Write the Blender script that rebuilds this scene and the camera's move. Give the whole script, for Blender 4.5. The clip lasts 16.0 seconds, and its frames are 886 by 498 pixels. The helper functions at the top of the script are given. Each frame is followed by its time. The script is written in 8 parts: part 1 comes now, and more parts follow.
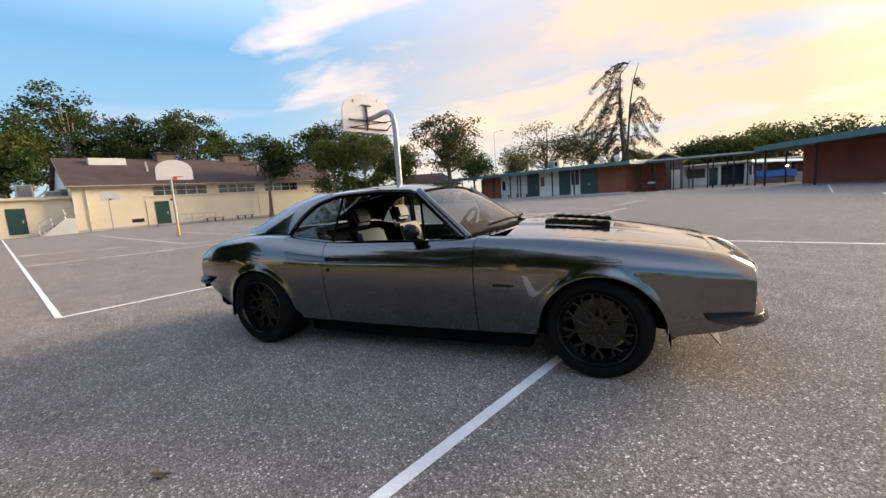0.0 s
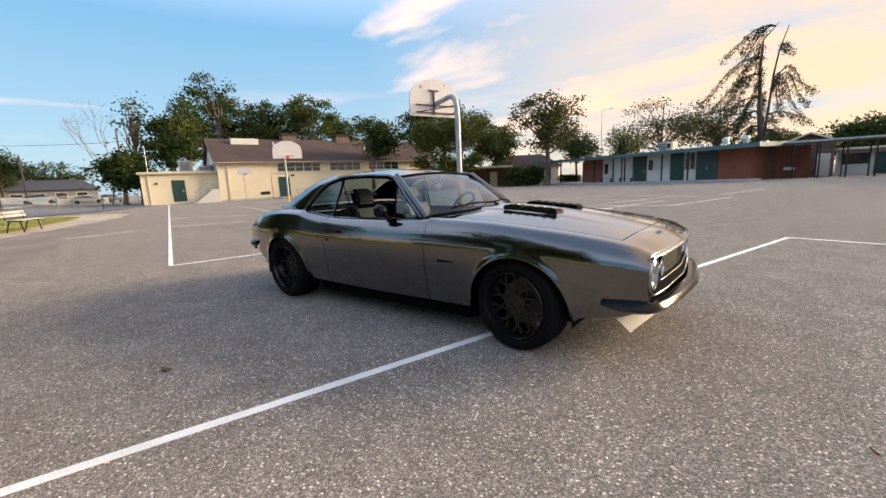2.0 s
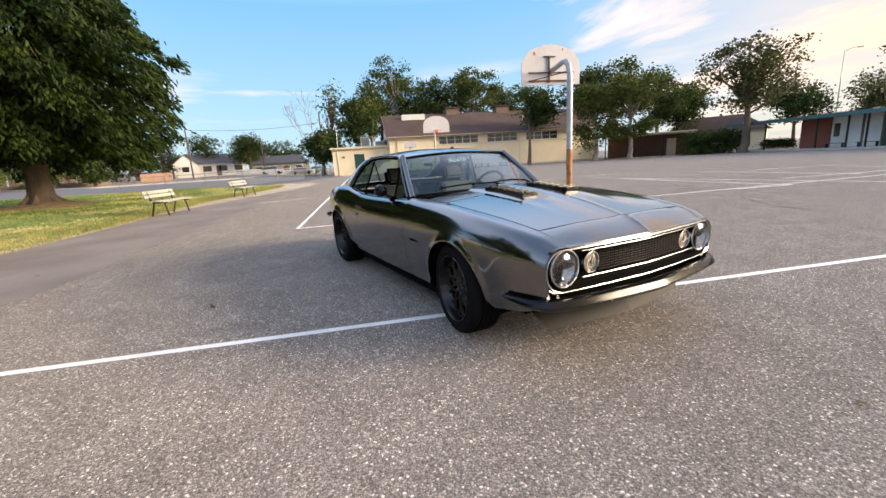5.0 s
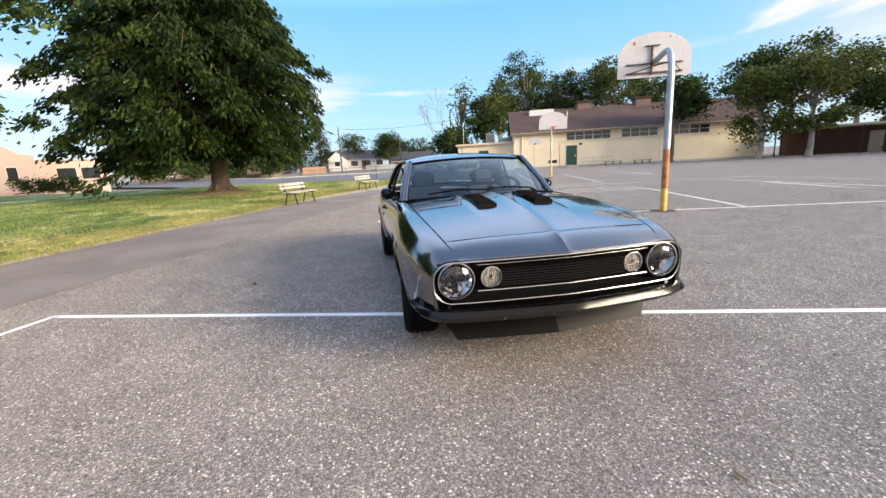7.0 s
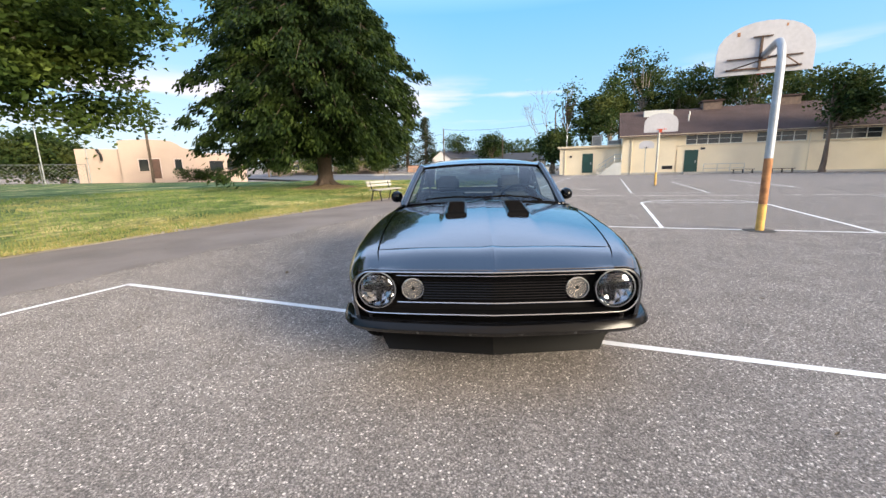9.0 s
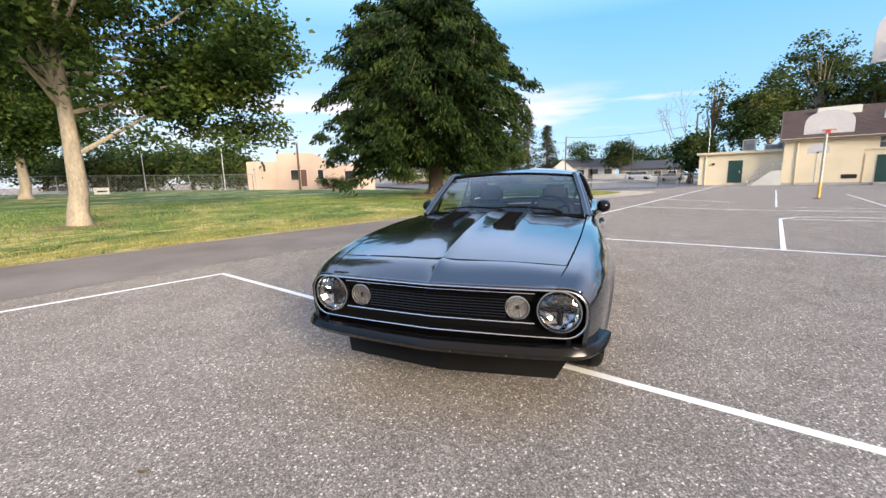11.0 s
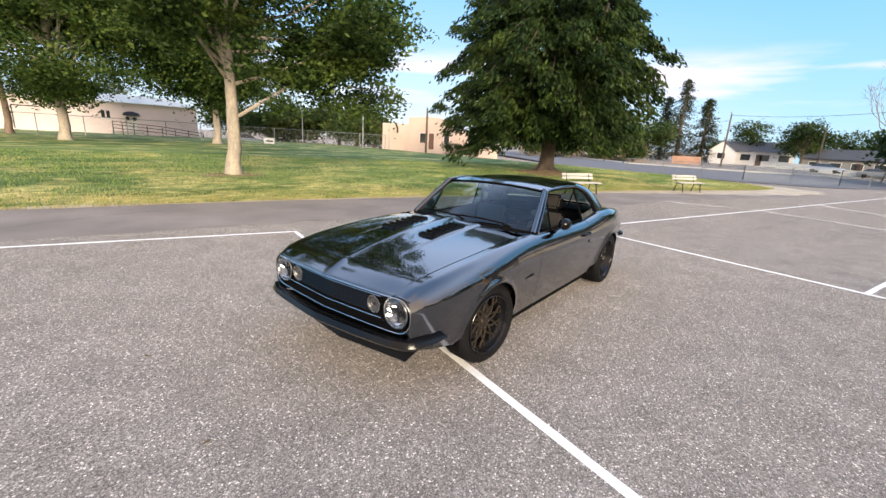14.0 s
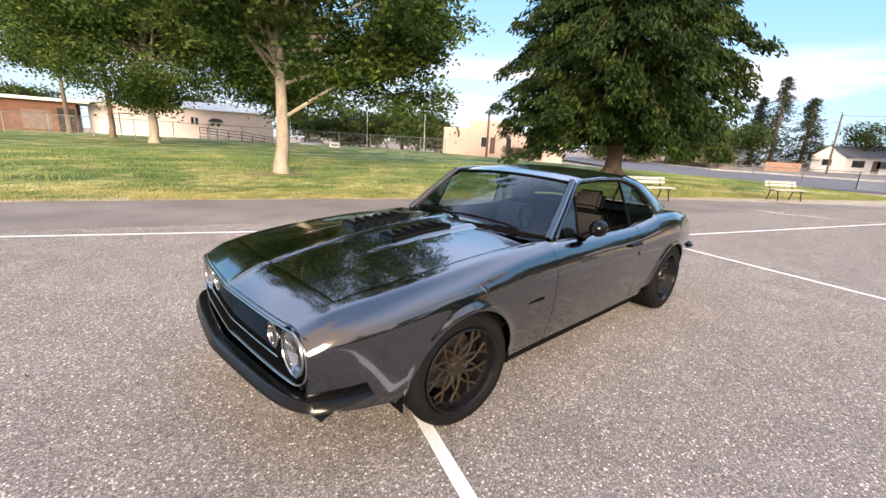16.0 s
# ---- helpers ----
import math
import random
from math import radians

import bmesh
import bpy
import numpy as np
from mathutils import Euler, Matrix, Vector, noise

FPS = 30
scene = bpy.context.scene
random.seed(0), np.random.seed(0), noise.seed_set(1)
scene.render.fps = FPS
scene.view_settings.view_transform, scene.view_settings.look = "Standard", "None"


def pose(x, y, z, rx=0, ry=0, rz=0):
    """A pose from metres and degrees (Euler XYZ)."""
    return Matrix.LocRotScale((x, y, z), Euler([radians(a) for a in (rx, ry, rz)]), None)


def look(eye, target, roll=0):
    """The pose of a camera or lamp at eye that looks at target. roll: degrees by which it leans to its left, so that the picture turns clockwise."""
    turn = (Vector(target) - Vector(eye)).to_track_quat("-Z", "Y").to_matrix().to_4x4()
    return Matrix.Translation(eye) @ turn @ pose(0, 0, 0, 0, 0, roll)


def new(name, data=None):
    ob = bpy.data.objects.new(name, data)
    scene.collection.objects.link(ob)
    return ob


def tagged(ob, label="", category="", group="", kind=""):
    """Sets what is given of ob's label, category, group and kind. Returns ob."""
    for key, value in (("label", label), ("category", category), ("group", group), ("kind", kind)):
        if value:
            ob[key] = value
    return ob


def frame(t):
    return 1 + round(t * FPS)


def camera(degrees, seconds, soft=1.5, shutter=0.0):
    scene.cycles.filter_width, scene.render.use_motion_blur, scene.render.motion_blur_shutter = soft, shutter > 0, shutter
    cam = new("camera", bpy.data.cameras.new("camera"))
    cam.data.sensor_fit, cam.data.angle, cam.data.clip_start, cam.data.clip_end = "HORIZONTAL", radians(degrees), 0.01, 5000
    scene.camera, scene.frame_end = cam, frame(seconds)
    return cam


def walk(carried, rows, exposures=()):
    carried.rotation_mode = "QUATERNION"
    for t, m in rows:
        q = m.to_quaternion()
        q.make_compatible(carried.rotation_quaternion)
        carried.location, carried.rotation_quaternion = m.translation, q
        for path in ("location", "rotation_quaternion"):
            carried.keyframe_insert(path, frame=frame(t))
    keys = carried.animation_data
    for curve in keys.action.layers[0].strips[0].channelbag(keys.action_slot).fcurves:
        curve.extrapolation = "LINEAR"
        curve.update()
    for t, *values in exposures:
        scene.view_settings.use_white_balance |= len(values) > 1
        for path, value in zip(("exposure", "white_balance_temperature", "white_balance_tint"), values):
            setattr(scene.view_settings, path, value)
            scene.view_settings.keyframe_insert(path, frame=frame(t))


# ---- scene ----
cam = camera(95.0, 16.0)
PATH = [
    (0, (1.413, -3.25, 1.192), (0.633, -1.428, 0.926), -4.0),
    (0.5, (1.73, -3.293, 1.156), (0.859, -1.516, 0.863), -4.6),
    (1, (1.946, -3.229, 1.142), (0.988, -1.499, 0.845), -4.3),
    (1.5, (2.165, -3.111, 1.154), (1.104, -1.444, 0.847), -3.5),
    (2, (2.537, -3.099, 1.169), (1.34, -1.531, 0.839), -2.6),
    (2.5, (2.756, -2.998, 1.155), (1.43, -1.54, 0.815), -2.3),
    (3, (2.936, -2.796, 1.161), (1.495, -1.458, 0.794), -2.9),
    (3.5, (3.133, -2.641, 1.158), (1.616, -1.399, 0.767), -3.4),
    (4, (3.34, -2.479, 1.164), (1.757, -1.327, 0.757), -3.5),
    (6.5, (3.995, -1.304, 1.207), (2.122, -0.745, 0.785), -3.5),
    (7, (4.164, -0.995, 1.209), (2.244, -0.613, 0.797), -3.1),
    (7.5, (4.171, -0.754, 1.197), (2.23, -0.516, 0.782), -1.7),
    (8, (4.144, -0.549, 1.204), (2.192, -0.416, 0.792), -1.6),
    (8.5, (4.19, -0.278, 1.213), (2.232, -0.249, 0.81), -1.6),
    (9, (4.197, -0.055, 1.218), (2.238, -0.156, 0.828), -1.4),
    (11.5, (3.996, 1.148, 1.202), (2.185, 0.36, 0.886), -0.8),
    (12, (4.031, 1.466, 1.215), (2.266, 0.581, 0.898), -0.1),
    (12.5, (3.986, 1.664, 1.267), (2.287, 0.682, 0.881), -0.1),
    (13, (3.939, 1.85, 1.379), (2.336, 0.76, 0.891), 1.7),
    (13.5, (3.894, 2.155, 1.52), (2.341, 0.995, 1.027), 2.0),
    (14, (3.823, 2.367, 1.618), (2.282, 1.193, 1.118), 3.2),
    (14.5, (3.665, 2.497, 1.658), (2.163, 1.262, 1.192), 3.5),
    (15, (3.539, 2.661, 1.65), (2.091, 1.343, 1.244), 2.6),
    (15.5, (3.219, 2.649, 1.593), (1.834, 1.262, 1.195), 3.5),
    (16, (2.725, 2.206, 1.425), (1.391, 0.809, 0.938), 3.2),
]
walk(cam, [(t, look(eye, target, roll)) for t, eye, target, roll in PATH],
     exposures=[(0, 0.87, 7050, 9), (3, 0.89, 7450, 10), (6.5, 1.11, 6600, 8), (9, 1.07, 6350, 6), (12, 1.08, 6400, 7), (15.2, 1.20, 6450, 9), (16, 1.30, 6700, 12)])

# ---- sky and sun ----
SUN_AZ, SUN_EL = radians(50), radians(16)
SUN_DIR = Vector((math.cos(SUN_AZ) * math.cos(SUN_EL), math.sin(SUN_AZ) * math.cos(SUN_EL), math.sin(SUN_EL)))


def build_world():
    w = bpy.data.worlds.new("evening_sky")
    scene.world = w
    w.use_nodes = True
    nt = w.node_tree
    nt.nodes.clear()
    N, L = nt.nodes.new, nt.links.new
    out, bg = N("ShaderNodeOutputWorld"), N("ShaderNodeBackground")
    sky = N("ShaderNodeTexSky")
    sky.sky_type, sky.sun_disc = "NISHITA", False
    sky.sun_elevation, sky.sun_rotation = SUN_EL, math.pi / 2 - SUN_AZ
    sky.air_density, sky.dust_density, sky.ozone_density = 1.0, 1.6, 2.0
    tc, sep = N("ShaderNodeTexCoord"), N("ShaderNodeSeparateXYZ")
    L(tc.outputs["Generated"], sep.inputs[0])

    def mth(op, a, b=None, clamp=False):
        n = N("ShaderNodeMath")
        n.operation, n.use_clamp = op, clamp
        for k, v in enumerate((a, b)):
            if v is None:
                continue
            if isinstance(v, (int, float)):
                n.inputs[k].default_value = v
            else:
                L(v, n.inputs[k])
        return n.outputs[0]

    def ramp(v, stops):
        n = N("ShaderNodeValToRGB")
        e = n.color_ramp.elements
        while len(e) < len(stops):
            e.new(0.5)
        for k, (p, c) in enumerate(stops):
            e[k].position, e[k].color = p, (*c, 1)
        L(v, n.inputs[0])
        return n.outputs[0]

    def mix(f, a, b, kind="MIX"):
        n = N("ShaderNodeMix")
        n.data_type, n.blend_type = "RGBA", kind
        for s, v in ((n.inputs[0], f), (n.inputs[6], a), (n.inputs[7], b)):
            if isinstance(v, (int, float)):
                s.default_value = v
            elif isinstance(v, tuple):
                s.default_value = (*v, 1)
            else:
                L(v, s)
        return n.outputs[2]

    # how near a direction lies to the sun, 0 to 1
    dot = N("ShaderNodeVectorMath")
    dot.operation = "DOT_PRODUCT"
    L(tc.outputs["Generated"], dot.inputs[0])
    dot.inputs[1].default_value = (math.cos(SUN_AZ), math.sin(SUN_AZ), 0.05)
    near = mth("MULTIPLY_ADD", dot.outputs["Value"], 0.5)
    near.node.inputs[2].default_value = 0.5
    z = mth("MAXIMUM", sep.outputs["Z"], 0.0)
    # clouds lie on a flat layer high above
    lift = mth("ADD", z, 0.16)
    comb = N("ShaderNodeCombineXYZ")
    L(mth("DIVIDE", sep.outputs["X"], lift), comb.inputs[0])
    L(mth("DIVIDE", sep.outputs["Y"], lift), comb.inputs[1])
    mp = N("ShaderNodeMapping")
    mp.inputs["Rotation"].default_value = (0, 0, radians(-24))
    mp.inputs["Scale"].default_value = (0.55, 1.0, 1)
    mp.inputs["Location"].default_value = (3.1, 0.4, 0)
    L(comb.outputs[0], mp.inputs[0])
    no = N("ShaderNodeTexNoise")
    no.inputs["Scale"].default_value, no.inputs["Detail"].default_value = 1.5, 9
    no.inputs["Roughness"].default_value, no.inputs["Distortion"].default_value = 0.56, 0.35
    L(mp.outputs[0], no.inputs["Vector"])
    cover = mth("MULTIPLY_ADD", near, 0.46)
    cover.node.inputs[2].default_value = -0.328
    amount = mth("ADD", no.outputs["Fac"], cover)
    mask = ramp(amount, [(0.47, (0, 0, 0)), (0.60, (1, 1, 1))])
    thin = ramp(z, [(0.0, (0.35, 0.35, 0.35)), (0.12, (1, 1, 1))])
    mask = mix(1.0, mask, thin, "MULTIPLY")
    # long low bars of cloud near the horizon
    flat = N("ShaderNodeVectorMath")
    flat.operation = "NORMALIZE"
    cxy = N("ShaderNodeCombineXYZ")
    L(sep.outputs["X"], cxy.inputs[0])
    L(sep.outputs["Y"], cxy.inputs[1])
    L(cxy.outputs[0], flat.inputs[0])
    sp2 = N("ShaderNodeSeparateXYZ")
    L(flat.outputs[0], sp2.inputs[0])
    comb2 = N("ShaderNodeCombineXYZ")
    L(mth("MULTIPLY", sp2.outputs["X"], 1.9), comb2.inputs[0])
    L(mth("MULTIPLY", sp2.outputs["Y"], 1.9), comb2.inputs[1])
    L(mth("MULTIPLY", z, 15.0), comb2.inputs[2])
    no2 = N("ShaderNodeTexNoise")
    no2.inputs["Scale"].default_value, no2.inputs["Detail"].default_value = 1.0, 6
    no2.inputs["Roughness"].default_value = 0.5
    L(comb2.outputs[0], no2.inputs["Vector"])
    bars = ramp(no2.outputs["Fac"], [(0.50, (0, 0, 0)), (0.63, (0.85, 0.85, 0.85))])
    bars = mix(1.0, bars, ramp(z, [(0.08, (0, 0, 0)), (0.125, (1, 1, 1)), (0.165, (1, 1, 1)), (0.21, (0, 0, 0))]), "MULTIPLY")
    mask = mix(1.0, mask, bars, "LIGHTEN")
    clear = ramp(near, CLEAR_FAR)
    up = ramp(z, [(0.0, (1, 1, 1)), (0.12, (0.62, 0.62, 0.62)), (0.42, (0, 0, 0))])
    glow = mix(up, clear, ramp(near, HORIZON))
    high = ramp(z, [(0.32, (0, 0, 0)), (0.52, (1, 1, 1))])
    glow = mix(high, glow, HIGH_SKY)
    glow = mix(ramp(z, [(0.66, (0, 0, 0)), (0.92, (1, 1, 1))]), glow, ZENITH)
    base = mix(0.62, mix(1.0, sky.outputs[0], (0.075, 0.075, 0.075), "MULTIPLY"), glow)
    # a soft mottled veil of high cloud towards the low sun
    no3 = N("ShaderNodeTexNoise")
    no3.inputs["Scale"].default_value, no3.inputs["Detail"].default_value = 0.9, 4
    L(mp.outputs[0], no3.inputs["Vector"])
    tone = mix(ramp(no3.outputs["Fac"], [(0.40, (0, 0, 0)), (0.60, (1, 1, 1))]), (0.42, 0.48, 0.63), (0.70, 0.55, 0.48))
    veil = mix(1.0, ramp(near, [(0.54, (0, 0, 0)), (0.80, (0.70, 0.70, 0.70))]), ramp(z, [(0.03, (0.25, 0.25, 0.25)), (0.14, (1, 1, 1)), (0.45, (1, 1, 1)), (0.75, (0.2, 0.2, 0.2))]), "MULTIPLY")
    base = mix(veil, base, tone)
    cloud = ramp(near, CLOUDS)
    col = mix(mix(1.0, mask, (0.85, 0.85, 0.85), "MULTIPLY"), base, cloud)
    # the bright glow round the low sun
    sd = N("ShaderNodeVectorMath")
    sd.operation = "DOT_PRODUCT"
    L(tc.outputs["Generated"], sd.inputs[0])
    sd.inputs[1].default_value = tuple(SUN_DIR)
    halo = ramp(sd.outputs["Value"], [(0.92, (1, 1, 1)), (0.98, (1.3, 1.25, 1.1)), (1.0, (2.6, 2.3, 1.7))])
    col = mix(1.0, col, halo, "MULTIPLY")
    L(col, bg.inputs["Color"])
    bg.inputs["Strength"].default_value = SKY
    L(bg.outputs[0], out.inputs[0])


SKY = 0.86
HIGH_SKY, ZENITH = (0.94, 1.16, 1.66), (0.40, 0.60, 1.0)
CLEAR_FAR = [(0.0, (0.10, 0.43, 0.82)), (0.55, (0.11, 0.44, 0.88)), (1.0, (0.36, 0.56, 0.84))]
HORIZON = [(0.0, (0.74, 0.78, 0.86)), (0.09, (0.64, 0.75, 0.87)), (0.2, (0.47, 0.69, 0.90)), (0.5, (0.50, 0.70, 0.88)), (0.85, (0.60, 0.63, 0.57)), (1.0, (0.62, 0.57, 0.43))]
CLOUDS = [(0.0, (0.84, 0.64, 0.66)), (0.55, (0.86, 0.70, 0.70)), (0.8, (0.80, 0.60, 0.47)), (1.0, (0.74, 0.55, 0.37))]
build_world()
sun = new("evening_sun", bpy.data.lights.new("evening_sun", "SUN"))
sun.data.energy, sun.data.angle, sun.data.color = 4.2, radians(26), (1.0, 0.84, 0.66)
sun.matrix_world = look(SUN_DIR * 60, (0, 0, 0))

# ---- materials ----
def mat(name, color, rough=0.7, metal=0.0, var=0.25, scale=3.0, fine=60.0, bump=0.25, spec=0.5, tint=None, island=0.0, randobj=0.0, coat=0.0, stretch=(1, 1, 1)):
    """A surface with blotches of one size and grain of another, in metres."""
    m = bpy.data.materials.new(name)
    m.use_nodes = True
    nt = m.node_tree
    b = nt.nodes["Principled BSDF"]
    N, L = nt.nodes.new, nt.links.new
    tc = N("ShaderNodeTexCoord")
    mp = N("ShaderNodeMapping")
    mp.inputs["Scale"].default_value = stretch
    L(tc.outputs["Object"], mp.inputs[0])
    n1, n2 = N("ShaderNodeTexNoise"), N("ShaderNodeTexNoise")
    n1.inputs["Scale"].default_value, n1.inputs["Detail"].default_value = scale, 5
    n2.inputs["Scale"].default_value, n2.inputs["Detail"].default_value = fine, 4
    L(mp.outputs[0], n1.inputs["Vector"])
    L(mp.outputs[0], n2.inputs["Vector"])
    r1 = N("ShaderNodeMapRange")
    r1.inputs[1].default_value, r1.inputs[2].default_value = 0.3, 0.7
    r1.inputs[3].default_value, r1.inputs[4].default_value = 1 - var, 1 + var
    L(n1.outputs["Fac"], r1.inputs[0])
    r2 = N("ShaderNodeMapRange")
    r2.inputs[1].default_value, r2.inputs[2].default_value = 0.3, 0.7
    r2.inputs[3].default_value, r2.inputs[4].default_value = 1 - var * 0.7, 1 + var * 0.7
    L(n2.outputs["Fac"], r2.inputs[0])
    mu = N("ShaderNodeMath")
    mu.operation = "MULTIPLY"
    L(r1.outputs[0], mu.inputs[0])
    L(r2.outputs[0], mu.inputs[1])
    val = mu.outputs[0]
    for amount, kind in ((island, "Random Per Island"), (randobj, "Random")):
        if amount:
            g = N("ShaderNodeNewGeometry") if kind != "Random" else N("ShaderNodeObjectInfo")
            r = N("ShaderNodeMapRange")
            r.inputs[3].default_value, r.inputs[4].default_value = 1 - amount, 1 + amount
            L(g.outputs[kind], r.inputs[0])
            m2 = N("ShaderNodeMath")
            m2.operation = "MULTIPLY"
            L(val, m2.inputs[0])
            L(r.outputs[0], m2.inputs[1])
            val = m2.outputs[0]
    col = N("ShaderNodeMix")
    col.data_type = "RGBA"
    col.inputs[6].default_value = (*color, 1)
    col.inputs[7].default_value = (*(tint or color), 1)
    L(n1.outputs["Fac"], col.inputs[0])
    vm = N("ShaderNodeVectorMath")
    vm.operation = "SCALE"
    L(col.outputs[2], vm.inputs[0])
    L(val, vm.inputs[3])
    L(vm.outputs[0], b.inputs["Base Color"])
    b.inputs["Metallic"].default_value = metal
    b.inputs["Specular IOR Level"].default_value = spec
    b.inputs["Coat Weight"].default_value = coat
    b.inputs["Coat Roughness"].default_value = 0.04
    rr = N("ShaderNodeMapRange")
    rr.inputs[3].default_value, rr.inputs[4].default_value = max(0.02, rough - 0.12 * rough), min(1, rough + 0.12 * rough)
    L(n1.outputs["Fac"], rr.inputs[0])
    L(rr.outputs[0], b.inputs["Roughness"])
    if bump:
        bp = N("ShaderNodeBump")
        bp.inputs["Strength"].default_value, bp.inputs["Distance"].default_value = bump, 0.01
        L(n2.outputs["Fac"], bp.inputs["Height"])
        L(bp.outputs[0], b.inputs["Normal"])
    return m


def asphalt_mat():
    m = bpy.data.materials.new("asphalt")
    m.use_nodes = True
    nt = m.node_tree
    b = nt.nodes["Principled BSDF"]
    N, L = nt.nodes.new, nt.links.new
    tc = N("ShaderNodeTexCoord")

    def tex(kind, scale, detail=3.0):
        n = N(kind)
        n.inputs["Scale"].default_value = scale
        if kind == "ShaderNodeTexNoise":
            n.inputs["Detail"].default_value = detail
        L(tc.outputs["Object"], n.inputs["Vector"])
        return n

    def ramp(v, stops):
        n = N("ShaderNodeValToRGB")
        e = n.color_ramp.elements
        while len(e) < len(stops):
            e.new(0.5)
        for k, (p, c) in enumerate(stops):
            e[k].position, e[k].color = p, (c, c, c, 1) if isinstance(c, float) else (*c, 1)
        L(v, n.inputs[0])
        return n.outputs[0]

    def mix(f, a, c, kind="MIX"):
        n = N("ShaderNodeMix")
        n.data_type, n.blend_type = "RGBA", kind
        for s, v in ((n.inputs[0], f), (n.inputs[6], a), (n.inputs[7], c)):
            if isinstance(v, (int, float)):
                s.default_value = v
            elif isinstance(v, tuple):
                s.default_value = (*v, 1)
            else:
                L(v, s)
        return n.outputs[2]

    big, mid = tex("ShaderNodeTexNoise", 0.23, 6), tex("ShaderNodeTexNoise", 2.6, 5)
    stones, grit = tex("ShaderNodeTexVoronoi", 105), tex("ShaderNodeTexVoronoi", 240)
    sepc = N("ShaderNodeSeparateColor")
    L(stones.outputs["Color"], sepc.inputs[0])
    sep2 = N("ShaderNodeSeparateColor")
    L(grit.outputs["Color"], sep2.inputs[0])
    tone = ramp(sepc.outputs[0], [(0.0, (0.075, 0.072, 0.070)), (0.45, (0.130, 0.125, 0.120)), (0.80, (0.19, 0.181, 0.172)), (0.94, (0.30, 0.287, 0.272)), (1.0, (0.68, 0.66, 0.63))])
    tone2 = ramp(sep2.outputs[0], [(0.0, (0.07, 0.068, 0.066)), (0.6, (0.14, 0.135, 0.13)), (1.0, (0.36, 0.34, 0.33))])
    col = mix(0.42, tone, tone2)
    pits = ramp(stones.outputs["Distance"], [(0.30, 1.0), (0.75, 0.45)])
    col = mix(0.8, col, pits, "MULTIPLY")
    col = mix(1.0, col, ramp(big.outputs["Fac"], [(0.3, (1.86, 1.76, 1.68)), (0.7, (2.08, 1.95, 1.84))]), "MULTIPLY")
    col = mix(1.0, col, ramp(mid.outputs["Fac"], [(0.3, 0.88), (0.7, 1.10)]), "MULTIPLY")
    L(col, b.inputs["Base Color"])
    b.inputs["Roughness"].default_value = 0.95
    b.inputs["Diffuse Roughness"].default_value = 0.22
    b.inputs["Specular IOR Level"].default_value = 0.03
    hgt = mix(0.35, pits, ramp(grit.outputs["Distance"], [(0.2, 1.0), (0.8, 0.0)]))
    bp = N("ShaderNodeBump")
    bp.inputs["Strength"].default_value, bp.inputs["Distance"].default_value = 0.55, 0.006
    L(hgt, bp.inputs["Height"])
    L(bp.outputs[0], b.inputs["Normal"])
    return m


def glass_mat(name, tint=(0.75, 0.82, 0.82), rough=0.0, ior=1.5):
    """Thin window glass: mostly clear, with a mirror-like gloss."""
    m = bpy.data.materials.new(name)
    m.use_nodes = True
    nt = m.node_tree
    N, L = nt.nodes.new, nt.links.new
    tr, gl, mx, fr = N("ShaderNodeBsdfTransparent"), N("ShaderNodeBsdfGlossy"), N("ShaderNodeMixShader"), N("ShaderNodeLayerWeight")
    tr.inputs[0].default_value = (*tint, 1)
    gl.inputs["Roughness"].default_value = rough
    fr.inputs[0].default_value = 0.5
    r0 = 2 * ((ior - 1) / (ior + 1)) ** 2  # two faces of one pane, the same from inside and outside
    power, span = N("ShaderNodeMath"), N("ShaderNodeMath")
    power.operation, span.operation = "POWER", "MULTIPLY_ADD"
    power.inputs[1].default_value = 4.2
    span.inputs[1].default_value, span.inputs[2].default_value = 1 - r0, r0
    L(fr.outputs["Facing"], power.inputs[0])
    L(power.outputs[0], span.inputs[0])
    L(span.outputs[0], mx.inputs[0])
    L(tr.outputs[0], mx.inputs[1])
    L(gl.outputs[0], mx.inputs[2])
    L(mx.outputs[0], nt.nodes["Material Output"].inputs[0])
    return m


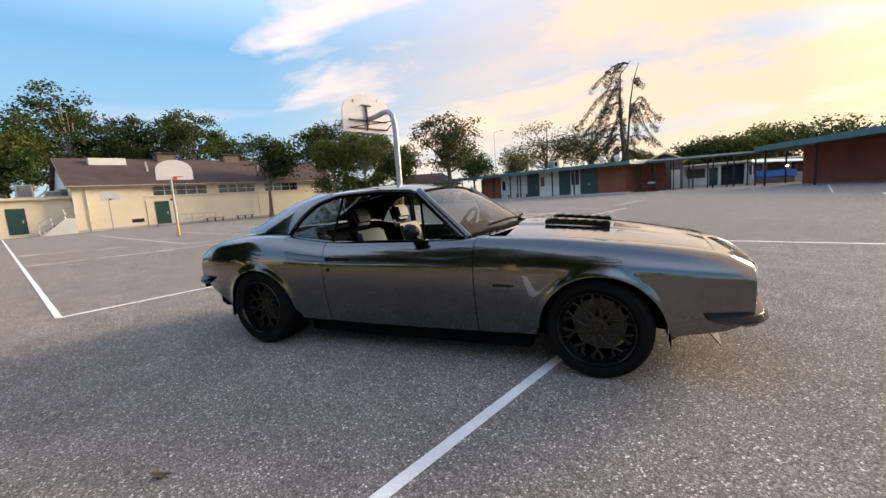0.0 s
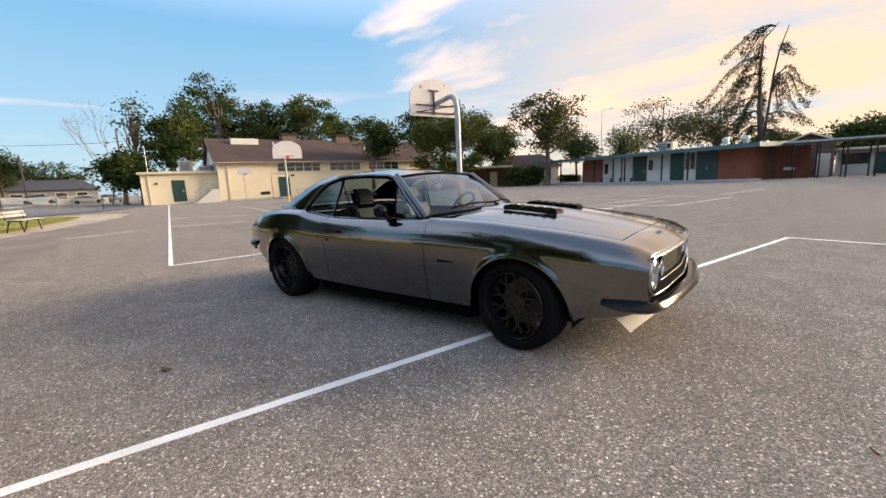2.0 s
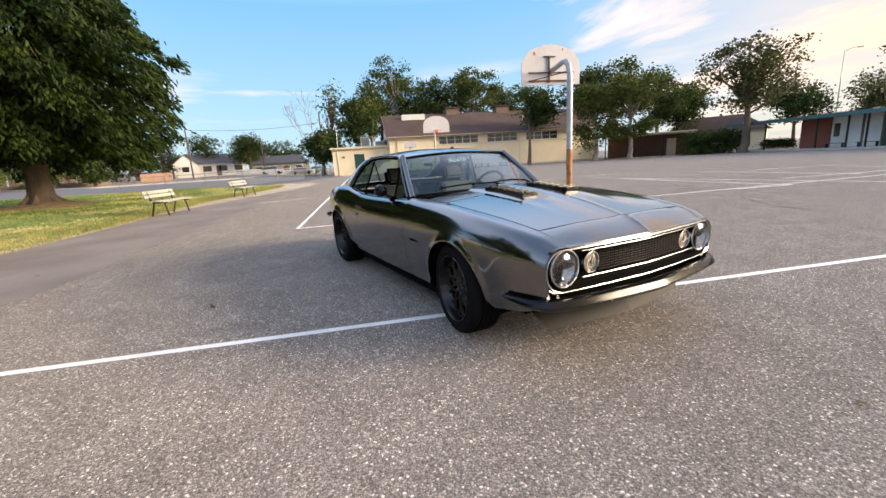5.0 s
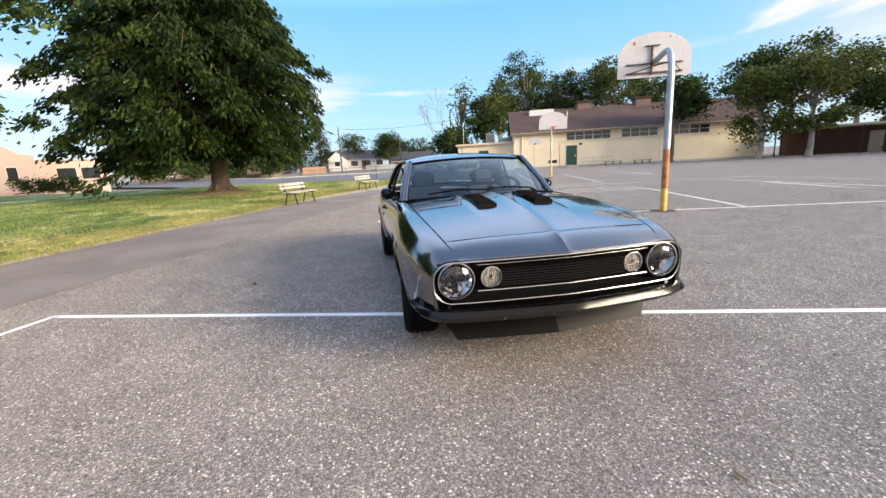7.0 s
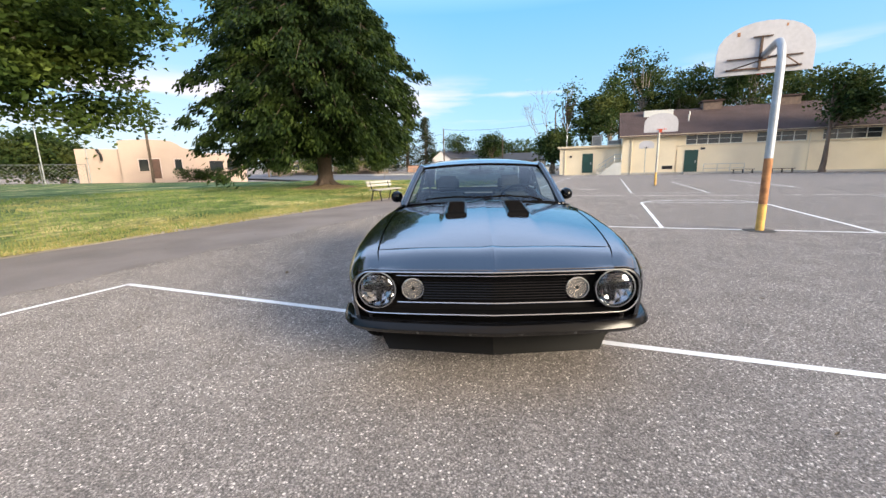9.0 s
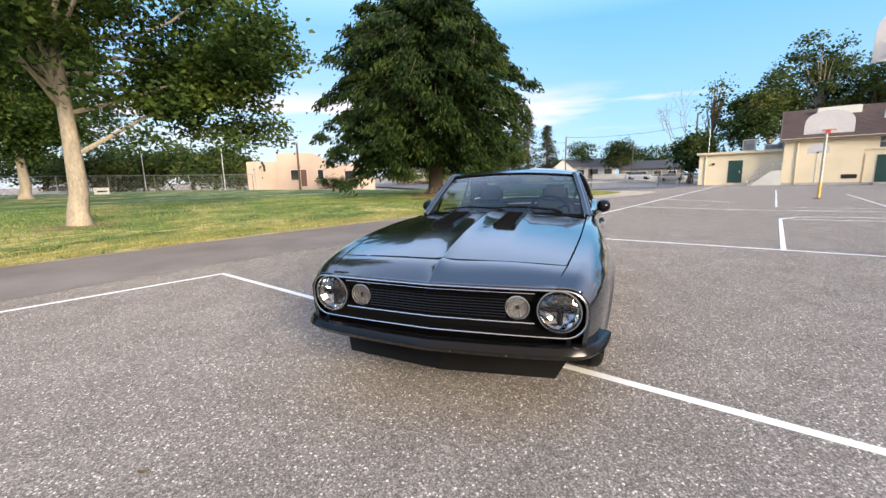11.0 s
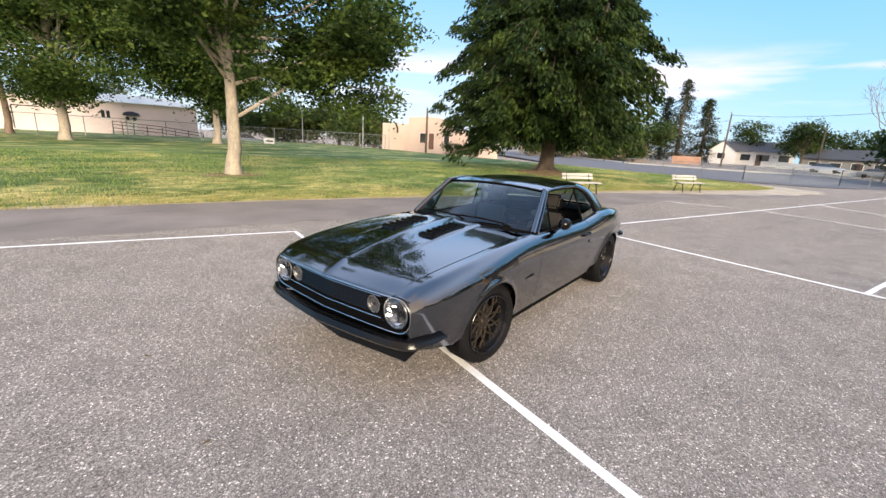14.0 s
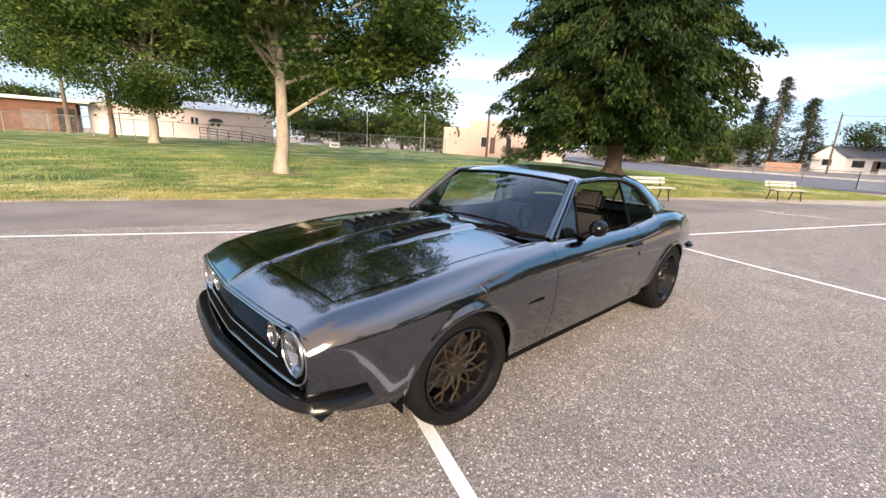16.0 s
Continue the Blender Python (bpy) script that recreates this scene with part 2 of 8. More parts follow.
def leaf_mat(name, c1, c2, c3=None, patch=0.35):
    """Leaves: each one a little different, with light through them."""
    m = bpy.data.materials.new(name)
    m.use_nodes = True
    nt = m.node_tree
    b = nt.nodes["Principled BSDF"]
    N, L = nt.nodes.new, nt.links.new
    g, mx, tl, ad = N("ShaderNodeNewGeometry"), N("ShaderNodeMix"), N("ShaderNodeBsdfTranslucent"), N("ShaderNodeMixShader")
    mx.data_type = "RGBA"
    mx.inputs[6].default_value, mx.inputs[7].default_value = (*c1, 1), (*c2, 1)
    L(g.outputs["Random Per Island"], mx.inputs[0])
    colour = mx.outputs[2]
    if c3:  # patches of younger, yellower leaves
        tc, no, mr, m3 = N("ShaderNodeTexCoord"), N("ShaderNodeTexNoise"), N("ShaderNodeMapRange"), N("ShaderNodeMix")
        no.inputs["Scale"].default_value, no.inputs["Detail"].default_value = patch, 3
        L(tc.outputs["Object"], no.inputs["Vector"])
        mr.inputs[1].default_value, mr.inputs[2].default_value = 0.50, 0.68
        L(no.outputs["Fac"], mr.inputs[0])
        m3.data_type = "RGBA"
        m3.inputs[7].default_value = (*c3, 1)
        L(mr.outputs[0], m3.inputs[0])
        L(colour, m3.inputs[6])
        colour = m3.outputs[2]
    L(colour, b.inputs["Base Color"])
    L(colour, tl.inputs[0])
    b.inputs["Roughness"].default_value = 0.6
    b.inputs["Specular IOR Level"].default_value = 0.18
    ad.inputs[0].default_value = 0.35
    L(b.outputs[0], ad.inputs[1])
    L(tl.outputs[0], ad.inputs[2])
    L(ad.outputs[0], nt.nodes["Material Output"].inputs[0])
    return m


def lawn_mat():
    """Mown grass: green with faint mowing bands, dry and yellow near the yard."""
    m = bpy.data.materials.new("lawn")
    m.use_nodes = True
    nt = m.node_tree
    b = nt.nodes["Principled BSDF"]
    N, L = nt.nodes.new, nt.links.new
    tc = N("ShaderNodeTexCoord")

    def noise_at(scale, stretch, detail, turn=0.0):
        mp, n = N("ShaderNodeMapping"), N("ShaderNodeTexNoise")
        mp.inputs["Scale"].default_value = stretch
        mp.inputs["Rotation"].default_value = (0, 0, turn)
        n.inputs["Scale"].default_value, n.inputs["Detail"].default_value = scale, detail
        L(tc.outputs["Object"], mp.inputs[0])
        L(mp.outputs[0], n.inputs["Vector"])
        return n.outputs["Fac"]

    def span(v, a, c, lo, hi):
        r = N("ShaderNodeMapRange")
        for k, q in zip((1, 2, 3, 4), (a, c, lo, hi)):
            r.inputs[k].default_value = q
        L(v, r.inputs[0])
        return r.outputs[0]

    def math_node(op, p, q):
        n = N("ShaderNodeMath")
        n.operation = op
        for s, v in zip(n.inputs, (p, q)):
            if isinstance(v, (int, float)):
                s.default_value = v
            else:
                L(v, s)
        return n.outputs[0]

    def blend(f, p, q):
        n = N("ShaderNodeMix")
        n.data_type = "RGBA"
        for s, v in ((n.inputs[0], f), (n.inputs[6], p), (n.inputs[7], q)):
            if isinstance(v, tuple):
                s.default_value = (*v, 1)
            else:
                L(v, s)
        return n.outputs[2]

    bands = noise_at(0.55, (0.35, 1.6, 1), 4, 0.30)
    blotch, fine = noise_at(0.5, (1, 1, 1), 5), noise_at(16, (1, 1, 1), 4)
    mid = noise_at(3.2, (0.6, 1.4, 1), 4, 0.3)
    green = blend(span(bands, 0.36, 0.64, 0, 1), (0.062, 0.112, 0.030), (0.205, 0.255, 0.085))
    sep = N("ShaderNodeSeparateXYZ")
    L(tc.outputs["Object"], sep.inputs[0])
    edge = math_node("ADD", math_node("MULTIPLY", sep.outputs["X"], 0.33), sep.outputs["Y"])
    dry = math_node("ADD", span(edge, -14.0, -8.0, 0.0, 0.52), span(blotch, 0.38, 0.64, -0.50, 0.50))
    dry = math_node("ADD", dry, span(mid, 0.3, 0.7, -0.30, 0.30))
    col = blend(span(dry, 0.12, 0.75, 0, 1), green, (0.48, 0.41, 0.175))
    vm = N("ShaderNodeVectorMath")
    vm.operation = "SCALE"
    L(col, vm.inputs[0])
    L(math_node("MULTIPLY", span(fine, 0.3, 0.7, 0.55, 1.45), span(mid, 0.3, 0.7, 0.72, 1.28)), vm.inputs[3])
    L(vm.outputs[0], b.inputs["Base Color"])
    b.inputs["Roughness"].default_value, b.inputs["Specular IOR Level"].default_value = 0.9, 0.15
    bp = N("ShaderNodeBump")
    bp.inputs["Strength"].default_value, bp.inputs["Distance"].default_value = 0.8, 0.02
    L(fine, bp.inputs["Height"])
    L(bp.outputs[0], b.inputs["Normal"])
    return m


ASPHALT = asphalt_mat()
PAINT = mat("white_line_paint", (0.84, 0.83, 0.81), 0.7, var=0.14, scale=2.5, fine=120, bump=0.4)
PAINT_OLD = mat("worn_line_paint", (0.64, 0.62, 0.59), 0.8, var=0.35, scale=1.5, fine=60, bump=0.4)
GRASS = lawn_mat()
BLADES = leaf_mat("grass_blades", (0.10, 0.17, 0.04), (0.26, 0.32, 0.10), (0.44, 0.39, 0.15), 0.42)
STRAW = leaf_mat("dry_grass_blades", (0.42, 0.35, 0.14), (0.24, 0.24, 0.07))
DIRT = mat("bare_earth", (0.44, 0.375, 0.285), 0.95, var=0.22, scale=1.2, fine=40, bump=0.6, spec=0.2)
SHED_BROWN = mat("dark_brown_boards", (0.13, 0.060, 0.042), 0.85, var=0.25, scale=1.0, fine=25)
DIRT_DARK = mat("brown_litter", (0.17, 0.115, 0.075), 0.95, var=0.35, scale=2.5, fine=30, bump=0.8, tint=(0.26, 0.20, 0.11), spec=0.2)
ROAD = mat("street_asphalt", (0.115, 0.115, 0.125), 0.9, var=0.12, scale=0.4, fine=30, bump=0.3)
CONCRETE = mat("concrete", (0.42, 0.40, 0.37), 0.85, var=0.15, scale=1.0, fine=40, bump=0.3)
CREAM = mat("cream_stucco", (0.74, 0.64, 0.46), 0.9, var=0.07, scale=0.35, fine=25, bump=0.3, tint=(0.78, 0.68, 0.50), spec=0.25)
CREAM_TRIM = mat("cream_trim", (0.62, 0.53, 0.38), 0.6, var=0.08)
ROOF = mat("brown_shingles", (0.085, 0.058, 0.052), 0.9, var=0.2, scale=0.6, fine=12, bump=0.6, spec=0.25)
ROOF_EDGE = mat("brown_fascia", (0.13, 0.09, 0.07), 0.7)
TEAL = mat("teal_painted_metal", (0.045, 0.125, 0.135), 0.5, var=0.15, scale=0.8)
GREEN_DOOR = mat("green_door_paint", (0.014, 0.056, 0.048), 0.45, var=0.15, scale=1.5)
BRICK_RED = mat("red_brick", (0.22, 0.070, 0.045), 0.9, var=0.2, scale=0.7, fine=20, randobj=0.2, island=0.2)
WHITE_PANEL = mat("white_wall_panel", (0.62, 0.62, 0.58), 0.8, var=0.08, scale=0.8)
# near-black for sheets that paint the shade of an unlit inside
DARK = mat("unlit_inside_black", (0.012, 0.012, 0.012), 0.8)
SOFFIT = mat("brown_soffit", (0.14, 0.10, 0.085), 0.8)
WINDOW = mat("window_glass", (0.03, 0.035, 0.04), 0.08, var=0.2, scale=1.0, bump=0.0, spec=0.7)
STEEL = mat("galvanised_steel", (0.42, 0.44, 0.45), 0.38, metal=0.85, var=0.12, scale=4)
RUST = mat("rusty_painted_pole", (0.24, 0.10, 0.045), 0.85, var=0.4, scale=6, fine=70, tint=(0.40, 0.20, 0.08))
YELLOW = mat("faded_yellow_paint", (0.62, 0.38, 0.10), 0.7, var=0.25, scale=6)
BOARD = mat("white_backboard_paint", (0.47, 0.465, 0.49), 0.5, var=0.08, scale=1.8, fine=15)
RIM_RED = mat("red_hoop_paint", (0.48, 0.07, 0.035), 0.55, var=0.2)
BLACK_METAL = mat("black_metal", (0.02, 0.02, 0.022), 0.5, metal=0.3)
BARK = mat("grey_brown_bark", (0.13, 0.095, 0.07), 0.95, var=0.35, scale=3, fine=18, bump=1.0, stretch=(1, 1, 0.25))
BARK_DARK = mat("dark_furrowed_bark", (0.072, 0.053, 0.040), 0.95, var=0.35, scale=3, fine=18, bump=1.0, stretch=(1, 1, 0.25))
BARK_PALE = mat("pale_mottled_bark", (0.285, 0.258, 0.222), 0.9, var=0.30, scale=3.5, fine=22, bump=0.6, tint=(0.26, 0.21, 0.15), stretch=(1, 1, 0.4))
TWIG = mat("grey_brown_twigs", (0.20, 0.17, 0.15), 0.9, var=0.2, scale=4)
LEAF_DARK = leaf_mat("dark_green_leaves", (0.008, 0.020, 0.005), (0.026, 0.048, 0.010), (0.060, 0.092, 0.017), 0.9)
LEAF_SYC = leaf_mat("sycamore_leaves", (0.014, 0.034, 0.008), (0.060, 0.098, 0.020), (0.125, 0.168, 0.032), 0.7)
LEAF_YELLOW = leaf_mat("yellowish_leaves", (0.045, 0.065, 0.014), (0.15, 0.165, 0.04))
LEAF_FAR = leaf_mat("far_leaves", (0.016, 0.036, 0.010), (0.066, 0.098, 0.026), (0.12, 0.135, 0.035), 0.25)
LEAF_DUSK = leaf_mat("olive_leaves", (0.035, 0.050, 0.016), (0.12, 0.12, 0.045))
NEEDLE = leaf_mat("cedar_needles", (0.020, 0.032, 0.016), (0.05, 0.062, 0.03))
WIRE = mat("fence_wire", (0.20, 0.21, 0.21), 0.5, metal=0.7)
WOOD_GREY = mat("weathered_white_boards", (0.36, 0.35, 0.32), 0.8, var=0.22, scale=2, fine=30, stretch=(0.3, 3, 3))
PINK_WALL = mat("pale_pink_stucco", (0.53, 0.42, 0.36), 0.9, var=0.09, scale=0.4, fine=20, spec=0.25)
WHITE_WALL = mat("white_stucco", (0.74, 0.72, 0.70), 0.9, var=0.06, scale=0.4, fine=20, spec=0.25)
HALL_WALL = mat("pale_hall_stucco", (0.68, 0.57, 0.54), 0.9, var=0.05, scale=0.4, fine=20, spec=0.25)
BROWN_DOOR = mat("brown_door_paint", (0.10, 0.05, 0.035), 0.6, var=0.2)
TAN_WALL = mat("tan_house_wall", (0.180, 0.147, 0.122), 0.9, var=0.1, scale=0.5)
GREY_ROOF = mat("grey_shingles", (0.11, 0.11, 0.12), 0.9, var=0.2)


# ---- building blocks ----
class Shape:
    """Collects vertices and faces for one mesh."""

    def __init__(self):
        self.v, self.f = [], []

    def add(self, verts, faces, m=None):
        k = len(self.v)
        for p in verts:
            self.v.append(tuple(m @ Vector(p)) if m is not None else tuple(p))
        self.f.extend(tuple(i + k for i in f) for f in faces)
        return self

    def box(self, lo, hi, bev=0.0, m=None):
        (x0, y0, z0), (x1, y1, z1) = lo, hi
        if not bev:
            vs = [(x, y, z) for x in (x0, x1) for y in (y0, y1) for z in (z0, z1)]
            return self.add(vs, [(0, 1, 3, 2), (4, 6, 7, 5), (0, 4, 5, 1), (2, 3, 7, 6), (0, 2, 6, 4), (1, 5, 7, 3)], m)
        bm = bmesh.new()
        bmesh.ops.create_cube(bm, size=1.0)
        for v in bm.verts:
            v.co = Vector(((x0 + x1) / 2 + v.co.x * (x1 - x0), (y0 + y1) / 2 + v.co.y * (y1 - y0), (z0 + z1) / 2 + v.co.z * (z1 - z0)))
        bmesh.ops.bevel(bm, geom=bm.edges[:], offset=bev, segments=2, affect="EDGES")
        bm.verts.index_update()
        self.add([v.co for v in bm.verts], [[v.index for v in f.verts] for f in bm.faces], m)
        bm.free()
        return self

    def tube(self, pts, r, n=8, m=None, caps=True, squash=1.0):
        pts = [Vector(p) for p in pts]
        rs = list(r) if isinstance(r, (list, tuple)) else [r] * len(pts)
        vs, fs = [], []
        prev = None
        for i, p in enumerate(pts):
            d = (pts[min(i + 1, len(pts) - 1)] - pts[max(i - 1, 0)]).normalized()
            if prev is None:
                a = d.cross(Vector((0, 0, 1)))
                if a.length < 1e-3:
                    a = d.cross(Vector((1, 0, 0)))
            else:
                a = prev - d * prev.dot(d)
            a.normalize()
            prev = a
            b = d.cross(a)
            for k in range(n):
                t = 2 * math.pi * k / n
                vs.append(p + (a * math.cos(t) + b * math.sin(t) * squash) * rs[i])
        for i in range(len(pts) - 1):
            for k in range(n):
                k2 = (k + 1) % n
                fs.append((i * n + k, i * n + k2, (i + 1) * n + k2, (i + 1) * n + k))
        if caps:
            fs.append(tuple(reversed(range(n))))
            fs.append(tuple((len(pts) - 1) * n + k for k in range(n)))
        return self.add(vs, fs, m)

    def lathe(self, prof, n=24, m=None, arc=1.0):
        """Turns (radius, height) pairs round the z axis."""
        vs, fs = [], []
        for rr, z in prof:
            for k in range(n):
                t = 2 * math.pi * k / n * arc
                vs.append((rr * math.cos(t), rr * math.sin(t), z))
        for i in range(len(prof) - 1):
            for k in range(n if arc == 1.0 else n - 1):
                k2 = (k + 1) % n
                fs.append((i * n + k, i * n + k2, (i + 1) * n + k2, (i + 1) * n + k))
        return self.add(vs, fs, m)

    def grid(self, fn, us, vs_, m=None):
        pts = [fn(u, w) for u in us for w in vs_]
        k = len(vs_)
        return self.add(pts, [(i * k + j, (i + 1) * k + j, (i + 1) * k + j + 1, i * k + j + 1) for i in range(len(us) - 1) for j in range(k - 1)], m)

    def prism(self, poly, z0, z1, m=None):
        n = len(poly)
        vs = [(x, y, z0) for x, y in poly] + [(x, y, z1) for x, y in poly]
        return self.add(vs, [tuple(reversed(range(n))), tuple(range(n, 2 * n))] + [(i, (i + 1) % n, n + (i + 1) % n, n + i) for i in range(n)], m)


def mesh_of(shape, material, smooth=False, name="part"):
    me = bpy.data.meshes.new(name)
    me.from_pydata(shape.v, [], shape.f)
    me.update()
    bm = bmesh.new()
    bm.from_mesh(me)
    bmesh.ops.recalc_face_normals(bm, faces=bm.faces)
    bm.to_mesh(me)
    bm.free()
    me.materials.append(material)
    if smooth:
        me.polygons.foreach_set("use_smooth", [True] * len(me.polygons))
        me.set_sharp_from_angle(angle=radians(38))
    return me


def part(name, shape, material, parent, label="", smooth=False):
    ob = new(name, mesh_of(shape, material, smooth, name))
    ob.parent = parent
    return tagged(ob, label) if label else ob


def solo(name, shape, material, label, category, kind="", group="", smooth=False, m=None):
    ob = new(name, mesh_of(shape, material, smooth, name))
    if m is not None:
        ob.matrix_world = m
    return tagged(ob, label, category, group, kind)


def thing(name, m, label, category, group="", kind=""):
    ob = new(name)
    ob.empty_display_size = 0.2
    ob.matrix_world = m
    return tagged(ob, label, category, group, kind)


def lerp(a, b, t):
    return a + (b - a) * t


def curve1(xs, ys):
    """A smooth function through points (monotone cubic)."""
    xs, ys = np.array(xs, float), np.array(ys, float)
    d = np.diff(ys) / np.diff(xs)
    s = np.zeros(len(xs))
    s[0], s[-1] = d[0], d[-1]
    for i in range(1, len(xs) - 1):
        s[i] = 0 if d[i - 1] * d[i] <= 0 else 2 * d[i - 1] * d[i] / (d[i - 1] + d[i])

    def f(x):
        x = min(max(x, xs[0]), xs[-1])
        i = min(int(np.searchsorted(xs, x, "right")) - 1, len(xs) - 2)
        h = xs[i + 1] - xs[i]
        t = (x - xs[i]) / h
        return float((1 + 2 * t) * (1 - t) ** 2 * ys[i] + t * (1 - t) ** 2 * h * s[i] + t * t * (3 - 2 * t) * ys[i + 1] + t * t * (t - 1) * h * s[i + 1])

    return f


def smooth01(t):
    t = min(max(t, 0.0), 1.0)
    return t * t * (3 - 2 * t)


# ---- the ground ----
U, V = Vector((-0.944, 0.329, 0)), Vector((0.329, 0.944, 0))  # away along the courts, across them
lawn_edge = curve1([-34, -32, -29, -26, -21.5, -15, -12, -9, -6.2, -3, 0.4, 3.3, 14, 60], [-2.0, 1.6, 2.9, 2.1, 0.1, -2.8, -3.7, -4.6, -5.65, -6.8, -7.9, -8.7, -12.0, -26.0])


def ground_z(x, y):
    return 0.013 * max(0.0, -x - 37) * smooth01((15 - y) / 9)


def lawn_z(x, y):
    d = max(0.0, lawn_edge(x) - y)
    return 0.03 + 0.13 * smooth01(d / 5) + 0.013 * min(d, 45) + 0.03 * noise.noise((x * 0.3, y * 0.3, 0)) + ground_z(x, y)


def build_ground():
    axis = sorted({*np.linspace(-60, 60, 61).round(3).tolist(), *(-v for v in (80, 110, 160, 260, 420, 700)), 80, 110, 160, 260, 420, 700})
    solo("ground", Shape().grid(lambda x, y: (x, y, ground_z(x, y)), axis, axis), ASPHALT, "grey school-yard asphalt with pale worn aggregate", "asphalt", "structure", smooth=True)
    # the lawn behind the kerbless edge
    xs = np.linspace(-33.9, 58, 185)
    s = Shape()
    depth = [0, 0.15, 0.4, 0.8, 1.5, 2.5, 4, 6, 8.5, 11, 14, 18, 23, 28, 34, 41, 48, 58]
    s.grid(lambda x, d: (x + 0.06 * noise.noise((x * 2, 0, 3)), lawn_edge(x) - d + (0.10 * noise.noise((x * 1.4, 5, 0)) + 0.05 * noise.noise((x * 5, 1, 0)) if d < 1 else 0), lawn_z(x, lawn_edge(x) - d) - (0.025 if d == 0 else 0)), xs, depth)
    solo("lawn", s, GRASS, "mown green lawn with a dry yellow edge", "lawn", "structure", smooth=True)
    # bare earth between the lawn and the asphalt, and a dirt apron at its tip
    s = Shape()
    s.grid(lambda x, d: (x, lawn_edge(x) + d * (0.8 + 0.5 * noise.noise((x * 0.9, d, 2))), 0.012 - 0.02 * abs(d) + (0.02 if d < 0 else 0)), np.linspace(-33, 30, 200), [-0.25, 0.05, 0.14])
    solo("lawn_border", s, DIRT, "strip of bare earth and dry thatch along the lawn", "earth", "structure", smooth=True)
    s = Shape()
    apron = curve1([-33.5, -30, -26, -21, -17.4, -14.5, -12.0], [2.2, 2.6, 2.4, 2.0, 1.3, 0.7, 0.15])
    s.grid(lambda x, v: (x, lawn_edge(x) - 0.06 + v * apron(x) * (1 + 0.28 * noise.noise((x * 0.8, v, 4)) + 0.12 * noise.noise((x * 3.1, v, 7))), 0.010 - 0.0035 * v), np.linspace(-33.5, -12.0, 120), [0, 0.4, 0.75, 1.0])
    solo("dirt_apron", s, DIRT, "pale dusty earth where lawn and asphalt meet", "earth", "structure")
    # the street behind
    near = [(-66, -44), (-50, -27), (-37, -12), (-35, 0), (-37, 6), (-43, 11.5)]
    far = [(-90, -44), (-73, -30), (-60, -14), (-58, 0), (-60, 6), (-64, 14)]
    s = Shape()
    rows = [[(*(lerp(np.array(a), np.array(b), t)), 0) for t in np.linspace(0, 1, 9)] for a, b in zip(near, far)]
    rows = [[(x, y, ground_z(x, y) + 0.05 + (0.012 * 45 * smooth01((-14 - y) / 10)) * 0.35) for x, y, _ in r] for r in rows]
    k = 9
    s.add([p for r in rows for p in r], [(i * k + j, i * k + j + 1, (i + 1) * k + j + 1, (i + 1) * k + j) for i in range(5) for j in range(8)])
    solo("street", s, ROAD, "grey asphalt street beyond the lawn", "road", "structure", smooth=True)
    s = Shape()
    for a, b in zip(rows, rows[1:]):
        p, q = Vector(a[-1]), Vector(b[-1])
        s.add([p, q, q + Vector((-0.15, 0, 0)), p + Vector((-0.15, 0, 0)), *(c + Vector((o, 0, 0.14)) for c, o in ((p, 0), (q, 0), (q, -0.15), (p, -0.15)))], [(0, 1, 5, 4), (4, 5, 6, 7), (3, 2, 6, 7)])
        s.add([c + Vector((o, 0, 0.14)) for c, o in ((p, -0.15), (q, -0.15), (q, -1.7), (p, -1.7))], [(0, 1, 2, 3)])
    solo("far_pavement", s, CONCRETE, "pale concrete kerb and pavement across the street", "pavement", "structure")


def line(a, b, w=0.07, name="court_line", material=None, lift=0.004):
    a, b = Vector((*a, 0)), Vector((*b, 0))
    d = (b - a).normalized()
    n = Vector((-d.y, d.x, 0)) * w / 2
    L = (b - a).length
    k = max(2, int(L / 0.25))
    s = Shape()
    left = [a + d * L * i / k + n * (1 + 0.10 * noise.noise((i * 0.9, a.x, 1))) for i in range(k + 1)]
    right = [a + d * L * i / k - n * (1 + 0.10 * noise.noise((i * 0.9, a.x, 7))) for i in range(k + 1)]
    vs = [(p.x, p.y, lift + ground_z(p.x, p.y)) for p in left] + [(p.x, p.y, lift + ground_z(p.x, p.y)) for p in right]
    s.add(vs, [(i, i + 1, k + 2 + i, k + 1 + i) for i in range(k)])
    return solo(name, s, material or PAINT, "white painted court line on the asphalt" if material is None else "faded worn court line on the asphalt", "court line", "structure")


def on(p, u=0.0, v=0.0):
    return (p[0] + U.x * u + V.x * v, p[1] + U.y * u + V.y * v)


build_ground()
CB, CA, K1, K2 = (-0.10, -3.88), (-4.97, -0.61), (-3.62, 3.72), (-2.84, 6.85)
CE = (CB[0] + 0.3175 * 9.95, CB[1] + 0.9483 * 9.95)
line(CB, CE)
line(on(CB, 0.035), (CB[0] + 0.925 * 18, CB[1] - 0.380 * 18))
line(CE, on(CE, -16))
line(CA, on(CA, 43), lift=0.0045)
line(CA, (CA[0] + 0.2865 * 16.5, CA[1] + 0.958 * 16.5))
line(K1, on(K1, 5.65), lift=0.0045)
line(K2, on(K2, 5.65), lift=0.0045)
line(on(K1, 5.62), on(K2, 5.62), lift=0.005, w=0.055)
for i in range(10):  # the rounded end of the key
    def arc_pt(k):
        t = k / 10
        a, b = Vector(on(K1, 5.65)), Vector(on(K2, 5.65))
        p = a.lerp(b, t) + Vector((U.x, U.y)) * 0.95 * (4 * t * (1 - t)) ** 0.5
        return (p.x, p.y)
    line(arc_pt(i), arc_pt(i + 1), lift=0.0055)
F1, F2 = (-13.4, 7.05), (-12.5, 9.75)
line(F1, F2, material=PAINT_OLD)
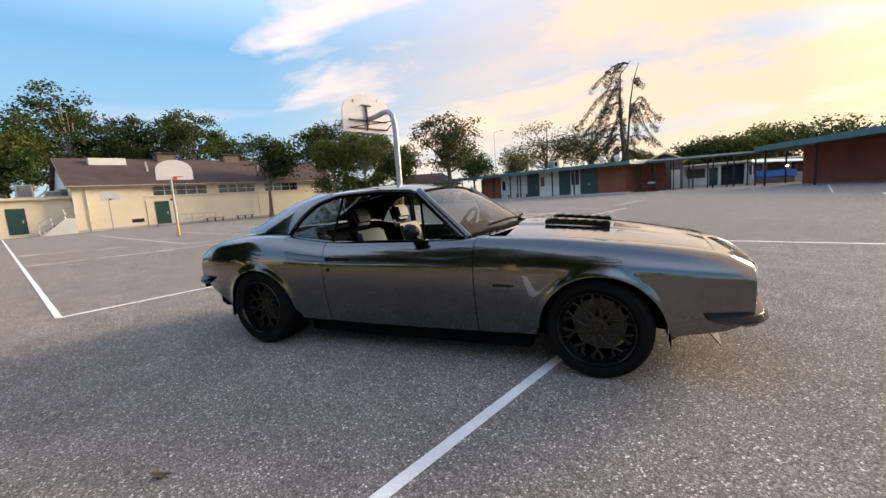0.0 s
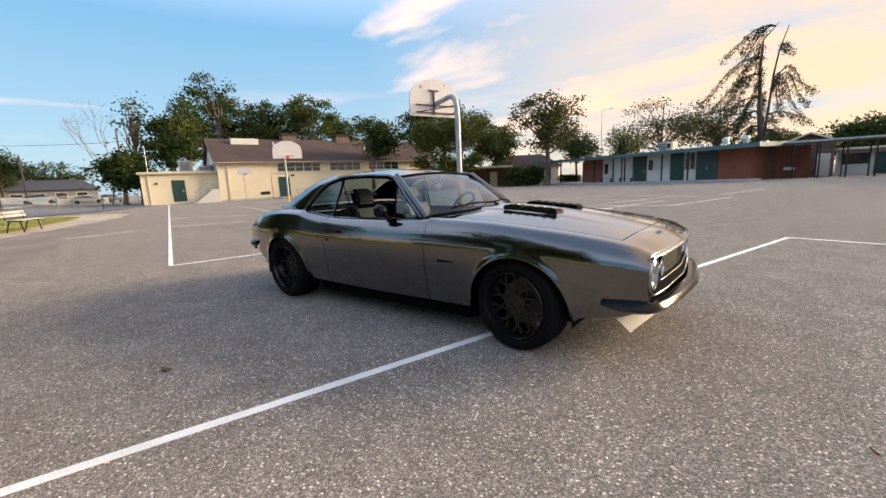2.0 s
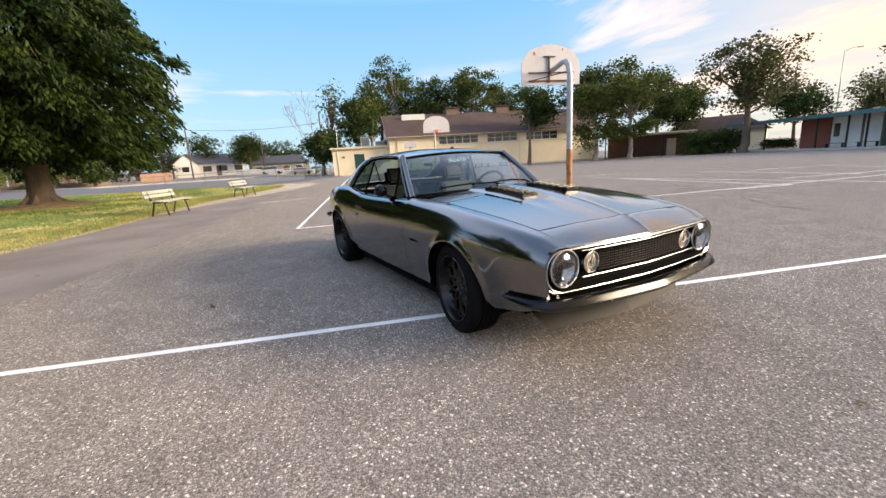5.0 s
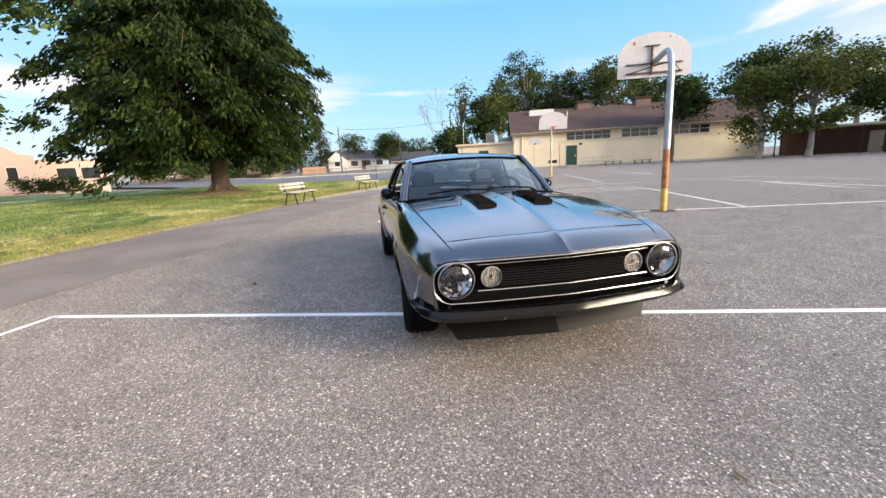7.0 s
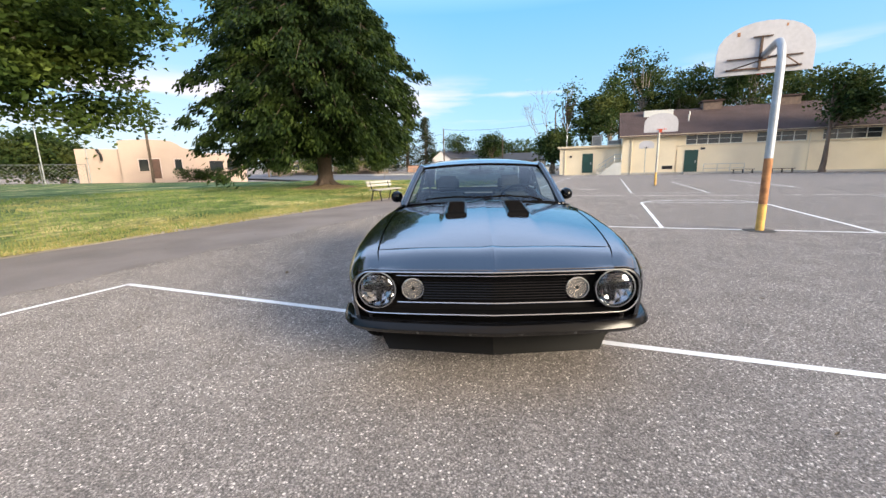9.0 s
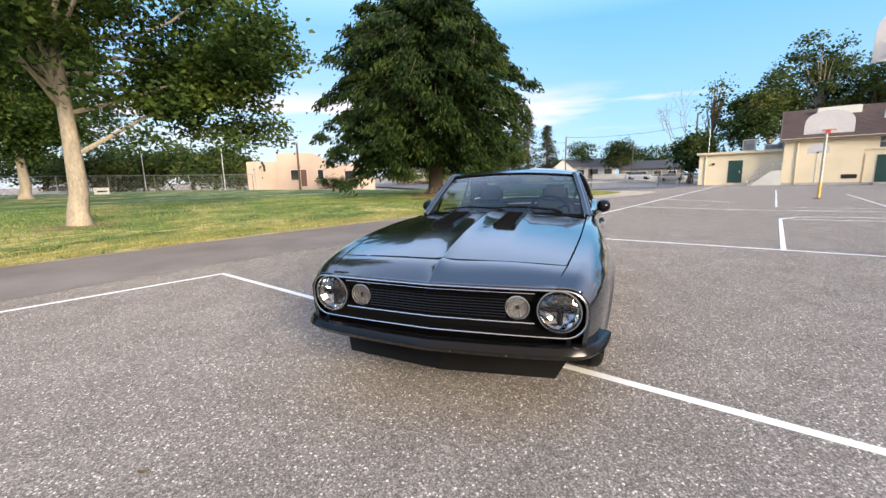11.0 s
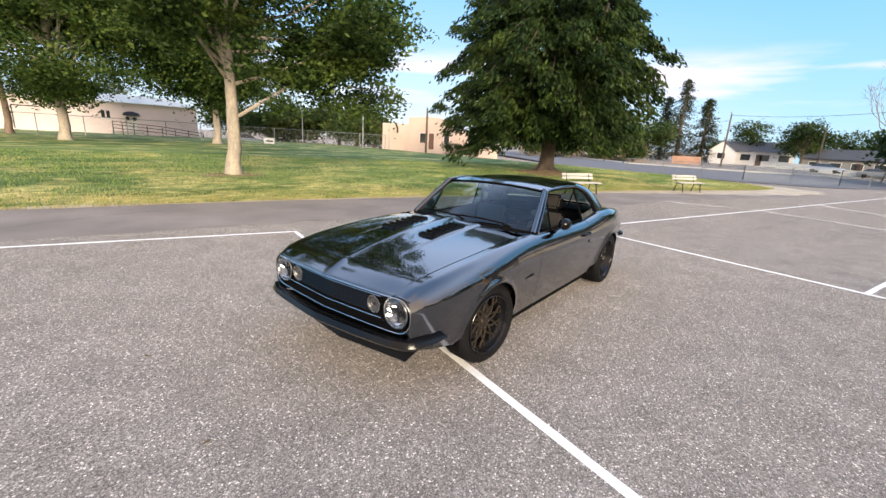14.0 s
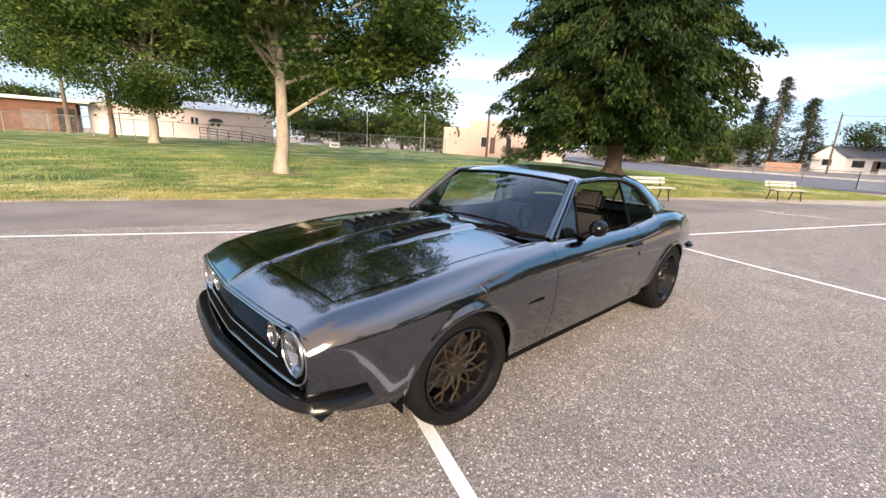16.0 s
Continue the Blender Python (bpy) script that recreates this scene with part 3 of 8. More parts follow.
line(F1, on(F1, 18.5), material=PAINT_OLD)
line(F2, on(F2, 11), material=PAINT_OLD)
# four-square courts towards the low school wing, and lines past the near key
for a, b in (((-7.6, 12.9), (0.3, 12.5)), ((0.3, 12.5), (1.95, 17.2)), ((-2.15, 13.3), (-0.4, 18.0)), ((-7.2, 12.6), (-1.15, 11.2)), ((-1.15, 11.2), (-1.75, 9.7)), ((-3.4, 20.4), (0.75, 17.7)), ((-6.3, 16.9), (-0.9, 15.4)),
             ((1.4, 19.5), (3.0, 24.2)), ((-4.9, 17.6), (-3.4, 20.4))):
    line(a, b, w=0.065)
for a, b in (((-9.9, 13.4), (-3.5, 11.75)), ((-9.6, 15.0), (-5.4, 14.9)), ((-24.7, 18.0), (-15.3, 15.1)), ((15.7, 35.0), (11.0, 21.9)), ((19.8, 38.0), (13.5, 21.8)), ((11.7, 19.5), (9.8, 14.4)), ((5.6, 26.4), (6.8, 29.0)), ((-23.9, 17.35), (-14.6, 14.8))):
    line(a, b, w=0.06, material=PAINT_OLD)


# ---- foliage ----
def leaves(name, centres, per, spread, size, material, parent, seed, droop=0.25, flat=0.5, long=1.9, hang=0.0):
    """Many small folded leaves round the given points, as one mesh."""
    rng = np.random.default_rng(seed)
    c = np.repeat(np.asarray(centres, float), per, axis=0)
    n = len(c)
    off = rng.normal(size=(n, 3)) * spread * np.array([1, 1, flat])
    off[:, 2] -= droop * np.hypot(off[:, 0], off[:, 1])
    p = c + off
    ax = rng.normal(size=(n, 3))
    ax[:, 2] = ax[:, 2] * 0.45 - 0.45 * droop * 2
    if hang:  # leaf tips point outwards and down
        out = p * np.array([1, 1, 0])
        out /= np.linalg.norm(out, axis=1, keepdims=True) + 1e-6
        ax = ax * 0.5 + hang * (out * 0.8 + np.array([0, 0, -0.6]))
    ax /= np.linalg.norm(ax, axis=1, keepdims=True)
    w = np.cross(ax, rng.normal(size=(n, 3)))
    w /= np.linalg.norm(w, axis=1, keepdims=True)
    s = (size * rng.uniform(0.6, 1.3, n))[:, None]
    up = np.cross(ax, w) * s * 0.14
    q = np.stack([p - ax * s * 0.5, p + w * s * 0.5 / long * 1.1 + up, p + ax * s * 0.5, p - w * s * 0.5 / long * 1.1 + up], axis=1).reshape(-1, 3)
    me = bpy.data.meshes.new(name)
    me.vertices.add(len(q))
    me.vertices.foreach_set("co", q.ravel())
    k = np.arange(n) * 4
    tri = np.stack([k, k + 1, k + 2, k, k + 2, k + 3], axis=1).ravel()
    me.loops.add(len(tri))
    me.loops.foreach_set("vertex_index", tri)
    me.polygons.add(n * 2)
    me.polygons.foreach_set("loop_start", np.arange(n * 2) * 3)
    me.polygons.foreach_set("loop_total", np.full(n * 2, 3))
    me.update(calc_edges=True)
    me.materials.append(material)
    ob = new(name, me)
    ob.parent = parent
    return ob


def bent(a, b, rng, bow=0.12, k=6, sag=0.0):
    a, b = Vector(a), Vector(b)
    L = (b - a).length
    side = Vector(rng.normal(size=3)) * bow * L * 0.5
    return [a.lerp(b, i / k) + side * math.sin(math.pi * i / k) + Vector((0, 0, -sag * L * (i / k) ** 2)) for i in range(k + 1)]


def tree(label, x, y, z, height, crown_r, trunk_r, material, bark, seed, first=0.25, clumps=60, per=220, spread=0.6, size=0.13, droop=0.25, squash=1.0, low=0.0, open_=0.0, lean=(0, 0), name="tree", cx=0.0, cy=0.0, flare=1.7, group="", lobes_n=8, skirt=0.6, extra=(), under=None, trim=None):
    """A tapered trunk with limbs that end in clumps of leaves."""
    rng = np.random.default_rng(seed)
    t = thing(name, pose(x, y, z), label, "tree", group)
    fork = height * first
    top = Vector((lean[0], lean[1], height * 0.82))
    s = Shape()
    trunk = [Vector((0, 0, -0.15)), Vector((0, 0, 0.12)), Vector((0, 0, 0.45))] + [Vector((lean[0] * q, lean[1] * q, 0)) * q + Vector((0.12 * trunk_r * 3 * math.sin(4 * q + seed), 0.1 * trunk_r * 3 * math.cos(3 * q), lerp(0.9, height * 0.82, q))) for q in np.linspace(0, 1, 8)]
    s.tube(trunk, [trunk_r * flare, trunk_r * lerp(1, flare, 0.5), trunk_r * 1.08] + [trunk_r * lerp(1.0, 0.15, q ** 0.8) for q in np.linspace(0, 1, 8)], 12)
    cz = lerp(fork + low, height, 0.5)
    rz = (height - fork - low) / 2
    # the crown is several overlapping lobes, so that its outline is uneven
    lobes = []
    for k in range(lobes_n):
        d = rng.normal(size=3)
        d /= np.linalg.norm(d)
        f = rng.uniform(0.40, 0.60)
        lobes.append((Vector((d[0] * crown_r * f + cx, d[1] * crown_r * f + cy, cz + d[2] * rz * f * squash)), rng.uniform(0.30, 0.44)))
    lobes.append((Vector((cx * 0.7, cy * 0.7, cz)), 0.62))
    pts = []
    tries = 0
    while len(pts) < clumps and tries < clumps * 80:
        tries += 1
        c, f = lobes[tries % len(lobes)]
        p = rng.normal(size=3)
        p *= rng.uniform(0.55 + open_ * 0.3, 1.0) / np.linalg.norm(p)
        q = c + Vector((p[0] * crown_r * f, p[1] * crown_r * f, p[2] * rz * f * squash * 1.1))
        if q.z < fork * skirt + 0.5 or q.z > height or (trim and q.x * trim[0] + q.y * trim[1] > trim[2] + 0.5 * noise.noise((q.z * 0.7, q.x * 0.5, seed))):
            continue
        pts.append(q)
    for i, q in enumerate(pts):
        if i % (3 if clumps < 150 else 7 if clumps < 400 else 14) == 0 or clumps < 45:
            h = min(max(fork * rng.uniform(0.85, 1.5), q.z * rng.uniform(0.45, 0.75)), height * 0.75)
            f = (h - 0.9) / (height * 0.82 - 0.9)
            a = Vector((lean[0] * f * f, lean[1] * f * f, h))
            r0 = trunk_r * rng.uniform(0.22, 0.42)
            s.tube(bent(a, q, rng, 0.16, 5, 0.02), [lerp(r0, 0.012, k / 5) for k in range(6)], 6, caps=False)
    for a, b in extra:  # single low boughs
        a, b = Vector(a), Vector(b)
        bough = bent(a, b, rng, 0.10, 7, 0.0)
        s.tube(bough, [lerp(trunk_r * 0.3, 0.015, k / 7) for k in range(8)], 6, caps=False)
        pts += [p + Vector(rng.normal(size=3)) * 0.38 + Vector((0, 0, -0.1)) for p in bough[3:] for _ in range(3)]
    if under:  # the leafy underside of a wide crown
        n, r1, z0, z1 = under
        while n > 0:
            a, r = rng.uniform(0, 2 * math.pi), r1 * math.sqrt(rng.uniform(0.06, 1.0))
            lobe = 0.5 + 0.5 * noise.noise((math.cos(a) * r * 0.45, math.sin(a) * r * 0.45, seed * 1.7))
            if r > r1 * (0.72 + 0.45 * lobe) or lobe < 0.22 or (trim and r * (math.cos(a) * trim[0] + math.sin(a) * trim[1]) > trim[2]):
                continue
            pts.append(Vector((math.cos(a) * r + cx, math.sin(a) * r + cy, lerp(z0, z1, rng.uniform(0, 1)) + 0.9 * (0.5 - lobe))))
            if n % 3 == 0:  # and round the stem
                pts.append(Vector((rng.normal() * 0.9, rng.normal() * 0.9, rng.uniform(z0 - 1.1, z0 + 1.2))))
            n -= 1
    part("trunk", s, bark, t, smooth=True)
    leaves("crown", [tuple(p) for p in pts], per, spread, size, material, t, seed + 1, droop)
    return t


def conifer(label, x, y, z, height, spread_r, seed, bare=0.25, tiers=26, sparse=0.0, per=70, lean=0.0):
    rng = np.random.default_rng(seed)
    t = thing("conifer", pose(x, y, z), label, "conifer")
    s, pts = Shape(), []
    s.tube([(0, 0, -0.2), (0.1, 0, height * 0.4), (lean, 0, height)], [0.45, 0.32, 0.04], 9)
    for i in range(tiers):
        q = i / (tiers - 1)
        h = height * lerp(bare, 0.985, q)
        R = spread_r * (1 - q) ** 0.75 + 0.4
        for a in range(5):
            if rng.uniform() < sparse:
                continue
            ang = rng.uniform(0, 2 * math.pi)
            r = R * rng.uniform(0.55, 1.15)
            tip = Vector((math.cos(ang) * r + lean * h / height, math.sin(ang) * r, h - r * 0.32))
            base = Vector((lean * (h / height) ** 2, 0, h))
            s.tube([base, base.lerp(tip, 0.5) + Vector((0, 0, 0.15)), tip], [0.07, 0.045, 0.015], 5, caps=False)
            for k in np.linspace(0.3, 1.0, 4):
                pts.append(tuple(base.lerp(tip, k)))
    part("trunk", s, BARK, t, smooth=True)
    leaves("crown", pts, max(4, per // 8), 0.42, 0.42, NEEDLE, t, seed + 1, 0.5, 0.45, 3.2)
    return t


def cedar(label, x, y, z, height, reach, seed):
    """An old twin-stemmed cedar: long boughs that arch out and droop, hung with curtains of needles, with gaps between."""
    rng = np.random.default_rng(seed)
    t = thing("cedar", pose(x, y, z), label, "cedar")
    s, pts = Shape(), []
    k = height / 19.6
    stem = [Vector(v) * k for v in ((0, 0, -0.2), (0.0, 0.1, 4), (-0.5, 0, 9), (-0.7, 0, 14), (-0.6, 0, 17.5), (0.9, 0, 19.3))]
    twin = [Vector(v) * k for v in ((0.1, 0, 3.5), (0.45, 0.2, 8), (0.75, 0.1, 13), (1.15, 0, 16.0), (1.9, 0, 18.7))]
    s.tube(stem, [0.50, 0.38, 0.27, 0.17, 0.09, 0.03], 9)
    s.tube(twin, [0.24, 0.17, 0.12, 0.085, 0.04], 8)

    def along(path, h):
        for a, b in zip(path, path[1:]):
            if a.z <= h <= b.z:
                return a.lerp(b, (h - a.z) / (b.z - a.z))
        return path[-1].copy()

    def bough(root, ang, r, fall, rise=0.35):
        out = Vector((math.cos(ang), math.sin(ang), 0))
        path = [root + out * r * q + Vector((0, 0, rise * math.sin(math.pi * min(1, q * 1.4)) - fall * q ** 1.8)) for q in np.linspace(0, 1, 7)]
        part("bough", Shape().tube(path, [lerp(0.11, 0.015, q) for q in np.linspace(0, 1, 7)], 5), BARK_DARK, t, smooth=True)
        side = Vector((-out.y, out.x, 0))
        for q in np.linspace(0.30, 1.0, int(6 + r * 2.6)):
            a = min(5, int(q * 6))
            p = path[a].lerp(path[a + 1], q * 6 - a)
            for sg in (-1, 0, 1):
                c = p + side * sg * rng.uniform(0.10, 0.42) * (1.15 - 0.6 * q)
                for hang in (0.05, 0.40, 0.80):
                    if rng.uniform() < 0.80 - hang * 0.4:
                        pts.append(tuple(c + Vector((0, 0, -hang * rng.uniform(0.5, 1.1))) + Vector(rng.normal(size=3)) * 0.12))

    for h, r, fall in ((18.9, 5.6, 3.0), (15.4, 6.6, 5.0), (13.2, 5.4, 4.0), (10.2, 5.4, 3.6), (8.4, 4.8, 3.4), (6.4, 3.2, 1.8)):  # the long western boughs
        for da in (0.0, rng.uniform(0.4, 0.8), -rng.uniform(0.4, 0.8)):
            bough(along(stem, h * k), math.pi + da + rng.uniform(-0.1, 0.1), r * k * (1.0 if da == 0 else rng.uniform(0.55, 0.8)), fall * k, 0.5)
    for h, r, fall in ((11.6, 4.4, 1.0), (11.0, 4.0, 2.2), (10.4, 3.2, 2.6), (8.0, 4.4, 1.2), (5.8, 3.6, 0.6), (16.4, 1.3, 0.8)):  # fewer on the other stem
        bough(along(twin, h * k), rng.uniform(-0.25, 0.25), r * k, fall * k, 2.4 if 10 < h < 14 else 0.3)
        bough(along(twin, h * k), rng.choice([-1, 1]) * rng.uniform(0.6, 1.2), r * k * 0.55, fall * k, 1.8 if 10 < h < 14 else 0.3)
    for i in range(9):  # shorter boughs to front and back
        h = lerp(5.0, 17.0, i / 8)
        bough(along(stem, h * k), rng.choice([-1, 1]) * math.pi / 2 + rng.uniform(-0.5, 0.5), rng.uniform(0.25, 0.55) * reach * (1.1 - i / 11), rng.uniform(0.8, 2.0), 0.3)
    part("trunk", s, BARK_DARK, t, smooth=True)
    leaves("crown", pts, 5, 0.14, 0.28, NEEDLE, t, seed + 1, 0.6, 0.9, 3.4)
    return t


def bare_tree(label, x, y, z, height, seed, lean=0.0):
    """A leafless tree of thin forking twigs."""
    rng = np.random.default_rng(seed)
    t = thing("bare_tree", pose(x, y, z), label, "tree")
    s = Shape()

    def fork(p, d, length, r, depth):
        q = p + d * length
        s.tube([p, p.lerp(q, 0.5) + Vector(rng.normal(size=3)) * length * 0.05, q], [r, r * 0.85, r * 0.7], 5, caps=False)
        if depth:
            for _ in range(2 if rng.uniform() < 0.6 else 3):
                n = (d + Vector(rng.normal(size=3)) * 0.42 + Vector((0, 0, 0.18))).normalized()
                fork(q, n, length * rng.uniform(0.60, 0.85), r * 0.66, depth - 1)

    fork(Vector((0, 0, -0.1)), Vector((lean, 0.02, 1)).normalized(), height * 0.36, 0.085, 5)
    part("trunk", s, TWIG, t, smooth=True)
    return t


def polar(t_eye, az, d):
    return t_eye[0] + d * math.cos(radians(az)), t_eye[1] + d * math.sin(radians(az))


E0, E35, E9, E145 = (1.43, -3.47), (3.24, -2.87), (4.27, -0.17), (3.76, 2.37)
def tiered_tree(label, x, y, z, profile, trunk_r, seed, fork=2.0, tiers=14, ring=12, off=(0.0, 0.0)):
    """A dense shade tree: tiers of boughs that arch out and hang at their ends, like shingles of foliage."""
    rng = np.random.default_rng(seed)
    t = thing("tree", pose(x, y, z), label, "tree")
    s, pts = Shape(), []
    top = profile[-1][0]
    reach_at = curve1([p[0] for p in profile], [p[1] for p in profile])
    s.tube([(0, 0, -0.25), (0.02, 0, 0.0), (0.0, 0.02, 0.22), (-0.02, 0.03, 0.55), (0.0, 0.05, 1.1), (0.03, 0.06, fork), (0.1, -0.1, top * 0.45), (0.2, -0.2, top * 0.8)],
           [trunk_r * 2.6, trunk_r * 2.1, trunk_r * 1.45, trunk_r * 1.12, trunk_r, trunk_r * 1.05, trunk_r * 0.5, 0.06], 14)
    for k in range(7):  # roots that spread into the ground
        a = k * 0.9 + rng.uniform(-0.2, 0.2)
        o = Vector((math.cos(a), math.sin(a), 0))
        s.tube([o * trunk_r * 0.6 + Vector((0, 0, 0.5)), o * trunk_r * 1.5 + Vector((0, 0, 0.16)), o * trunk_r * rng.uniform(2.4, 3.3) + Vector((0, 0, -0.10))], [trunk_r * 0.42, trunk_r * 0.36, trunk_r * 0.16], 7, caps=False)
    for k in range(6):  # main limbs
        a = k * 1.05 + rng.uniform(-0.3, 0.3)
        tip = Vector((math.cos(a) * 3.4, math.sin(a) * 3.4, rng.uniform(5.5, 8.0)))
        s.tube(bent((0.02, 0.05, fork * 0.86), tip, rng, 0.10, 6, -0.05), [lerp(trunk_r * 0.55, 0.05, q / 6) for q in range(7)], 8, caps=False)
    for i in range(tiers):
        q = i / (tiers - 1)
        h = lerp(profile[0][0], top * 0.985, q ** 0.92)
        n = max(4, int(ring * (0.45 + 0.55 * reach_at(h) / 7)))
        turn = rng.uniform(0, 6.28)
        for k in range(n):
            a = turn + 2 * math.pi * (k + rng.uniform(-0.35, 0.35)) / n
            r = reach_at(h) * rng.choice([rng.uniform(0.80, 0.96), rng.uniform(0.93, 1.10)])
            o = Vector((math.cos(a), math.sin(a), 0))
            c = Vector((off[0], off[1], 0))
            root = Vector((0, 0, max(fork * 0.95, h * rng.uniform(0.62, 0.8) + 0.5)))
            tip = c * min(1.0, r / 4) + o * r + Vector((0, 0, h))
            lift = 0.16 * r + 0.35
            path = [root, root.lerp(tip, 0.4) + Vector((0, 0, lift)), root.lerp(tip, 0.75) + Vector((0, 0, lift * 1.05)), tip]
            s.tube(path, [0.045, 0.030, 0.018, 0.006], 5, caps=False)
            side = Vector((-o.y, o.x, 0))
            for f in (0.30, 0.42, 0.52, 0.61, 0.69, 0.77, 0.84, 0.91, 0.97, 1.0):
                j = 0 if f < 0.4 else (1 if f < 0.75 else 2)
                u = (f - (0, 0.4, 0.75)[j]) / (0.4, 0.35, 0.25)[j]
                p = path[j].lerp(path[j + 1], u)
                for sg in (-1, 1):
                    pts.append(tuple(p + side * sg * rng.uniform(0.05, 0.16) * r * (1.25 - 0.7 * f) + Vector((0, 0, rng.normal() * 0.13 - 0.08))))
    return t, s, pts


# the large dark tree on the lawn, its boughs hanging low
CROWN = [(1.75, 4.7), (2.6, 5.6), (4.1, 6.1), (5.6, 5.95), (8.6, 4.6), (11.0, 2.7), (12.8, 0.6)]
big, wood, tips = tiered_tree("large spreading dark green shade tree on the lawn", -19.6, -8.1, lawn_z(-19.6, -8.1) + 0.02, CROWN, 0.40, 11, off=(0.32, -0.30))
rng0 = np.random.default_rng(12)
for a, b in (((0.2, -0.3, 2.3), (4.9, -3.4, 0.35)), ((0.1, -0.3, 2.4), (2.2, -5.9, 1.7))):
    bough = bent(a, b, rng0, 0.10, 8, -0.10)
    wood.tube(bough, [lerp(0.11, 0.012, k / 8) for k in range(9)], 6, caps=False)
    tips += [tuple(p + Vector(rng0.normal(size=3)) * 0.14) for p in bough[4:] for _ in range(2)]
for _ in range(300):  # leaves of the inner boughs, close over the fork
    a, r = rng0.uniform(0, 2 * math.pi), rng0.uniform(0.7, 4.6)
    tips.append((math.cos(a) * r + 0.2, math.sin(a) * r - 0.2, 2.05 + 0.5 * rng0.uniform() + 1.2 * rng0.uniform() ** 2))
part("trunk", wood, BARK_DARK, big, smooth=True)
leaves("crown", tips, 40, 0.23, 0.27, LEAF_DARK, big, 13, 0.65, 0.40, 3.0, hang=1.1)
# the earth ring round its base
s = Shape()
s.grid(lambda r, a: (-19.6 + r * math.cos(a) * (1 + 0.2 * math.sin(3 * a)), -8.1 + r * math.sin(a) * (1 + 0.15 * math.cos(2 * a)), lawn_z(-19.6 + r * math.cos(a), -8.1 + r * math.sin(a)) + 0.30 * (1 - r / 2.3) - 0.02), np.linspace(0.05, 2.3, 9), np.linspace(0, 2 * math.pi, 25))
solo("earth_mound", s, DIRT_DARK, "mounded brown earth and litter round the tree base", "earth", "structure", smooth=True)
s = Shape()
s.grid(lambda r, a: (-2.93 + r * math.cos(a) * (1.3 + 0.3 * math.sin(2 * a + 1)), -12.0 + r * math.sin(a), lawn_z(-2.93 + r * math.cos(a), -12.0 + r * math.sin(a)) + 0.05 * (1 - r / 0.9) - 0.012), np.linspace(0.05, 0.9, 6), np.linspace(0, 2 * math.pi, 25))
solo("earth_mound", s, DIRT_DARK, "ring of trodden earth round the sycamore", "earth", "structure", smooth=True)
tree("tall pale-barked sycamore on the lawn", -2.93, -12.0, 0.18, 13.6, 7.0, 0.215, LEAF_SYC, BARK_PALE, 23, first=0.25, clumps=235, per=215, spread=0.34, size=0.165, droop=0.35, low=0.6, cx=-0.1, cy=0.5, lobes_n=24, skirt=1.2, flare=1.65, under=(62, 6.0, 4.5, 7.0), trim=(-0.616, 0.788, 5.2),
     extra=(((0, 0, 1.8), (-4.4, 1.9, 5.0)), ((0, 0, 2.9), (-3.6, 3.2, 5.2)), ((0, 0, 3.1), (3.6, 2.4, 5.6)), ((0, 0, 3.6), (-5.4, 1.6, 3.3)), ((0, 0, 3.9), (-5.2, 2.3, 5.2)), ((-0.2, 0.2, 4.4), (-3.8, 2.9, 4.6))))
tree("pale-barked sycamore farther back on the lawn", -2.8, -35, lawn_z(-2.8, -35), 17.5, 8.6, 0.30, LEAF_SYC, BARK_PALE, 31, first=0.20, clumps=420, per=180, spread=0.66, size=0.22, lobes_n=18, skirt=0.85, droop=0.4, under=(130, 7.8, 4.0, 9.0))
tree("pale-barked sycamore by the far fence", -13.0, -36, lawn_z(-13, -36), 13.5, 6.6, 0.30, LEAF_SYC, BARK_PALE, 37, first=0.24, skirt=0.95, under=(80, 6.0, 4.2, 7.0), clumps=240, per=120, spread=0.72, size=0.28, lobes_n=16, droop=0.4)
for az, d, sd in ((264.1, 46, 43), (267.6, 54, 44)):
    x, y = polar((3.64, 2.53), az, d)
    tree("slender dark-trunked tree before the hall", x, y, lawn_z(x, y), 15.0, 6.0, 0.22, LEAF_SYC, BARK, sd, first=0.32, skirt=1.1, clumps=170, per=100, spread=0.72, size=0.30, lobes_n=12, group="slender trees before the hall")
# behind and beside the gym
for az, el, d, rr, eye, sd, mm in ((155.2, 13.4, 74, 6.5, E35, 51, LEAF_FAR), (151.5, 10.2, 76, 6, E35, 52, LEAF_FAR), (148.0, 10.4, 78, 5.5, E35, 53, LEAF_FAR), (144.4, 11.4, 74, 6, E35, 54, LEAF_FAR), (158.6, 10.5, 70, 5.0, E35, 55, LEAF_FAR), (160.4, 8.0, 66, 4.0, E35, 56, LEAF_FAR),
                                (127.2, 10.4, 72, 5.6, E35, 57, LEAF_FAR), (122.3, 9.0, 70, 5.0, E35, 58, LEAF_FAR), (119.8, 7.0, 74, 4.2, E35, 59, LEAF_FAR), (130.6, 9.4, 76, 4.6, E35, 60, LEAF_FAR), (140.0, 9.0, 82, 5, E35, 61, LEAF_FAR)):
    x, y = polar(eye, az, d)
    h = 1.2 + d * math.tan(radians(el)) * 1.12
    tree("leafy broad green tree behind the school", x, y, 0.0, h, rr, 0.35, mm, BARK_PALE, sd, first=0.26, clumps=80, per=75, spread=0.66, size=0.42, open_=0.5, group="trees behind the school")
tree("small leafy tree in front of the gym wall", -36.2, 33.6, 0.0, 10.2, 3.6, 0.22, LEAF_FAR, BARK, 63, first=0.38, clumps=60, per=90, spread=0.6, size=0.36, open_=0.2)
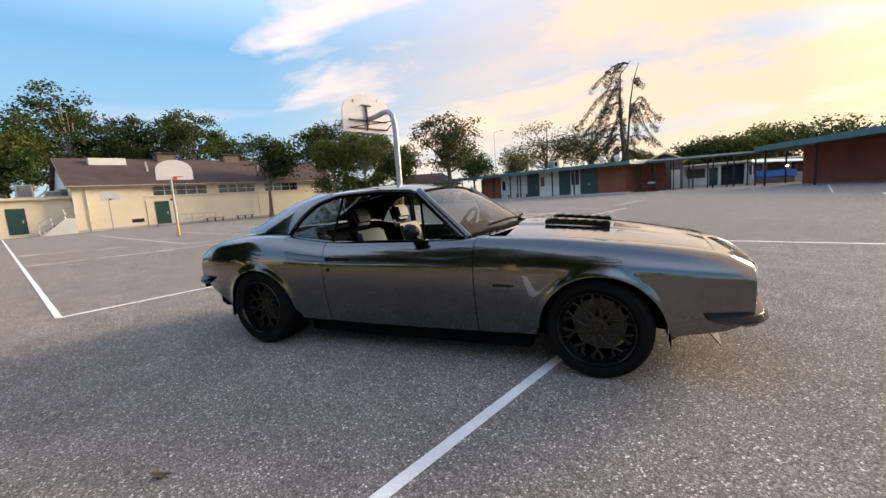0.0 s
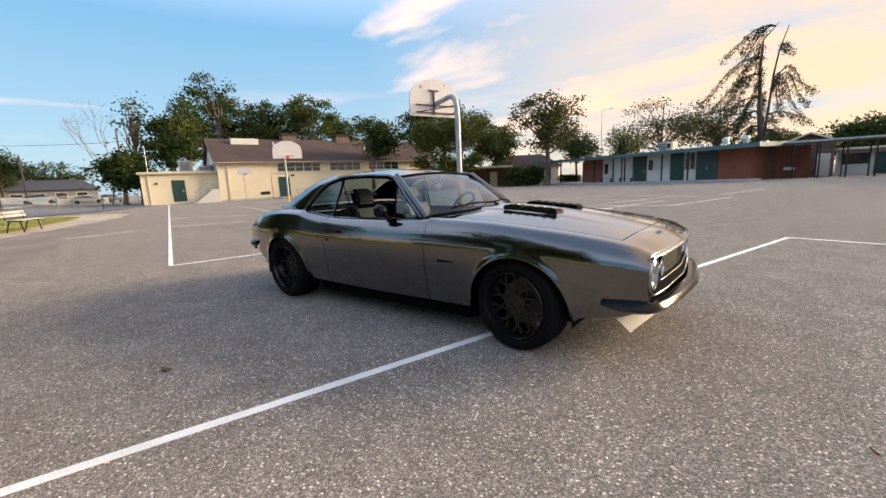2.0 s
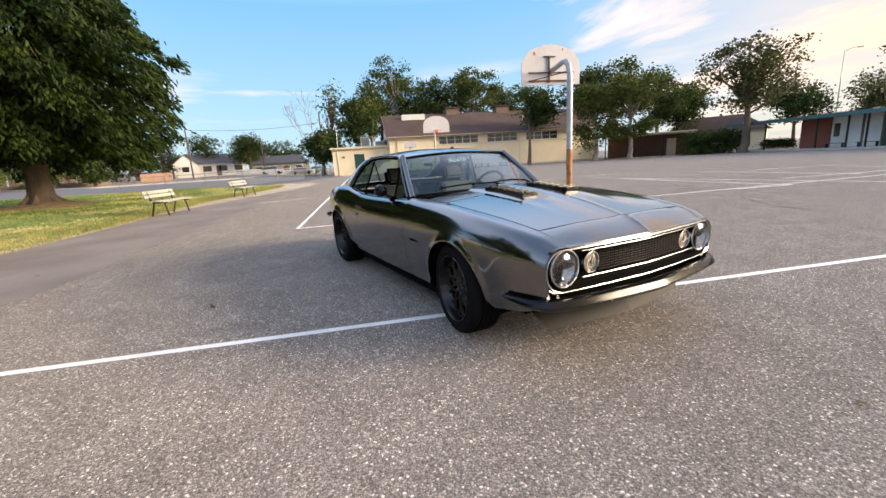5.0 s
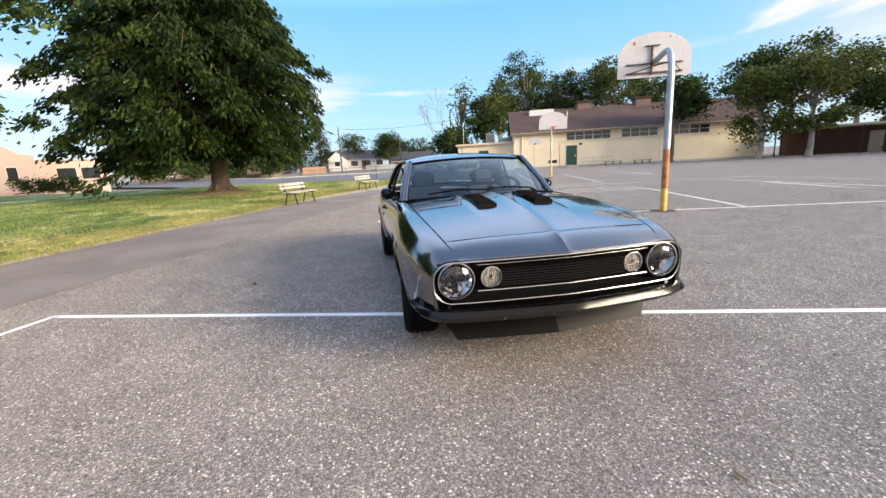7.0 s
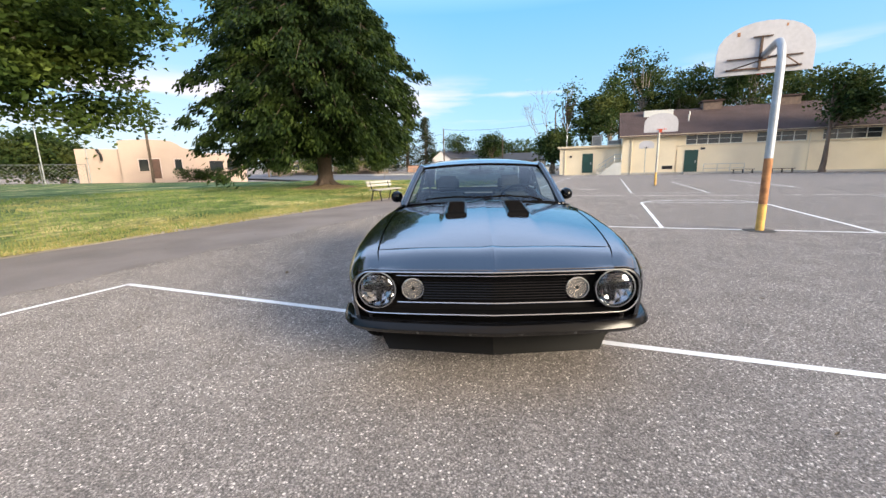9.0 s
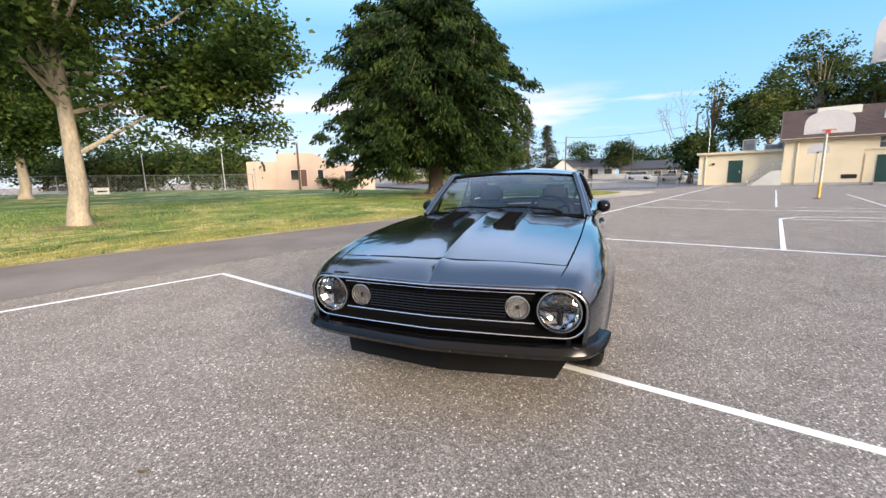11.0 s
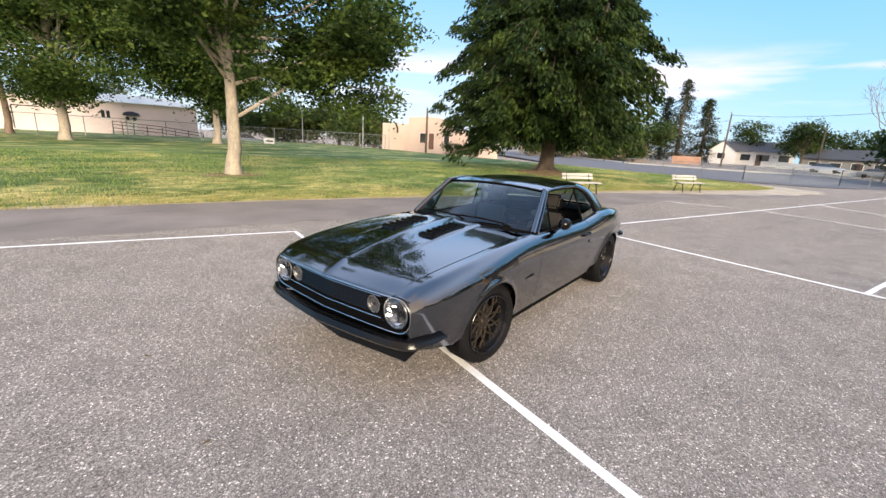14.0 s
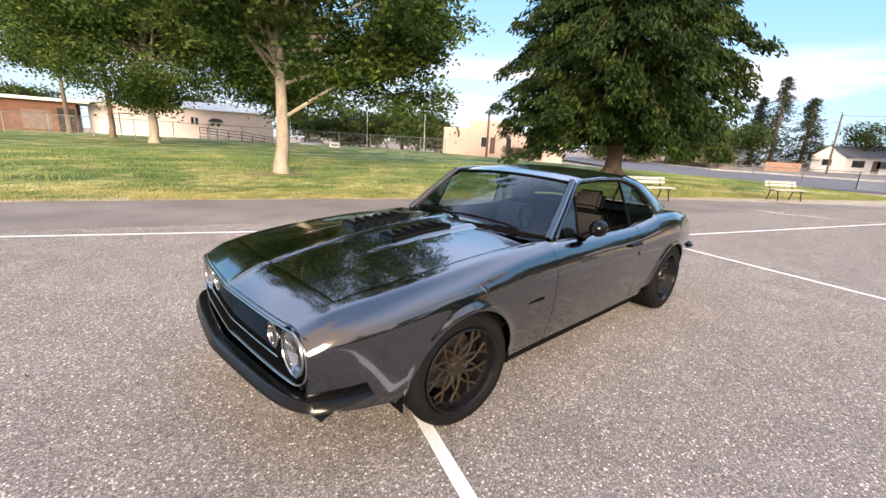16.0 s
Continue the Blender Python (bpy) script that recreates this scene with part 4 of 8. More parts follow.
tree("open-crowned oak beside the low school wing", -19.6, 49.6, 0.0, 13.2, 5.6, 0.42, LEAF_DUSK, BARK, 64, first=0.27, clumps=75, per=75, spread=0.62, size=0.36, open_=0.55)
x, y = polar(E35, 109.6, 76)
tree("small round tree behind the school", x, y, 0, 9.8, 4.4, 0.25, LEAF_FAR, BARK, 65, clumps=60, per=70, spread=0.7, size=0.42)
for az, el, d, rr, sd in ((98.2, 9.8, 72, 7.0, 66), (92.6, 8.0, 76, 5.5, 67), (103.0, 5.6, 80, 4.5, 68)):
    x, y = polar(E0, az, d)
    tree("airy olive-green tree with fine twigs", x, y, 0, 1.2 + d * math.tan(radians(el)), rr, 0.3, LEAF_DUSK, BARK, sd, first=0.22, clumps=95, per=42, spread=0.75, size=0.34, open_=0.5, droop=0.1)
cedar("tall ragged twin-stemmed cedar with drooping boughs", 3.1, 68.8, 0, 19.8, 6.8, 71)
for az, el, d, rr, sd in ((82.2, 4.6, 78, 5, 73), (78.6, 4.6, 80, 6, 74), (74.0, 5.8, 84, 6, 75), (69.5, 5.2, 86, 8, 76), (64.0, 5.5, 86, 7, 77), (88.0, 3.8, 84, 5, 78), (58.0, 5.0, 86, 8, 79), (50.0, 5.0, 86, 8, 80)):
    x, y = polar(E0, az, d)
    tree("dense rounded green tree beyond the school roofs", x, y, 0, 1.2 + d * math.tan(radians(el)), rr, 0.3, LEAF_YELLOW if sd in (74, 75, 78, 80) else LEAF_FAR, BARK, sd, first=0.18, clumps=80, per=85, spread=0.8, size=0.45, group="trees beyond the roofs")
# street side
for az, el, d, rr, eye, sd, cl, pr in ((163.6, 12.4, 66, 1.9, E35, 81, 40, 13), (165.2, 5.4, 60, 3.6, E35, 83, 60, 95), (169.8, 4.2, 112, 5, E35, 84, 60, 60), (172.2, 3.8, 115, 5, E35, 85, 55, 60), (174.2, 5.2, 96, 4.5, E35, 86, 60, 60), (177.2, 4.8, 108, 4.5, E145, 87, 60, 60), (181.9, 4.8, 104, 5.0, E145, 88, 55, 60), (184.0, 2.6, 118, 5, E145, 89, 55, 60),
                                       (192.5, 5.4, 84, 5.5, E145, 90, 70, 65), (196.0, 5.8, 86, 5, E145, 91, 60, 60), (200.5, 4.4, 96, 6, E145, 92, 70, 60)):
    x, y = polar(eye, az, d)
    g = ground_z(x, y)
    tree("green street-side tree among the houses", x, y, g, 1.3 + d * math.tan(radians(el)) - g, rr, 0.25, LEAF_FAR, BARK, sd, first=0.16 if sd != 81 else 0.3, clumps=cl, per=pr, spread=0.8, size=0.42, group="street trees")
for az, el, d, sd in ((188.9, 8.5, 100, 94), (186.4, 6.4, 98, 95), (190.6, 6.6, 104, 96)):
    x, y = polar(E145, az, d)
    conifer("dark pointed conifer beyond the street", x, y, ground_z(x, y), 1.2 + d * math.tan(radians(el)), 3.3, sd, bare=0.1, tiers=22, per=95)
x, y = polar((2.94, -2.80), 166.3, 62)
bare_tree("leafless pale tree of thin forking twigs", x, y, ground_z(x, y), 10.6, 97, 0.05)
for az, el, d, rr, sd in ((193.4, 2.6, 76, 3.0, 131), (197.6, 2.2, 76, 3.2, 132), (201.8, 2.8, 74, 3.4, 133), (206.2, 2.4, 72, 3.2, 134)):
    x, y = polar(E145, az, d)
    g = ground_z(x, y)
    tree("low bushy tree along the street", x, y, g, 1.3 + d * math.tan(radians(el)) - g, rr, 0.18, LEAF_FAR, BARK, sd, first=0.10, clumps=46, per=60, spread=0.6, size=0.36, group="street bushes")
# dense shrubs and trees along the far fence
for az, el, d, rr, sd in ((240.5, 3.6, 62, 5, 101), (236.5, 4.4, 64, 5, 102), (232.0, 5.2, 62, 5.5, 103), (229.8, 4.6, 58, 4.0, 104), (227.4, 3.4, 56, 2.6, 105), (244.5, 4.0, 70, 5, 106), (256, 5, 88, 6, 108), (272, 5, 80, 7, 109), (280, 6, 76, 7, 110), (288, 6, 76, 7, 111)):
    x, y = polar(E145, az, d)
    tree("dense green shrubby tree along the far fence", x, y, 0.4, 1.3 + d * math.tan(radians(el)), rr, 0.25, LEAF_FAR, BARK, sd, first=0.05, clumps=90, per=70, spread=0.8, size=0.4, group="trees along the fence")

# pale forked trees between the gym and the shelter
for az, d, h, rr, sd in ((130.6, 53, 10.5, 2.9, 121), (126.5, 54, 11.5, 4.0, 122)):
    x, y = polar((4.04, -1.40), az, d)
    tree("pale-trunked sycamore with yellow-green leaves beside the gym", x, y, 0.0, h, rr, 0.26, LEAF_YELLOW, BARK_PALE, sd, first=0.34, clumps=70, per=60, spread=0.6, size=0.34, open_=0.5, skirt=1.2, extra=(((0, 0, 2.4), (1.6, 1.2, 4.4)), ((0, 0, 2.2), (-1.5, -0.6, 4.2))), group="trees beside the gym")


# ---- the school and the houses ----
def framed_window(parent, lo_x, hi_x, z0, z1, y, panes, frame_mat, depth=0.10):
    """A row of panes between thin mullions, set into a wall."""
    w = part("window", Shape().box((lo_x, y + depth, z0), (hi_x, y + depth + 0.02, z1)), DARK, parent)
    f = Shape().box((lo_x, y + 0.02, z0), (hi_x, y + depth, z0 + 0.06)).box((lo_x, y + 0.02, z1 - 0.06), (hi_x, y + depth, z1))
    for k in range(panes + 1):
        x = lerp(lo_x, hi_x, k / panes)
        f.box((x - 0.035, y + 0.025, z0 + 0.06), (x + 0.035, y + depth - 0.003, z1 - 0.06))
    f.box((lo_x, y + 0.035, (z0 + z1) / 2 - 0.02), (hi_x, y + depth - 0.006, (z0 + z1) / 2 + 0.02))
    part("window_frame", f, frame_mat, w)
    for k in range(panes):
        a, b = lerp(lo_x, hi_x, k / panes) + 0.04, lerp(lo_x, hi_x, (k + 1) / panes) - 0.04
        part("pane", Shape().box((a, y + 0.05, z0 + 0.06), (b, y + 0.06, z1 - 0.06)), WINDOW, w)
    return w


def flush_door(parent, x0, x1, z0, z1, y, material=None):
    d = part("door", Shape().box((x0, y - 0.02, z0), (x1, y + 0.04, z1), 0.008), material or GREEN_DOOR, parent, "dark green painted steel door")
    part("door_frame", Shape().box((x0 - 0.07, y - 0.03, z0), (x0, y + 0.03, z1 + 0.07)).box((x1, y - 0.03, z0), (x1 + 0.07, y + 0.03, z1 + 0.07)).box((x0, y - 0.03, z1), (x1, y + 0.03, z1 + 0.07)), material or GREEN_DOOR, d)
    part("push_plate", Shape().box((x1 - 0.20, y - 0.035, z0 + 0.95), (x1 - 0.10, y - 0.02, z0 + 1.2), 0.004), STEEL, d)
    return d


def build_gym():
    g = thing("gym_building", pose(-43.4, 17.9, 0.0, 0, 0, 70.8), "cream stucco school gym with a brown shingled gable roof", "building")
    L, D, H, R = 27.6, 14.0, 4.4, 7.45
    wins = ((6.1, 11.1, 5), (12.3, 16.3, 4), (17.5, 21.8, 4))
    z0, z1 = 3.05, 4.12
    w = Shape()
    w.box((0, 0, -0.4), (L, 0.3, z0))
    w.box((0, 0, z1), (L, 0.3, H))
    x = 0
    for a, b, _ in wins:
        w.box((x, 0, z0), (a, 0.3, z1))
        x = b
    w.box((x, 0, z0), (L, 0.3, z1))
    part("wall", w, CREAM, g)
    for lo, hi in (((0, D - 0.3, -0.4), (L, D, H)), ((0, 0.3, -0.4), (0.3, D - 0.3, H)), ((L - 0.3, 0.3, -0.4), (L, D - 0.3, H))):
        part("wall", Shape().box(lo, hi), CREAM, g)
    part("wall_bay", Shape().box((-0.05, -0.12, -0.4), (5.2, 0.0, H - 0.12)), CREAM, g)
    part("ledge", Shape().box((5.2, -0.08, z0 - 0.12), (L, 0.0, z0 - 0.03)), CREAM_TRIM, g)
    part("plinth", Shape().box((-0.1, -0.16, -0.4), (5.25, -0.12, 0.22)).box((5.25, -0.05, -0.4), (L, 0.0, 0.2)), CONCRETE, g)
    for x in (0.9, 16.5, 26.4):
        part("downpipe", Shape().tube([(x, -0.20, 0.1), (x, -0.20, H - 0.5), (x, -0.05, H - 0.25)], 0.055, 8), CREAM_TRIM, g, smooth=True)
    part("gable", Shape().add([(0.0, -0.02, H), (0.0, D + 0.02, H), (0.0, D / 2, R - 0.12), (0.25, -0.02, H), (0.25, D + 0.02, H), (0.25, D / 2, R - 0.12)], [(0, 1, 2), (3, 5, 4), (0, 3, 4, 1), (1, 4, 5, 2), (2, 5, 3, 0)]), WHITE_WALL, g)
    part("gable", Shape().add([(L - 0.25, -0.02, H), (L - 0.25, D + 0.02, H), (L - 0.25, D / 2, R - 0.12), (L, -0.02, H), (L, D + 0.02, H), (L, D / 2, R - 0.12)], [(0, 1, 2), (3, 5, 4), (0, 3, 4, 1), (1, 4, 5, 2), (2, 5, 3, 0)]), WHITE_WALL, g)
    o = 0.55
    zl = H - (R - H) * o / (D / 2)
    for a, b in ((-o, D / 2), (D + o, D / 2)):
        rf, prof = Shape(), []
        n = 24
        for k in range(n):  # overlapping shingle courses
            t0, t1 = k / n, (k + 1) / n
            y0, y1 = lerp(a, b, t0), lerp(a, b, t1)
            q0, q1 = lerp(zl, R, t0), lerp(zl, R, t1)
            prof += [(y0, q0 + 0.04), (y1, q1 + 0.012)]
        prof = [(a, zl - 0.06)] + prof + [(b, R - 0.06)]
        rf.grid(lambda x, k: (x, *prof[k]), [-0.4, L + 0.4], list(range(len(prof))))
        rf.f.append((0, len(prof) - 1, 2 * len(prof) - 1, len(prof)))
        roof = part("roof", rf, ROOF, g)
        part("fascia", Shape().box((-0.42, min(a, a + 0.04 if a < 0 else a - 0.04) - 0.02, zl - 0.20), (L + 0.42, max(a, a + 0.04 if a < 0 else a - 0.04), zl + 0.03)), CREAM_TRIM, roof)
    part("gutter", Shape().box((-0.42, -o - 0.13, zl - 0.14), (L + 0.42, -o - 0.025, zl - 0.02), 0.02), ROOF_EDGE, g)
    part("soffit", Shape().box((-0.4, -o, zl - 0.10), (L + 0.4, 0.0, zl - 0.07)), CREAM_TRIM, g)
    for x in (-0.41,):
        part("bargeboard", Shape().add([(x, -o, zl - 0.15), (x, D / 2, R - 0.15), (x, D / 2, R + 0.04), (x, -o, zl + 0.04), (x + 0.05, -o, zl - 0.15), (x + 0.05, D / 2, R - 0.15), (x + 0.05, D / 2, R + 0.04), (x + 0.05, -o, zl + 0.04)], [(0, 1, 2, 3), (4, 7, 6, 5), (0, 4, 5, 1), (3, 2, 6, 7)]), ROOF_EDGE, g)
    sl = lambda y: lerp(zl, R, (y + o) / (D / 2 + o))
    part("skylight", Shape().box((2.2, 5.0, sl(5.0) - 0.1), (5.3, 6.0, sl(6.0) + 0.30), 0.04), WHITE_PANEL, g, "pale skylight curb")
    for x in (8.4, 15.6):
        v = part("roof_vent", Shape().box((x, 6.2, R - 0.5), (x + 1.9, 7.8, R + 0.55), 0.04), ROOF_EDGE, g, "brown boxed ridge vent")
        part("vent_cap", Shape().box((x - 0.22, 6.0, R + 0.55), (x + 2.12, 8.0, R + 0.72), 0.05), ROOF, v)
    for x, y, h in ((6.6, 3.0, 0.7), (6.9, 4.6, 0.5), (18.5, 3.5, 0.5)):
        part("vent_pipe", Shape().tube([(x, y, sl(y) - 0.1), (x, y, sl(y) + h)], 0.07, 8), WHITE_PANEL, g, smooth=True)
    for a, b, n in wins:
        framed_window(g, a, b, z0, z1, 0.0, n, WHITE_PANEL, 0.12)
    flush_door(g, 6.15, 7.25, 0.22, 2.42, -0.02)
    part("door_sign", Shape().box((7.5, -0.03, 2.5), (7.9, 0.0, 2.72)), BLACK_METAL, g)
    part("wall_vent", Shape().box((4.0, -0.16, 0.55), (5.0, -0.12, 0.90), 0.01), BLACK_METAL, g)
    part("meter_pipe", Shape().tube([(5.35, -0.06, 0.2), (5.35, -0.06, 2.6)], 0.05, 8), CREAM_TRIM, g)
    part("door_step", Shape().box((5.9, -1.2, -0.2), (7.6, -0.05, 0.18), 0.02), CONCRETE, g)
    # handrail of the ramp
    r = Shape()
    for z in (0.55, 1.0):
        r.tube([(7.7, -1.2, z), (11.2, -1.2, z)], 0.028, 6)
    for x in (7.7, 8.9, 10.0, 11.2):
        r.tube([(x, -1.2, 0), (x, -1.2, 1.0)], 0.028, 6)
    solo("ramp_rail", r, STEEL, "grey steel handrail beside the gym door", "handrail", smooth=True, m=pose(-43.4, 17.9, 0.0, 0, 0, 70.8))
    for x in (11.2, 14.4):
        b = thing("wall_bench", pose(-43.4, 17.9, 0, 0, 0, 70.8) @ pose(x, -0.9, 0), "low dark bench along the gym wall", "bench", "gym benches")
        part("seat", Shape().box((-1.0, -0.18, 0.38), (1.0, 0.18, 0.43), 0.01), ROOF_EDGE, b)
        for q in (-0.8, 0.0, 0.8):
            part("leg", Shape().box((q - 0.03, -0.12, 0), (q + 0.03, 0.12, 0.38)), BLACK_METAL, b)
    # the annex
    a = thing("annex_building", pose(-43.4, 17.9, 0.0, 0, 0, 70.8), "low cream stucco annex with a flat roof", "building")
    y, h = 1.0, 3.15
    part("wall", Shape().box((-6.9, y, -0.4), (0.0, y + 0.3, h)).box((-6.9, y + 0.3, -0.4), (-6.6, 11, h)).box((-6.6, 10.7, -0.4), (0, 11, h)), CREAM, a)
    part("roof", Shape().box((-7.15, y - 0.35, h), (-0.05, 11.2, h + 0.22), 0.02), CREAM_TRIM, a)
    part("corner_pipe", Shape().tube([(-6.3, y - 0.06, 0), (-6.3, y - 0.06, h)], 0.05, 8), CREAM_TRIM, a)
    part("mast", Shape().tube([(-6.2, y + 0.6, h), (-6.2, y + 0.6, h + 2.9)], 0.03, 6), STEEL, a)
    flush_door(a, -4.25, -3.2, 0.28, 2.42, y)
    part("wall_lamp", Shape().box((-5.75, y - 0.12, 2.1), (-5.5, y, 2.3), 0.02), BLACK_METAL, a)
    for x, w_, h_ in ((-3.4, 1.1, 1.15), (-1.6, 1.5, 0.55), (-0.6, 0.5, 0.7)):
        u = part("air_conditioner", Shape().box((x, 2.6, h + 0.3), (x + w_, 3.6, h + 0.3 + h_), 0.03), STEEL, a, "grey rooftop air unit")
        part("louvre_panel", Shape().box((x + 0.1, 2.585, h + 0.4), (x + w_ - 0.1, 2.6, h + 0.2 + h_)), WIRE, u)
    st = thing("stairs", pose(-43.4, 17.9, 0, 0, 0, 70.8), "white concrete steps with a grey pipe rail", "stairs")
    for k in range(7):
        part("step", Shape().box((-2.6 + k * 0.26, -0.35, -0.1), (-2.34 + k * 0.26, y - 0.01, 0.17 * (k + 1)), 0.01), CONCRETE, st)
    part("landing", Shape().box((-0.78, -0.35, -0.1), (-0.06, y - 0.01, 1.36), 0.02), CONCRETE, st)
    part("side_wall", Shape().add([(-2.5, -0.40, -0.1), (-0.06, -0.40, -0.1), (-0.06, -0.40, 1.38), (-0.8, -0.40, 1.38), (-2.5, -0.355, -0.1), (-0.06, -0.355, -0.1), (-0.06, -0.355, 1.38), (-0.8, -0.355, 1.38)], [(0, 1, 2, 3), (4, 7, 6, 5), (3, 2, 6, 7), (0, 3, 7, 4)]), WHITE_PANEL, st)
    rr = Shape()
    for dz in (0.45, 0.9):
        rr.tube([(-2.6, -0.38, 0.15 + dz), (-0.8, -0.38, 1.36 + dz), (-0.1, -0.38, 1.36 + dz)], 0.025, 6)
    for x, z in ((-2.6, 0.1), (-1.7, 0.75), (-0.8, 1.36), (-0.1, 1.36)):
        rr.tube([(x, -0.38, z), (x, -0.38, z + 0.92)], 0.025, 6)
    part("rail", rr, STEEL, st, smooth=True)


def build_wing():
    m = pose(-19.7, 52.7, 0.12, 0, 0, math.degrees(math.atan2(-0.398, 0.917)))
    g = thing("classroom_wing", m, "low classroom wing with teal roof edge and brick panels", "building")
    H = 2.85
    part("wall", Shape().box((5.1, 0.06, -0.5), (23.8, 0.3, H)).box((23.55, 0.3, -0.5), (23.8, 9.0, H)).box((0, 8.7, -0.5), (23.55, 9, H)).box((0, 5.5, -0.5), (0.25, 8.7, H)).box((0.25, 5.5, -0.5), (5.1, 5.75, H)), SOFFIT, g)
    for a, b, z0, mm, nm in ((5.15, 8.0, -0.4, BRICK_RED, "brick_panel"), (8.1, 10.6, -0.4, WHITE_PANEL, "wall_panel"), (10.85, 12.15, -0.4, WHITE_PANEL, "wall_panel"), (13.95, 16.55, -0.4, WHITE_PANEL, "wall_panel"), (16.65, 18.0, -0.4, GREEN_DOOR, "wall_panel"), (18.05, 19.2, -0.4, WHITE_PANEL, "wall_panel"), (20.45, 21.2, -0.4, GREEN_DOOR, "wall_panel"), (21.25, 23.78, -0.4, BRICK_RED, "brick_panel")):
        part(nm, Shape().box((a, 0.0, z0), (b, 0.055, H - 0.02), 0.006), mm, g)
    # End face: the brick again in a lighter, warmer colour that paints in sunlight.
    part("brick_panel", Shape().box((23.8, 0.0, -0.4), (23.86, 3.3, H - 0.02)), mat("sun_toned_brick", (0.30, 0.105, 0.06), 0.9, var=0.18, scale=0.8, fine=14), g)
    flush_door(g, 12.4, 13.7, 0.05, 2.55, 0.03)
    flush_door(g, 19.35, 20.4, 0.05, 2.55, 0.03)
    for a, b, z0, z1, n in ((18.12, 19.12, 1.1, H - 0.1, 2), (8.3, 8.9, 1.0, 2.2, 1), (14.1, 14.7, 1.2, 2.3, 1)):
        w = part("window", Shape().box((a, -0.012, z0), (b, -0.004, z1)), WINDOW, g)
        fr = Shape().box((a - 0.05, -0.03, z0 - 0.05), (b + 0.05, -0.013, z0)).box((a - 0.05, -0.03, z1), (b + 0.05, -0.013, z1 + 0.05))
        for k in range(n + 1):
            x = lerp(a, b, k / n)
            fr.box((x - 0.025, -0.032, z0), (x + 0.025, -0.013, z1))
        part("window_frame", fr, WHITE_PANEL, w)
    part("pavement", Shape().box((-0.5, -1.8, -0.4), (24.9, 0.0, 0.03), 0.01), CONCRETE, g)
    roof = part("roof", Shape().add([(-2.3, -1.9, H + 0.06), (25.3, -1.9, H + 0.06), (25.3, 9.4, H + 0.5), (-2.3, 9.4, H + 0.5), (-2.3, -1.9, H + 0.16), (25.3, -1.9, H + 0.16), (25.3, 9.4, H + 0.62), (-2.3, 9.4, H + 0.62)], [(0, 1, 2, 3), (4, 7, 6, 5), (0, 4, 5, 1), (1, 5, 6, 2), (2, 6, 7, 3), (3, 7, 4, 0)]), STEEL, g, "flat grey metal roof")
    part("fascia", Shape().box((-2.35, -1.97, H - 0.12), (25.35, -1.91, H + 0.24), 0.01), TEAL, roof, "teal roof edge")
    part("fascia", Shape().box((25.31, -1.9, H - 0.12), (25.37, 9.4, H + 0.30), 0.01), TEAL, roof)
    part("soffit", Shape().box((-2.3, -1.9, H), (25.3, 0.0, H + 0.05)), SOFFIT, roof)
    for k in range(9):
        part("seam_cap", Shape().box((k * 3.2, -2.0, H + 0.17), (k * 3.2 + 0.35, -1.7, H + 0.30), 0.02), STEEL, roof)
    for x in (2.6, 8.05, 10.72, 12.25, 16.6, 19.27):
        part("post", Shape().box((x - 0.06, -1.55, -0.2), (x + 0.06, -1.43, H), 0.01), BLACK_METAL, g)
    part("post", Shape().box((-1.75, -1.55, -0.2), (-1.63, -1.43, H), 0.01), BLACK_METAL, g)
    u = part("roof_air_unit", Shape().box((13.95, 2.0, H + 0.3), (14.75, 3.2, H + 1.35), 0.03), STEEL, g, "grey and cream rooftop air unit")
    part("unit_louvre", Shape().box((14.0, 1.985, H + 0.5), (14.7, 2.0, H + 1.2)), WIRE, u)
    part("unit_cowl", Shape().box((14.76, 2.1, H + 0.45), (15.45, 3.1, H + 1.35), 0.04), CREAM_TRIM, u)
    # black sheet on the closed cowl, painted as the shade in its mouth
    part("unit_opening", Shape().box((14.85, 2.085, H + 0.65), (15.2, 2.10, H + 1.15)), DARK, u)
    part("unit_curb", Shape().box((13.8, 1.9, H + 0.2), (15.6, 3.3, H + 0.3), 0.01), STEEL, u)
    for x, h, r in ((21.3, 0.75, 1.25), (23.0, 0.80, 1.3), (19.2, 0.45, 1.0), (16.6, 0.3, 0.6)):
        part("roof_vent", Shape().lathe([(0.17 * r, 0), (0.17 * r, h * 0.35), (0.27 * r, h * 0.36), (0.27 * r, h * 0.48), (0.18 * r, h * 0.5), (0.18 * r, h * 0.66), (0.28 * r, h * 0.68), (0.22 * r, h), (0.0, h + 0.05)], 16, m=pose(x, 1.0, H + 0.25)), STEEL, g, smooth=True)
    part("roof_conduit", Shape().tube([(6.0, 0.2, H + 0.30), (20.5, 0.2, H + 0.30)], 0.03, 6), STEEL, g, smooth=True)
    for x in (9.2, 11.9):
        b = thing("wall_bench", m @ pose(x, -0.8, 0), "low wooden bench outside the classrooms", "bench", "wing benches")
        part("seat", Shape().box((-0.9, -0.18, 0.40), (0.9, 0.18, 0.45), 0.01), ROOF_EDGE, b)
        for q in (-0.7, 0.7):
            part("leg", Shape().box((q - 0.03, -0.12, 0.03), (q + 0.03, 0.12, 0.40)), BLACK_METAL, b)
    # shrubs in front of the porch
    for x, y in ((1.2, 0.6), (2.6, 0.9)):
        s = thing("shrub", m @ pose(x, y, 0.0), "rounded dark green shrub by the porch", "shrub")
